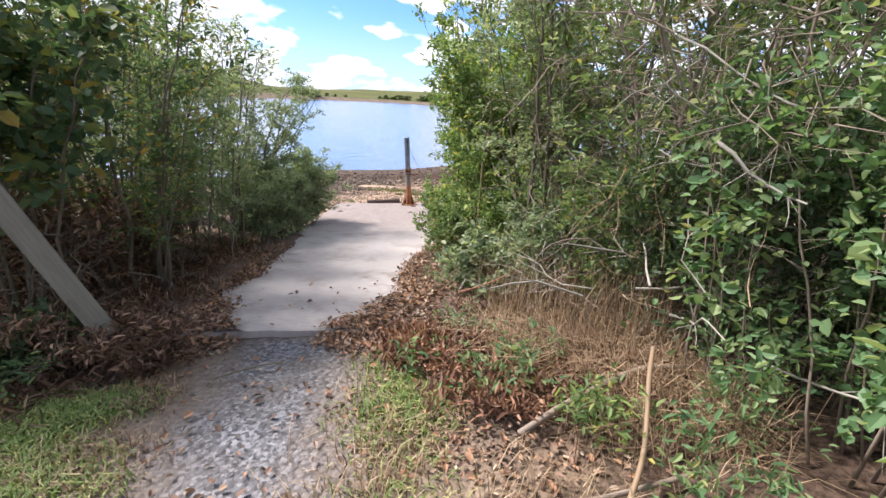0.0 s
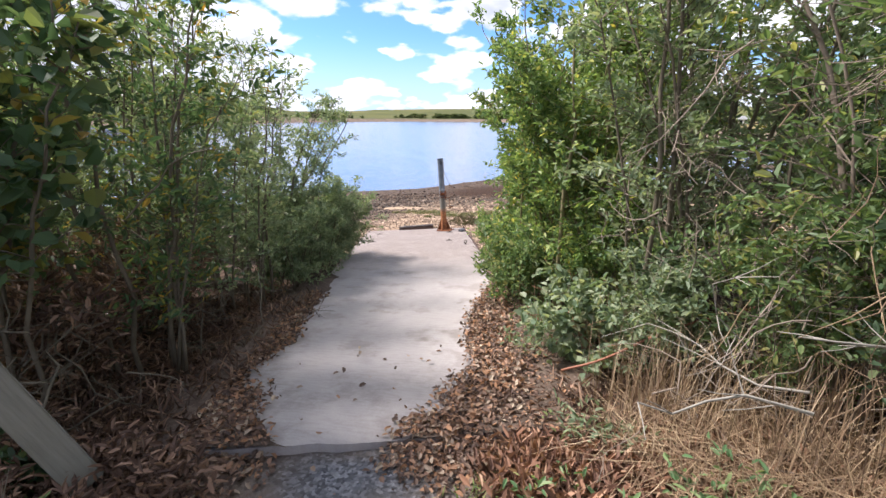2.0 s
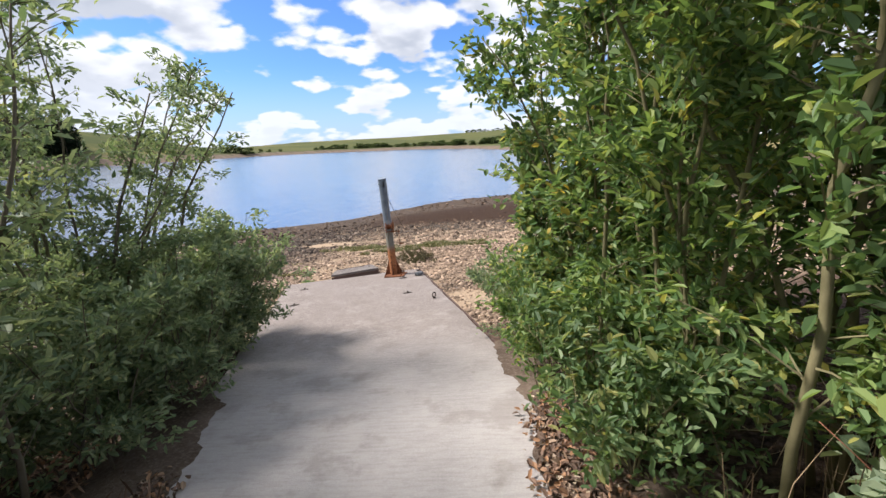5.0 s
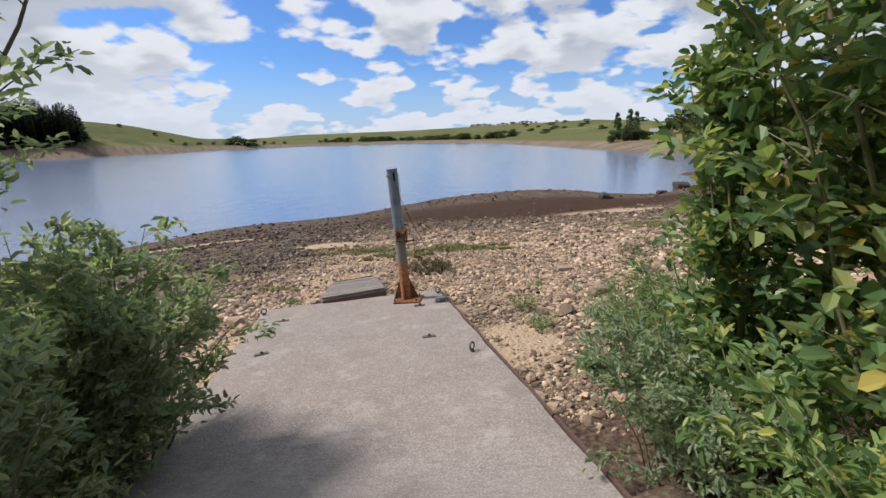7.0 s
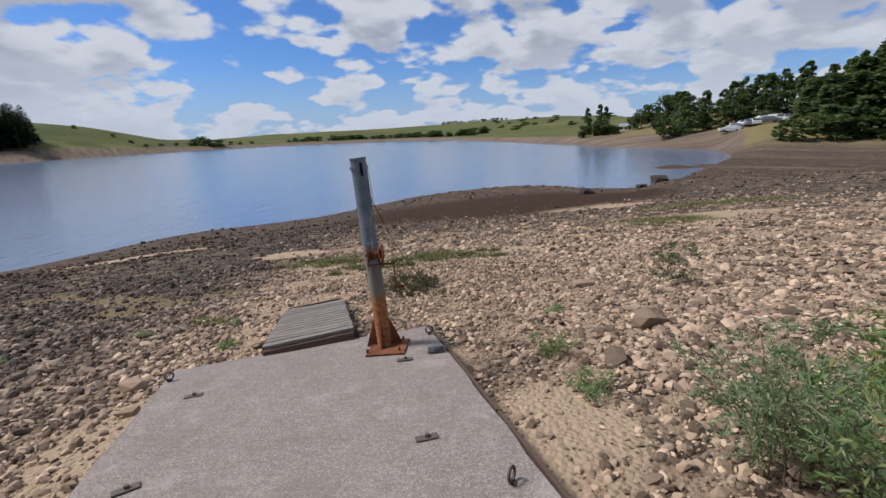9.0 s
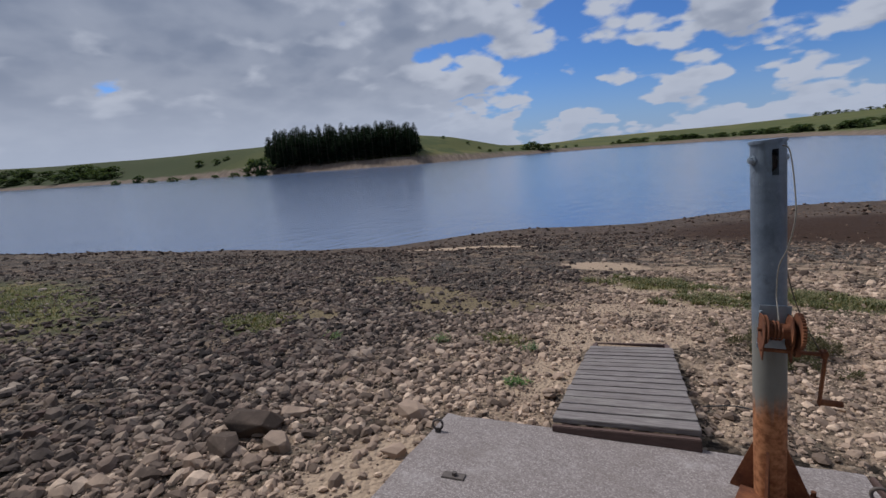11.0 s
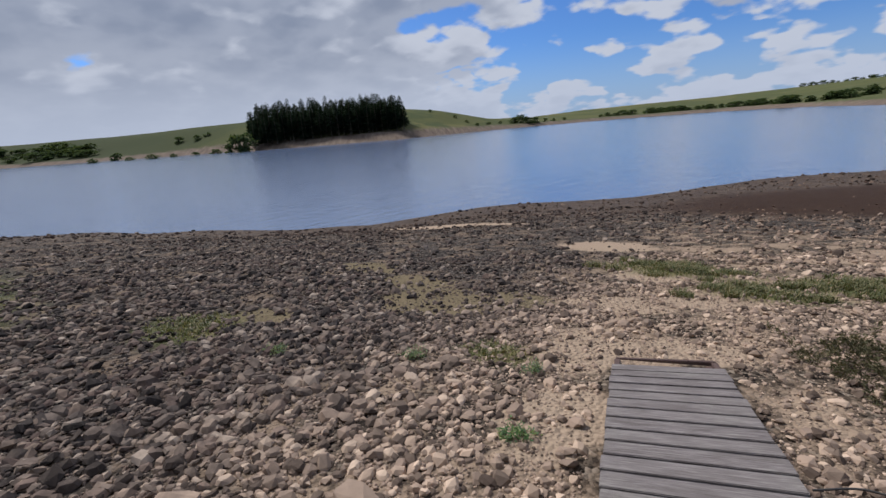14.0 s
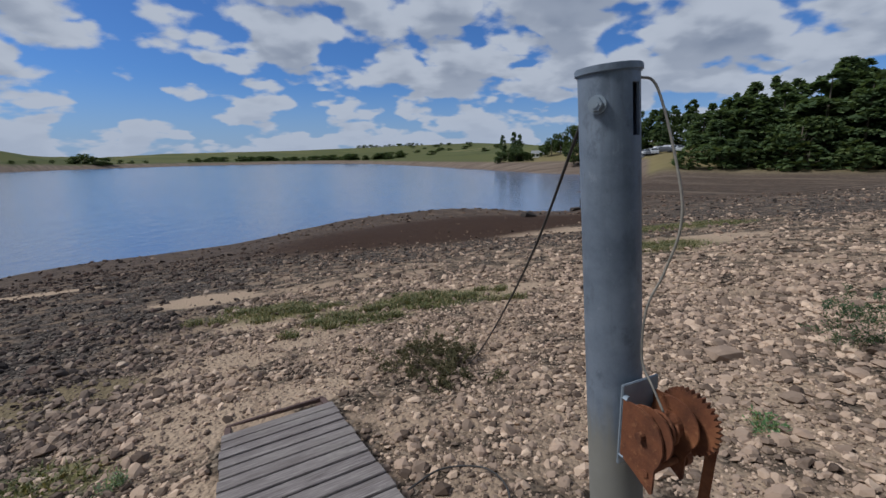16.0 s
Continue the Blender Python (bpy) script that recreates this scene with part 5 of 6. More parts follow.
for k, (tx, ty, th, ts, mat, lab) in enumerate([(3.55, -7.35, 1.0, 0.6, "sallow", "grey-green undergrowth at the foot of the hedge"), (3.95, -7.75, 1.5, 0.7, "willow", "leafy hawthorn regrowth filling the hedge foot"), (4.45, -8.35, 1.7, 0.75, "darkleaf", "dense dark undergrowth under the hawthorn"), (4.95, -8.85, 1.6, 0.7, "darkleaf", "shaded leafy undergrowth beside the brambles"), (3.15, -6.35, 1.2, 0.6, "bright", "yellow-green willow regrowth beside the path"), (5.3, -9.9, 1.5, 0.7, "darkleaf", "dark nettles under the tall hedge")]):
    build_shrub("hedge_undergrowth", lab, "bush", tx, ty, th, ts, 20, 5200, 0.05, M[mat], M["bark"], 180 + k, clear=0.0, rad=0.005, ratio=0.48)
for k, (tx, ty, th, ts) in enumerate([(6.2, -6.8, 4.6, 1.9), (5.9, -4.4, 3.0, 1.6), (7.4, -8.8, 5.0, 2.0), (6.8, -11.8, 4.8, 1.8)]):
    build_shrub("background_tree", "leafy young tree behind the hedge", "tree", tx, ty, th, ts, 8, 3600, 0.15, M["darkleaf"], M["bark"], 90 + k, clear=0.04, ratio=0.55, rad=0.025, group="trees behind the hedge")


def build_twigs(name, label, x, y, z, count, size, mat, seed, flat=0.5, rad=0.006):
    """A tangle of bare crooked sticks."""
    rng = np.random.default_rng(seed)
    items = []
    for _ in range(count):
        p = np.array([rng.normal(0, size * 0.35), rng.normal(0, size * 0.35), abs(rng.normal(0, size * flat * 0.6))])
        d = rng.normal(0, 1, 3) * np.array([1, 1, flat])
        d /= np.linalg.norm(d)
        ln = size * rng.uniform(0.3, 0.9)
        line = [p]
        for _ in range(5):
            d = d + rng.normal(0, 0.36, 3)
            d /= np.linalg.norm(d)
            line.append(line[-1] + d * ln / 5)
        line = np.array(line)
        line[:, 2] = np.maximum(line[:, 2], 0.01)
        items.append((line, rad * rng.uniform(0.5, 1.3), 0.4))
        for _ in range(5):
            k = rng.integers(1, 6)
            e = d + rng.normal(0, 0.8, 3)
            e /= np.linalg.norm(e)
            items.append((np.array([line[k], line[k] + e * ln * 0.15, line[k] + e * ln * 0.28 + rng.normal(0, 0.01, 3)]), rad * 0.4, 0.4))
    v, f = rods(items, 5)
    ob = tagged(new(name, mesh_of(name, v, f, mat, True)), label, "dead branches", kind="stuff")
    ob.location = (x, y, z)


build_twigs("dead_branches", "tangle of bare grey hawthorn twigs in the hedge", 4.35, -8.75, 2.55, 70, 0.9, M["twig"], 1, 0.8, 0.0045)
build_twigs("dead_branches", "bare grey twigs at the foot of the hedge", 3.75, -8.1, 1.25, 26, 0.8, M["twig"], 2, 0.7, 0.0035)
build_twigs("dead_branches", "dry sticks standing under the hedge", 3.3, -7.3, 0.95, 24, 0.8, M["twig"], 3, 0.9, 0.0035)
build_twigs("dead_branches", "bare twigs of a dying bush over the path", 3.9, -6.8, 2.0, 22, 0.9, M["twig"], 4, 0.9, 0.0035)
build_twigs("dead_branches", "spiky bare grey twigs high in the hawthorn", 4.0, -8.6, 3.0, 45, 0.9, M["twig"], 11, 0.9, 0.0042)
build_twigs("dead_branches", "fine pale twigs tangled through the hedge", 3.4, -7.7, 1.9, 40, 0.8, M["twig"], 12, 1.0, 0.0035)
build_twigs("dead_branches", "thin dry stems leaning out of the hedge", 3.75, -8.5, 1.4, 24, 0.7, M["straw"], 13, 1.3, 0.003)
build_twigs("dead_branches", "crooked lichen-grey hawthorn branches reaching out of the hedge", 3.95, -8.45, 1.55, 16, 1.2, M["lichen"], 21, 0.35, 0.007)
build_twigs("dead_branches", "pale spiny hawthorn branches above the brambles", 4.45, -8.55, 2.35, 22, 1.1, M["lichen"], 22, 0.6, 0.008)
build_twigs("dead_branches", "brown upright stems at the foot of the hedge", 3.55, -7.95, 1.15, 40, 0.75, M["bark"], 23, 2.4, 0.0035)
build_twigs("dead_branches", "dark dead sticks under the thicket", -0.45, -7.6, 0.85, 60, 1.0, M["bark"], 5, 0.8, 0.006)
build_twigs("dead_branches", "dark dead sticks at the thicket's foot", 0.0, -8.9, 1.0, 50, 0.9, M["bark"], 6, 0.8, 0.006)
line_thing("bramble_cane", [(2.75, -7.62, 1.10), (3.0, -7.62, 1.22), (3.4, -7.5, 1.42), (3.95, -7.3, 1.55)], 0.008, M["cane"], "long arching reddish bramble cane", "bramble")
line_thing("fallen_branch", [(3.35, -9.35, 1.18), (3.6, -9.1, 1.24), (3.95, -8.85, 1.33), (4.2, -8.8, 1.36)], 0.017, M["twig"], "pale dead branch lying in the dry grass", "branch")
line_thing("fallen_branch", [(3.75, -9.75, 1.2), (3.85, -9.5, 1.32), (3.9, -9.2, 1.5), (3.95, -9.0, 1.55)], 0.012, M["straw"], "bent dry stalk in the dead grass", "branch")
line_thing("fallen_branch", [(3.2, -9.8, 1.17), (3.6, -9.7, 1.2), (4.1, -9.45, 1.24)], 0.011, M["twig"], "thin dead branch lying on the leaf litter", "branch")
line_thing("fallen_twig", [(1.55, -9.22, slab_z(1.55, -9.1) + 0.0), (1.72, -9.02, slab_z(1.72, -9.0) + 0.0), (1.86, -8.93, slab_z(1.86, -8.95))], 0.006, M["bark"], "dark twig lying on the gravel path", "twig")


# the leaning board at the path's side
def build_beam():
    top_edge, along, across = Vector((0.81, -9.12, 1.28)), Vector((-0.411, -0.163, 0.897)).normalized(), Vector((-0.41, -0.845, -0.34))
    across = (across - along * across.dot(along)).normalized()
    m = Matrix((across, along.cross(across), along)).transposed().to_4x4()
    length = 1.8
    bm = block((0.125, 0.045, length), (0.0625, 0, length / 2 - 0.10), None, 0.006)
    me = bpy.data.meshes.new("leaning_board")
    bm.to_mesh(me)
    bm.free()
    me.materials.append(M["beam"])
    ob = tagged(new("leaning_board", me), "lichen-grey wooden board leaning out of the undergrowth", "wooden board")
    ob.matrix_world = Matrix.Translation(top_edge) @ m
    p = thing("fence_post", "weathered wooden fence post hidden in the bushes", "fence post", (0.02, -9.62, land1(0.02, -9.62)))
    part("shaft", cyl(0.06, 1.60, (0, 0, 0.80), None, 14, bevel=0.01), M["beam"], p)


build_beam()


def scatter_leaves(name, label, category, n, spots, size, mat, seed, flat=0.35, ratio=0.55, lift=0.01):
    """Fallen leaves over elliptical spots (x, y, radius x, radius y, share)."""
    rng = np.random.default_rng(seed)
    share = np.array([s[4] for s in spots], dtype=float)
    which = rng.choice(len(spots), n, p=share / share.sum())
    s = np.array([q[:4] for q in spots])[which]
    a, r = rng.uniform(0, 2 * math.pi, n), np.sqrt(rng.uniform(0, 1, n)) * rng.uniform(0.6, 1.15, n)
    x, y = s[:, 0] + s[:, 2] * r * np.cos(a), s[:, 1] + s[:, 3] * r * np.sin(a)
    u, v = AX[0] * x + AX[1] * y, RT[0] * x + RT[1] * y
    on = (u < SLAB_FRONT) & (u > SLAB_BACK) & (v > SLAB_L) & (v < SLAB_R)
    z = np.where(on, slab_z(x, y), land(x, y)) + lift + rng.uniform(0, 0.02, n)
    b = rng.uniform(0, 2 * math.pi, n)
    way = np.stack([np.cos(b), np.sin(b), rng.normal(0, flat, n)], 1)
    up = rng.normal(0, flat, (n, 3)) + np.array([0, 0, 1])
    ln = size * rng.uniform(0.5, 1.2, n)
    me = leaf_soup(name, np.stack([x, y, z], 1), way, up, ln, ln * ratio * rng.uniform(0.7, 1.2, n), mat, fold=0.2, bend=0.25)
    return tagged(new(name, me), label, category, kind="stuff")


EDGES_R = [(2.25 + 0.05 * k, -5.0 - 0.42 * k, 0.28, 0.3, 1.0) for k in range(9)]
EDGES_L = [(-0.75 + 0.25 * k, -5.6 - 0.5 * k, 0.32, 0.3, 0.9) for k in range(7)]
scatter_leaves("leaf_litter", "brown and orange fallen leaves along the path", "fallen leaves", 17000,
               EDGES_R + EDGES_L + [(2.75, -8.35, 0.75, 0.5, 4.0), (0.9, -8.75, 0.45, 0.35, 1.6), (3.2, -9.1, 0.8, 0.7, 3.0), (2.9, -7.3, 0.55, 0.7, 2.5), (0.75, -9.3, 0.6, 0.5, 1.0), (-0.2, -7.6, 0.6, 0.8, 0.8), (2.1, -8.35, 0.3, 0.35, 1.8), (2.2, -7.8, 0.25, 0.4, 1.2), (0.75, -8.3, 0.25, 0.4, 1.0)], 0.042, M["deadleaf"], 5, flat=0.5)
VERGE_SPOTS = [(AX[0] * u + RT[0] * (v + side * 0.2), AX[1] * u + RT[1] * (v + side * 0.2), 0.24, 0.24, 1.0) for side, edge in ((-1, VERGE_L), (1, VERGE_R)) for u, v in zip(np.arange(-8.5, -5.6, 0.22), np.interp(np.arange(-8.5, -5.6, 0.22), VERGE_U, edge))]
scatter_leaves("leaf_litter", "orange-brown leaves drifted along the edges of the slab", "fallen leaves", 9000, VERGE_SPOTS, 0.043, M["deadleaf"], 15, flat=0.55, lift=0.025)
scatter_leaves("dead_bracken", "rust-red collapsed bracken fronds over the dry grass", "bracken", 5200, [(3.35, -8.35, 0.4, 0.35, 1.2), (3.8, -8.75, 0.45, 0.35, 1.0), (2.75, -8.55, 0.4, 0.35, 1.4), (3.2, -9.0, 0.4, 0.3, 0.7)], 0.075, M["rustfern"], 18, flat=1.2, ratio=0.28, lift=0.10)
scatter_leaves("leaf_litter", "scattered small leaves on the gravel path", "fallen leaves", 240, [(1.8, -9.6, 1.1, 1.0, 1.0), (1.2, -7.6, 0.9, 1.0, 0.12)], 0.045, M["deadleaf"], 6)
scatter_leaves("dead_bracken", "dark dead bracken under the thicket", "bracken", 9000, [(-0.35, -6.7, 0.7, 0.9, 1.2), (0.0, -7.9, 0.6, 0.8, 1.5), (0.35, -8.8, 0.5, 0.5, 1.2), (-1.0, -8.2, 0.9, 1.0, 1.2), (0.2, -9.6, 0.8, 0.5, 1.2)], 0.12, M["bracken"], 7, flat=1.1, ratio=0.07, lift=0.05)
scatter_leaves("dead_bracken", "reddish dead bracken at the hedge's foot", "bracken", 5500, [(3.2, -7.9, 0.6, 0.6, 1.2), (2.9, -8.5, 0.5, 0.4, 1.0), (3.6, -8.6, 0.7, 0.6, 1.2), (3.9, -7.7, 0.9, 0.8, 0.8)], 0.12, M["bracken"], 8, flat=1.1, ratio=0.07, lift=0.05)


def build_blades(name, label, n, spots, height, mat, seed, width=0.006, lean=0.5):
    """Grass: thin bent blades over elliptical spots."""
    rng = np.random.default_rng(seed)
    share = np.array([s[4] for s in spots], dtype=float)
    which = rng.choice(len(spots), n, p=share / share.sum())
    s = np.array([q[:4] for q in spots])[which]
    a, r = rng.uniform(0, 2 * math.pi, n), np.sqrt(rng.uniform(0, 1, n)) * rng.uniform(0.5, 1.2, n)
    x, y = s[:, 0] + s[:, 2] * r * np.cos(a), s[:, 1] + s[:, 3] * r * np.sin(a)
    base = np.stack([x, y, land(x, y) - 0.01], 1)
    b = rng.uniform(0, 2 * math.pi, n)
    h = height * rng.uniform(0.4, 1.15, n)
    k = lean * rng.uniform(0.2, 1.3, n)
    out = np.stack([np.cos(b), np.sin(b), np.zeros(n)], 1)
    side = np.stack([-np.sin(b), np.cos(b), np.zeros(n)], 1) * width
    mid = base + out * (h * k * 0.35)[:, None] + np.array([0, 0, 1]) * (h * 0.6)[:, None]
    tip = base + out * (h * k)[:, None] + np.array([0, 0, 1]) * (h * (1 - 0.3 * k))[:, None]
    verts = np.stack([base - side, base + side, mid - side * 0.8, mid + side * 0.8, tip], 1).reshape(-1, 3)
    q = np.arange(n)[:, None] * 5
    tris = np.concatenate([q + np.array([[0, 1, 3]]), q + np.array([[0, 3, 2]]), q + np.array([[2, 3, 4]])])
    return tagged(new(name, soup(name, verts, tris, mat)), label, "grass", kind="stuff")


build_blades("grass", "short green grass beside the gravel path", 8600, [(0.95, -9.75, 0.4, 0.25, 1.8), (1.2, -9.5, 0.25, 0.2, 0.8), (2.75, -9.1, 0.3, 0.3, 0.8), (0.55, -10.3, 0.7, 0.5, 1.5), (2.75, -9.25, 0.35, 0.4, 1.2), (2.55, -8.75, 0.3, 0.3, 0.7), (2.9, -10.1, 0.35, 0.6, 1.2), (1.15, -10.6, 0.4, 0.6, 0.8), (1.4, -10.0, 0.4, 0.22, 1.2), (0.95, -9.6, 0.35, 0.18, 1.2), (0.7, -9.95, 0.4, 0.3, 1.0)], 0.08, M["grass"], 3, 0.004, 1.0)
build_blades("dry_grass", "straw-coloured dead grass and stalks under the hedge", 3000, [(3.5, -8.5, 0.5, 0.4, 1.6), (3.85, -9.0, 0.4, 0.5, 1.4), (3.5, -9.8, 0.4, 0.5, 0.5), (3.6, -7.7, 0.5, 0.5, 0.8), (2.7, -9.6, 0.4, 0.6, 0.25)], 0.22, M["straw"], 4, 0.0022, 1.0)
build_blades("dry_grass", "mound of collapsed golden grass in front of the hedge", 2600, [(3.55, -8.5, 0.38, 0.35, 1.4), (3.95, -8.75, 0.4, 0.35, 1.4), (3.25, -8.25, 0.35, 0.3, 0.8), (4.2, -9.1, 0.35, 0.4, 0.7)], 0.36, M["straw"], 14, 0.0026, 1.4)
build_blades("dry_grass", "sparse dry grass beside the gravel track", 1300, [(1.5, -9.9, 0.35, 0.3, 1.0), (2.8, -9.55, 0.25, 0.4, 1.0), (2.6, -10.2, 0.25, 0.4, 0.8), (1.3, -9.4, 0.25, 0.2, 0.7)], 0.09, M["straw"], 16, 0.003, 1.2)
build_blades("dry_grass", "upright dry stalks at the foot of the bushes", 900, [(3.1, -6.6, 0.6, 0.9, 0.8), (3.4, -7.9, 0.5, 0.4, 1.4), (3.9, -8.35, 0.5, 0.3, 1.2)], 0.75, M["straw"], 9, 0.0022, 0.5)
build_blades("shore_grass", "patches of low green grass between the shore stones", 22000, [(gx, gy, sx * 0.85, sy * 0.8, min(sx * sy, 2.5)) for gx, gy, sx, sy in GRASS_PATCHES], 0.085, M["shoregrass"], 6, 0.008, 0.8)
tuft = random.Random(3)
TUFTS = [(cx + tuft.gauss(0, 0.75), cy + tuft.gauss(0, 0.32), tuft.uniform(0.10, 0.30), tuft.uniform(0.08, 0.2), 1.0) for cx, cy in ((-2.1, 6.9), (0.2, 6.5), (-0.9, 5.8)) for _ in range(14)]
build_blades("shore_grass", "tufts of green grass on the sandy rise", 7000, TUFTS + [(6.8, 9.2, 0.8, 0.4, 4.0)], 0.12, M["shoregrass"], 17, 0.006, 0.9)
for k, (px, py, hh, ss, mat, lab) in enumerate([(0.0, 3.2, 0.08, 0.85, "mat", "low creeping olive-brown weed beside the ramp"), (3.75, 2.3, 0.7, 0.45, "darkleaf", "dark leafy weed on the stony shore"), (-4.75, 0.9, 0.1, 0.14, "sallow", "tiny green weed between grey stones"), (-2.3, 1.9, 0.09, 0.12, "sallow", "tiny green weed on the gravel"), (-1.9, 0.95, 0.09, 0.14, "bramble", "small green weed by the ramp"), (1.95, 1.35, 0.10, 0.16, "bramble", "small bright weed between pale stones"), (4.05, -9.75, 0.45, 0.35, "bramble", "low leafy bramble in dead grass"), (3.75, -10.15, 0.3, 0.3, "bramble", "young bramble leaves in leaf litter"), (2.75, -8.75, 0.2, 0.22, "bramble", "low green weeds among brown leaves"), (3.15, -9.0, 0.25, 0.25, "bramble", "green weeds among dead leaves"), (4.35, -9.2, 0.7, 0.4, "bramble", "leafy bramble shoots in the hedge foot"), (2.5, -6.2, 0.3, 0.3, "willow", "low green plants along the path edge"), (2.6, -7.0, 0.35, 0.35, "sallow", "low green plants over fallen leaves"), (1.65, 0.1, 0.22, 0.25, "willow", "weeds at the slab's edge"), (1.75, -0.75, 0.2, 0.22, "bramble", "low weeds at the slab's edge"), (-3.4, 1.6, 0.1, 0.16, "sallow", "small weed on the stones"), (3.35, -8.75, 0.35, 0.3, "bramble", "leafy green shoots in the dead grass"), (3.75, -9.25, 0.4, 0.3, "bright", "yellow-green shoots among dry stalks"), (3.0, -8.2, 0.25, 0.3, "sallow", "grey-green weeds over fallen leaves"), (0.55, -9.6, 0.3, 0.4, "bramble", "green weeds at the foot of the leaning rail")]):
    build_shrub("weed", lab, "weed", px, py, hh, ss, 10, int((2300 if py < -5 else 7500) * ss * ss) + 90, 0.055 if py < -5 else 0.035, M[mat], M["greenbark"], 120 + k, clear=0.0, rad=0.003, ratio=0.35)

# ---- the far shore ----
def conifer_meshes(seed, bare=0.28):
    """A trunk and a ragged crown of drooping branches, 1 m high."""
    rng = np.random.default_rng(seed)
    v, f = rod([(0, 0, 0), (0.004, 0, 0.5), (0, 0.004, 0.97)], 0.016, 6, 0.2)
    trunk = mesh_of("trunk", v, f, M["bark"])
    at, way, up, ln, wd = [], [], [], [], []
    tiers = 26
    for i in range(tiers):
        t = i / (tiers - 1)
        h = bare + (1 - bare) * t
        reach = 0.15 * (1 - t) ** 0.5 * rng.uniform(0.75, 1.15) + 0.012
        for k in range(9):
            a = rng.uniform(0, 2 * math.pi)
            for s in (0.15, 0.5):
                at.append((reach * s * math.cos(a), reach * s * math.sin(a), h - reach * s * 0.2 + rng.normal(0, 0.008)))
                b = a + rng.normal(0, 0.5)
                way.append((math.cos(b), math.sin(b), rng.uniform(-0.35, 0.25)))
                up.append((rng.normal(0, 0.4), rng.normal(0, 0.4), 1))
                ln.append(reach * rng.uniform(0.45, 0.75) + 0.012)
                wd.append(reach * rng.uniform(0.25, 0.5) + 0.010)
    return trunk, leaf_soup("crown", np.array(at), np.array(way), np.array(up), np.array(ln), np.array(wd), M["needle"], plain=True)


def round_meshes(seed, mat, n=900, clear=0.12):
    """A trunk with limbs and an uneven crown of leaf clumps, 1 m high."""
    rng = np.random.default_rng(seed)
    items = [([(0, 0, 0), (0.01, 0.01, 0.3), (0.0, 0.02, 0.7)], 0.022, 0.4)]
    lobes = []
    for _ in range(12):
        a, h = rng.uniform(0, 2 * math.pi), rng.uniform(clear + (0.12 if n > 1000 else 0.02), 0.85)
        r = 0.36 * math.sqrt(max(0.05, 1 - ((h - 0.45) / 0.52) ** 2)) * rng.uniform(0.4, 1.0)
        c = np.array([r * math.cos(a), r * math.sin(a), h])
        lobes.append((c, rng.uniform(0.10, 0.20)))
        items.append(([(0, 0.005, h * 0.45), tuple(c * [0.5, 0.5, 0.8]), tuple(c)], 0.010, 0.4))
    v, f = rods(items, 5 if n > 1000 else 3)
    trunk = mesh_of("trunk", v, f, M["bark"])
    which = rng.integers(0, len(lobes), n)
    c = np.array([lobes[i][0] for i in which])
    rr = np.array([lobes[i][1] for i in which])
    d = rng.normal(size=(n, 3))
    d /= np.linalg.norm(d, axis=1)[:, None]
    p = c + d * (rr * rng.uniform(0.55, 1.05, n))[:, None] * np.array([1, 1, 0.8])
    p[:, 2] = np.maximum(p[:, 2], clear * 0.5)
    way = d + rng.normal(0, 0.7, (n, 3))
    ln = rng.uniform(0.04, 0.085, n) * (1.0 if n > 1000 else 2.3)
    return trunk, leaf_soup("crown", p, way, d * 0.6 + np.array([0, 0, 0.6]) + rng.normal(0, 0.3, (n, 3)), ln, ln * 0.75, mat, plain=True)


def pine_meshes(seed, n=3600, clear=0.02):
    """A trunk and a pointed crown of layered, slightly hanging boughs, 1 m high."""
    rng = np.random.default_rng(seed)
    v, f = rod([(0, 0, 0), (0.008, 0, 0.5), (0, 0.006, 0.95)], 0.018, 6, 0.2)
    trunk = mesh_of("trunk", v, f, M["bark"])
    boughs = 64
    h = clear + 0.04 + (0.95 - clear) * np.sort(rng.uniform(0, 1, boughs)) ** 1.1
    t = (h - clear) / (1 - clear)
    a = rng.uniform(0, 2 * math.pi, boughs)
    reach = 0.34 * np.clip(1.0 - t, 0.02, 1) ** 0.62 * rng.uniform(0.6, 1.1, boughs) + 0.02
    k = rng.integers(0, boughs, n)
    s = rng.uniform(0.1, 1.0, n) ** 0.6
    b = a[k] + rng.normal(0, 0.28, n)
    r = reach[k] * s
    p = np.stack([r * np.cos(b), r * np.sin(b), h[k] - 0.22 * r * s + rng.normal(0, 0.014, n)], 1)
    p[:, 2] = np.maximum(p[:, 2], 0.0)
    c = b + rng.normal(0, 0.7, n)
    way = np.stack([np.cos(c), np.sin(c), rng.normal(-0.1, 0.3, n)], 1)
    up = rng.normal(0, 0.45, (n, 3)) + np.stack([np.cos(b) * 0.5, np.sin(b) * 0.5, np.ones(n)], 1)
    ln = rng.uniform(0.035, 0.08, n)
    return trunk, leaf_soup("crown", p, way, up, ln, ln * 0.6, M["pine"], plain=True)


def tree_maker(meshes, name, label, category, group):
    t = thing(name, label, category, group=group)
    child("trunk", meshes[0], t)
    child("crown", meshes[1], t)
    return t


def polar(az, r):
    return r * math.sin(radians(az)), r * math.cos(radians(az))


def plant(proto, az, r, height, rng, wide=1.0, sink=0.2):
    """Stands a tree, built 1 m high, at a bearing and distance; the first call uses the tree itself."""
    x, y = polar(az, r)
    m = Matrix.Translation((x, y, land1(x, y) - sink)) @ rz(rng.uniform(0, 360))
    w = wide * rng.uniform(0.9, 1.1)
    if proto["fresh"]:
        ob, proto["fresh"] = proto["ob"], False
        ob.matrix_world = m
    else:
        ob = copy_thing(proto["ob"], m)
    ob.scale = (height * w, height * w, height)
    return ob


def protos(makers):
    return [{"ob": m, "fresh": True} for m in makers]


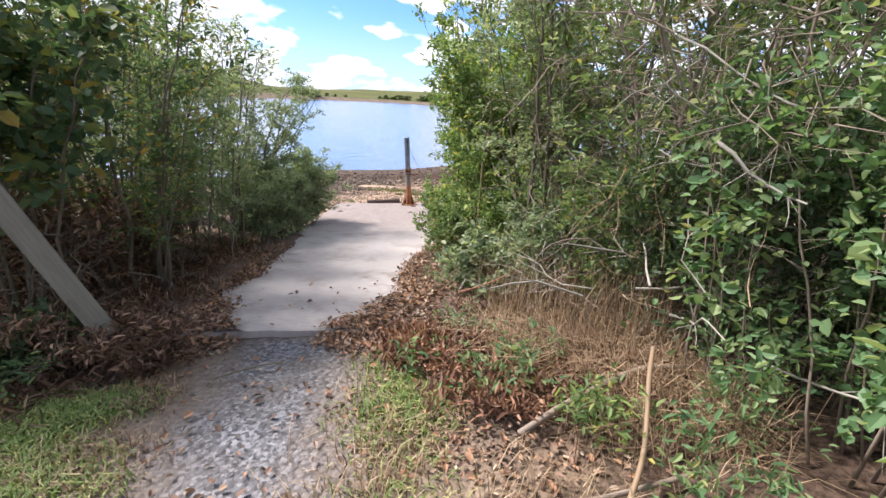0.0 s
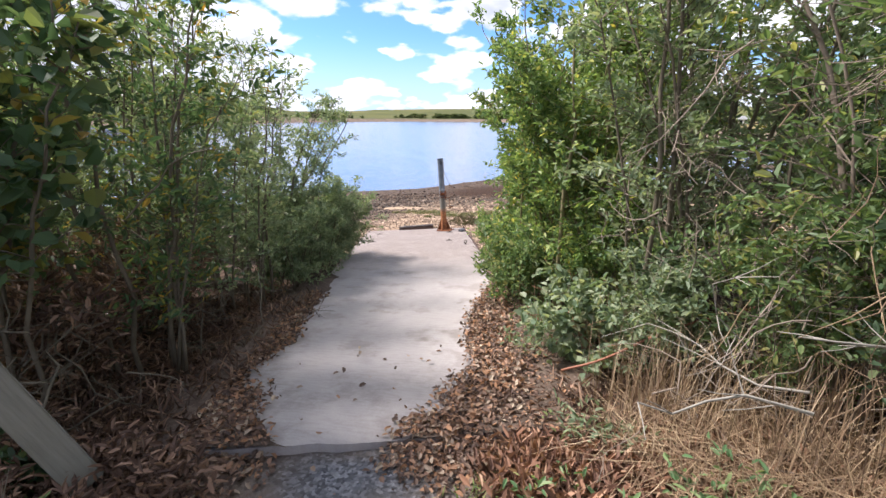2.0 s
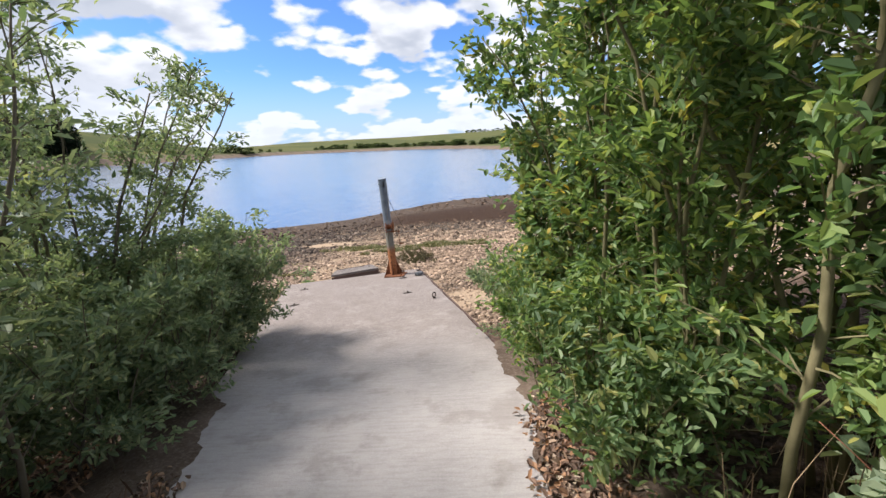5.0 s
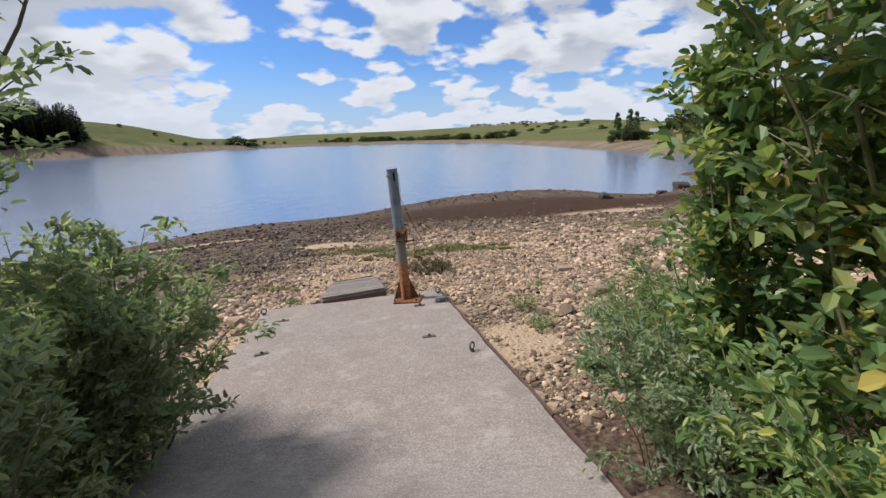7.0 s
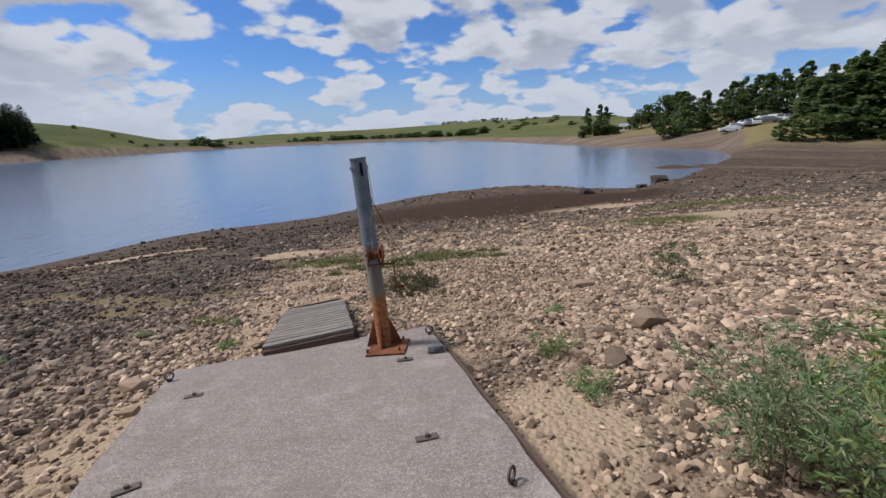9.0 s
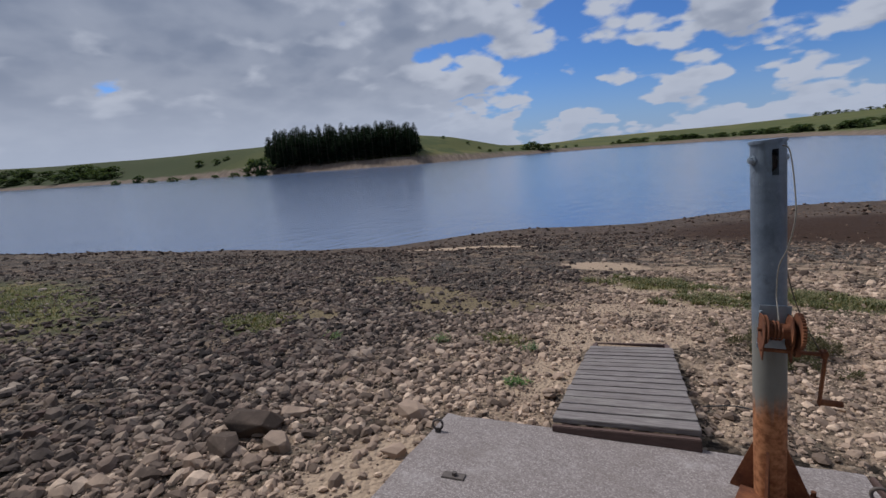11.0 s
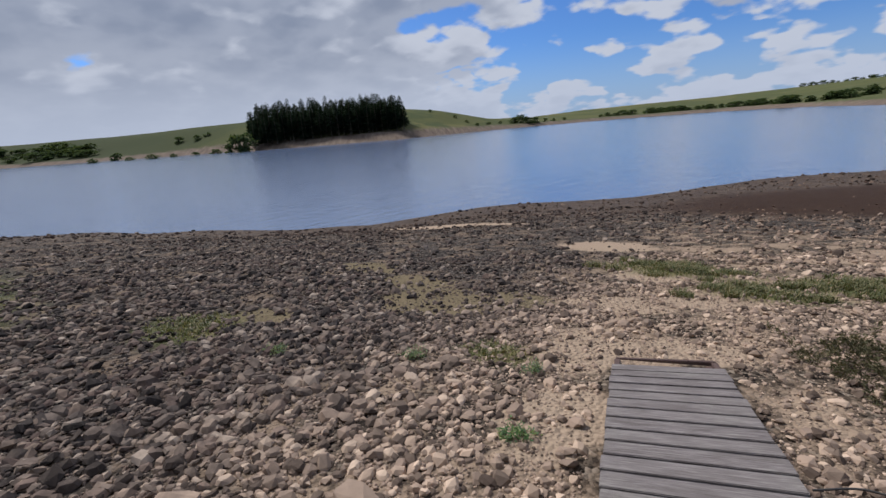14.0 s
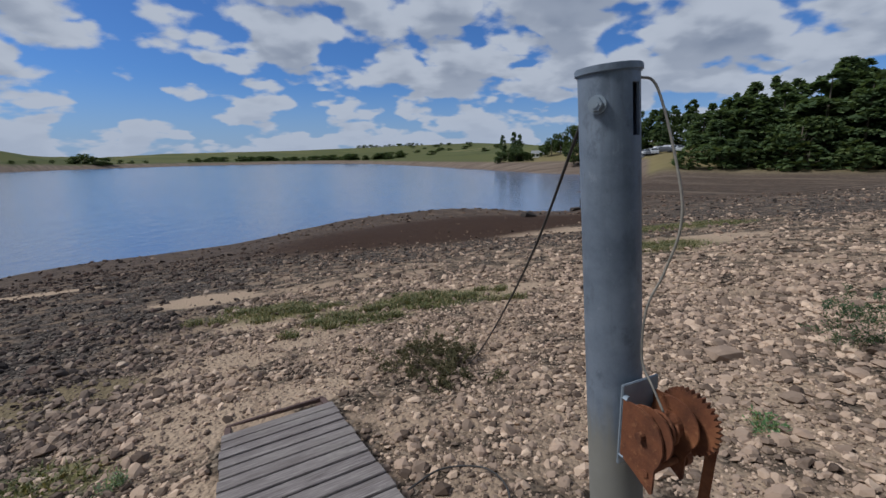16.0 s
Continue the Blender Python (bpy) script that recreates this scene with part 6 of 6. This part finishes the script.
rng = random.Random(8)
PINES = protos([tree_maker(conifer_meshes(s, 0.10 + 0.05 * (s % 3)), "conifer", "tall dark conifer in a plantation on the far shore", "tree", "conifer plantation") for s in (1, 2, 3)])
for row in range(5):
    for k in range(30):
        az = -60.6 + 17.0 * (k + rng.uniform(-0.5, 0.5)) / 29
        edge_h = 0.80 if k < 1 else (0.92 if k > 27 else 1.0)
        plant(PINES[rng.randrange(3)], az, 360 + row * 11 + rng.uniform(-4, 4), 22.5 * edge_h * rng.uniform(0.82, 1.08) + row * 0.5, rng, 1.35)
BUSHES = protos([tree_maker(round_meshes(s, M["farleaf"], 330, 0.0), "hedgerow_bush", "dark green bush in a far hedgerow", "bush", "far hedgerow bushes") for s in (11, 12, 13)])
for az, r, h in [(-62.5, 350, 13), (-61.6, 345, 14), (-63.6, 352, 7)]:
    plant(BUSHES[rng.randrange(3)], az, r, h, rng, 1.2)
for az, r, h in [(-66.5, 470, 7), (-68.2, 490, 8), (-65.4, 470, 5), (-74.0, 470, 10), (-71.0, 380, 6), (-73, 400, 5), (-76, 430, 6), (-69, 385, 5), (-67, 380, 5), (-65, 372, 6),
                 (-40.0, 480, 4), (-37.0, 490, 4), (-35.6, 480, 4), (-34.4, 470, 4), (-30.0, 560, 10), (-29.0, 565, 13), (-28.2, 560, 11), (-27.3, 570, 9), (-26.2, 600, 6), (-25.3, 610, 5), (-31.5, 540, 5), (-33, 500, 4), (-24.0, 640, 5)]:
    plant(BUSHES[rng.randrange(3)], az, r, h * 0.8, rng, 1.9, 0.6)
for k in range(120):                                 # the wooded shore to the west
    az = -112 + 36 * k / 119 + rng.uniform(-0.3, 0.3)
    far_r = float(np.interp(az, FAR_AZ, FAR_R))
    plant(BUSHES[rng.randrange(3)], az, far_r * rng.uniform(1.06, 1.22), 8 * rng.uniform(0.5, 1.2), rng, 2.8)
for k in range(80):                                  # scrub and trees along the north shore
    az = -20 + 24 * rng.random()
    far_r = float(np.interp(az, FAR_AZ, FAR_R))
    plant(BUSHES[rng.randrange(3)], az, max(far_r * rng.uniform(1.06, 1.16), 520), 5.5 * rng.uniform(0.5, 1.4), rng, 2.6)
for k in range(16):                                  # trees on the far ridge
    plant(BUSHES[rng.randrange(3)], -1.2 + 7.5 * k / 15 + rng.uniform(-0.15, 0.15), 1450, 8 * rng.uniform(0.6, 1.2), rng, 2.4)
for k in range(26):                                  # scattered hedge bushes on the hills
    az = rng.uniform(2, 19)
    plant(BUSHES[rng.randrange(3)], az, rng.uniform(480, 1200), 4.5 * rng.uniform(0.6, 1.3), rng, 2.8)

# the clump by the bay and the wood on the right
OAKS = protos([tree_maker(round_meshes(s, M["farleaf"], 2100, 0.04), "broadleaf_tree", "rounded green tree at the edge of the wood", "tree", "wood beyond the bay") for s in (21, 22, 23)])
FIRS = protos([tree_maker(pine_meshes(s, 3600, 0.02), "pine_tree", "dark green pine in the wood", "tree", "wood beyond the bay") for s in (31, 32)])
for az, h in [(16.3, 10.5), (17.6, 11.5), (18.3, 10.5)]:
    plant(FIRS[rng.randrange(2)], az, 182, h, rng, 0.6)
for az, h in [(16.0, 4.5), (17.0, 5), (18.0, 5.5), (18.8, 5), (19.4, 4)]:
    plant(OAKS[rng.randrange(3)], az, 176, h, rng, 1.35)
for az, r, h in [(22.2, 180, 9), (23.2, 178, 8), (24.3, 176, 10), (25.5, 176, 11), (21.4, 182, 6)]:
    plant(OAKS[rng.randrange(3)], az, r, h, rng, 0.95)
for k in range(64):
    az = 25 + 52 * k / 63 + rng.uniform(-0.6, 0.6)
    tall = float(np.interp(az, [26, 32, 37, 42, 50, 80], [9, 10, 10, 14, 17, 18]))
    plant((OAKS if k % 4 == 0 else FIRS)[rng.randrange(2)], az, rng.uniform(132, 152), tall * rng.uniform(0.85, 1.15) * (0.85 if k % 4 == 0 else 1.05), rng, 1.0 if k % 4 == 0 else 0.9)
for k in range(26):
    az = 38.6 + 40 * k / 25 + rng.uniform(-0.5, 0.5)
    tall = float(np.interp(az, [38, 41, 46, 52, 80], [7, 9.5, 11.5, 13, 14]))
    plant(OAKS[rng.randrange(3)] if k % 7 == 5 else FIRS[rng.randrange(2)], az, rng.uniform(92, 104), tall * rng.uniform(0.85, 1.15) * (0.85 if k % 7 == 5 else 1.1), rng, 1.35)
for k in range(20):
    plant(BUSHES[rng.randrange(3)], 38 + 34 * k / 19 + rng.uniform(-1, 1), rng.uniform(88, 92), rng.uniform(2.5, 4.5), rng, 1.9)


# ---- parked cars and the shed ----
M["tyre"] = surface("tyre_rubber", lambda g: {"Base Color": g.mix(g.noise(20.0, 2.0, 0.5, local(g)), (0.02, 0.02, 0.02), (0.045, 0.045, 0.045))}, 0.8)
M["carglass"] = surface("car_glass", lambda g: {"Base Color": (0.03, 0.035, 0.04)}, 0.08, 0.0, 0.6)
PAINTS = [surface("car_paint", lambda g, c=c: {"Base Color": g.mix(g.math("MULTIPLY", g.noise(3.0, 4.0, 0.5, local(g)), 0.2), c, (0.3, 0.28, 0.25))}, 0.3, 0.2) for c in ((0.75, 0.76, 0.77), (0.35, 0.37, 0.40), (0.12, 0.13, 0.15), (0.55, 0.57, 0.60))]
M["whitewall"] = surface("white_painted_wall", lambda g: {"Base Color": g.mix(g.noise(1.5, 5.0, 0.6, local(g)), (0.70, 0.69, 0.66), (0.82, 0.81, 0.79))}, 0.8)
M["slate"] = surface("grey_roof_sheet", lambda g: {"Base Color": g.mix(g.noise(2.0, 5.0, 0.6, local(g)), (0.16, 0.165, 0.17), (0.28, 0.285, 0.29))}, 0.7)


def build_car(paint):
    car = thing("parked_car", "car parked on the grass bank by the wood", "car", group="parked cars")
    bm = bmesh.new()
    prof = [(-2.1, 0.35), (-2.1, 0.85), (-1.95, 0.95), (-1.15, 1.0), (-0.55, 1.45), (0.95, 1.48), (1.65, 1.0), (2.05, 0.92), (2.1, 0.35)]
    rings = []
    for s, k in ((-0.86, 0.9), (-0.80, 1.0), (0.80, 1.0), (0.86, 0.9)):
        rings.append([bm.verts.new((px * (1 if k == 1.0 else 0.985), s * (0.86 if pz > 1.2 else 1.0), 0.35 + (pz - 0.35) * (1.0 if k == 1.0 else 0.96))) for px, pz in prof])
    for a, b in zip(rings, rings[1:]):
        for i in range(len(prof)):
            j = (i + 1) % len(prof)
            bm.faces.new((a[i], a[j], b[j], b[i]))
    bm.faces.new(rings[0][::-1])
    bm.faces.new(rings[-1])
    bmesh.ops.recalc_face_normals(bm, faces=bm.faces)
    part("body", bm, paint, car)
    for s in (-1, 1):
        w = bmesh.new()
        w.faces.new([w.verts.new((px, s * 0.80 if pz < 1.2 else s * 0.735, pz)) for px, pz in ((-1.0, 1.04), (-0.5, 1.38), (0.9, 1.41), (1.45, 1.04))])
        bmesh.ops.solidify(w, geom=w.faces[:], thickness=0.05)
        part("side_window", w, M["carglass"], car)
        for px in (-1.3, 1.3):
            part("wheel", cyl(0.33, 0.2, (px, s * 0.78, 0.33), rx(90), 16, bevel=0.03), M["tyre"], car)
    part("windscreen", block((0.70, 1.30, 0.03), (-0.86, 0, 1.235), ry(-37), 0.005), M["carglass"], car)
    return car


for i, paint in enumerate(PAINTS):
    proto = build_car(paint)
    for k in range(4):
        az, r = 31.2 + 1.35 * k + 0.33 * i, 122 + rng.uniform(-3, 3)
        x, y = polar(az, r)
        m = Matrix.Translation((x, y, land1(x, y))) @ rz(-az + 90 * (k % 2) + rng.uniform(-20, 20))
        if k == 0:
            proto.matrix_world = m
        else:
            copy_thing(proto, m)


def build_shed(az, r, length, height):
    x, y = polar(az, r)
    h = thing("boathouse", "low white building with a grey pitched roof on the bank", "building", (x, y, land1(x, y) - 0.2), turn=radians(-az - 8))
    wall = part("wall", block((length, 5.0, height), (0, 0, height / 2), None, 0.02), M["whitewall"], h)
    roof = bmesh.new()
    a, b, z, t = length / 2 + 0.3, 2.9, height + 0.003, 1.3
    v = [roof.verts.new(p) for p in ((-a, -b, z), (a, -b, z), (a, b, z), (-a, b, z), (-a, 0, z + t), (a, 0, z + t))]
    for f in ((0, 1, 5, 4), (2, 3, 4, 5), (0, 4, 3), (1, 2, 5), (3, 2, 1, 0)):
        roof.faces.new([v[i] for i in f])
    part("roof", roof, M["slate"], h)
    for k in (-0.3, 0.0, 0.3):
        part("window", block((0.9, 0.06, 0.9), (length * k, -2.51, height * 0.58), None, 0.01), M["carglass"], wall)


build_shed(20.6, 196, 5.0, 1.6)
build_shed(23.4, 190, 4.0, 1.4)

# ---- shore stones, last ----
def shore_places(n, r0, r1, size0, size1, seed, spread=(-138, 150)):
    """Random places on the open shore with a stone size for each."""
    rng = np.random.default_rng(seed)
    az = np.radians(rng.uniform(spread[0], spread[1], n))
    r = np.sqrt(rng.uniform(r0 ** 2, r1 ** 2, n))
    x, y = r * np.sin(az), r * np.cos(az)
    u, v = AX[0] * x + AX[1] * y, RT[0] * x + RT[1] * y
    slab = (u < SLAB_FRONT + 0.05) & (v > SLAB_L - 0.06) & (v < SLAB_R + 0.10)
    ramp = (np.abs(v + 0.60) < 0.52) & (u > 0) & (u < 3.05)
    bush = ((u < -3.6) & (v > -3.2)) | ((u < -2.8) & (v > 1.3))
    sandy = smooth(x + 0.35 * wob(x, y, 1.2), -3.4, -1.2) * smooth(x, 3.4, 1.4) * smooth(y, 9.0, 5.5)
    gaps = wob(x, y, 1.1, 7.0) + 0.5 * wob(x, y, 3.1, 2.0)
    p = np.where(gaps > 0.35, 0.55, 1.0) * (1 - 0.05 * sandy)
    mud = np.exp(-(((x - 4.5) / 10.5) ** 2 + ((y - 0.28 * x - 22.5) / 7.0) ** 2) ** 7)
    p = p * (1 - 0.93 * mud)
    ragged = 0.35 * wob(x, y, 4.3, 1.0)
    p = p * (1 - 0.75 * spot_mask(x, y, GRASS_PATCHES))
    p = p * (1 - 0.80 * np.clip(spot_mask(x, y, SAND_PATCHES) + ragged, 0, 1) * (size1 > 0.08))
    p = p * (1 - 0.80 * np.clip(spot_mask(x, y, SILT_PANS) + ragged, 0, 1))
    z = land(x, y)
    ok = ~slab & ~ramp & ~bush & (z > WATER + 0.02) & (rng.uniform(0, 1, n) < p)
    x, y, z, sandy = x[ok], y[ok], z[ok], sandy[ok]
    size = size0 * np.exp(rng.uniform(0, 1, len(x)) ** 2.9 * math.log(size1 / size0)) * (1 - 0.25 * sandy)
    return x, y, z, size, rng


def joined_stones(name, label, places, data=STONE_DATA):
    x, y, z, size, rng = places
    n = len(x)
    kind = rng.integers(0, len(data), n)
    turn, tx, ty = rng.uniform(0, 2 * math.pi, n), rng.normal(0, 0.22, n), rng.normal(0, 0.22, n)
    verts, tris, base = [], [], 0
    for k, (co, tri) in enumerate(data):
        i = np.where(kind == k)[0]
        m = len(i)
        if not m:
            continue
        c, s = np.cos(turn[i])[:, None], np.sin(turn[i])[:, None]
        px, py, pz = co[None, :, 0], co[None, :, 1] * np.ones((m, 1)), co[None, :, 2] * np.ones((m, 1))
        px = px * np.ones((m, 1))
        pz = pz + px * tx[i][:, None] + py * ty[i][:, None]
        v = np.stack([px * c - py * s, px * s + py * c, pz], -1) * size[i][:, None, None]
        v += np.stack([x[i], y[i], z[i] + size[i] * 0.09], -1)[:, None, :]
        verts.append(v.reshape(-1, 3))
        tris.append((tri[None] + (np.arange(m) * len(co))[:, None, None] + base).reshape(-1, 3))
        base += m * len(co)
    me = soup(name, np.concatenate(verts), np.concatenate(tris), M["stone"])
    return tagged(new(name, me), label, "stones", kind="stuff")


joined_stones("shore_stones", "angular grey, tan and purplish stones covering the dry shore", shore_places(50000, 0.9, 9.0, 0.032, 0.19, 1), PEBBLE_DATA)
joined_stones("shore_stones", "tightly packed stones beside the slab and ramp", shore_places(56000, 0.9, 6.0, 0.026, 0.13, 7), PEBBLE_DATA)
joined_stones("shore_stones", "stones strewn over the shore towards the water", shore_places(36000, 9.0, 22.0, 0.055, 0.24, 2), PEBBLE_DATA)
joined_stones("shore_stones", "dark stones along the waterline", shore_places(15000, 21.0, 46.0, 0.10, 0.34, 3), PEBBLE_DATA)
joined_stones("shore_stones", "broad pale flat stones on the upper shore", shore_places(2200, 1.4, 13.0, 0.08, 0.22, 6, (20, 110)))
joined_stones("shore_gravel", "small pale pebbles between the larger stones", shore_places(22000, 1.0, 5.6, 0.018, 0.05, 4, (-75, 105)), PEBBLE_DATA)
joined_stones("shore_stones", "large dark slabby stones lying close together", shore_places(13000, 2.0, 14.0, 0.07, 0.20, 9, (-128, -58)))

# the largest stones on the stretch beside the slab and ramp, one by one
lx, ly, lz, ls, lr = shore_places(5200, 1.3, 5.2, 0.07, 0.21, 5)
for i in range(min(300, len(lx))):
    ob = child("stone", STONES[i % len(STONES)], ground)
    ob.location = (lx[i], ly[i], lz[i] + ls[i] * 0.10)
    ob.rotation_euler = (lr.normal(0, 0.2), lr.normal(0, 0.2), lr.uniform(0, 6.28))
    ob.scale = (ls[i], ls[i], ls[i])
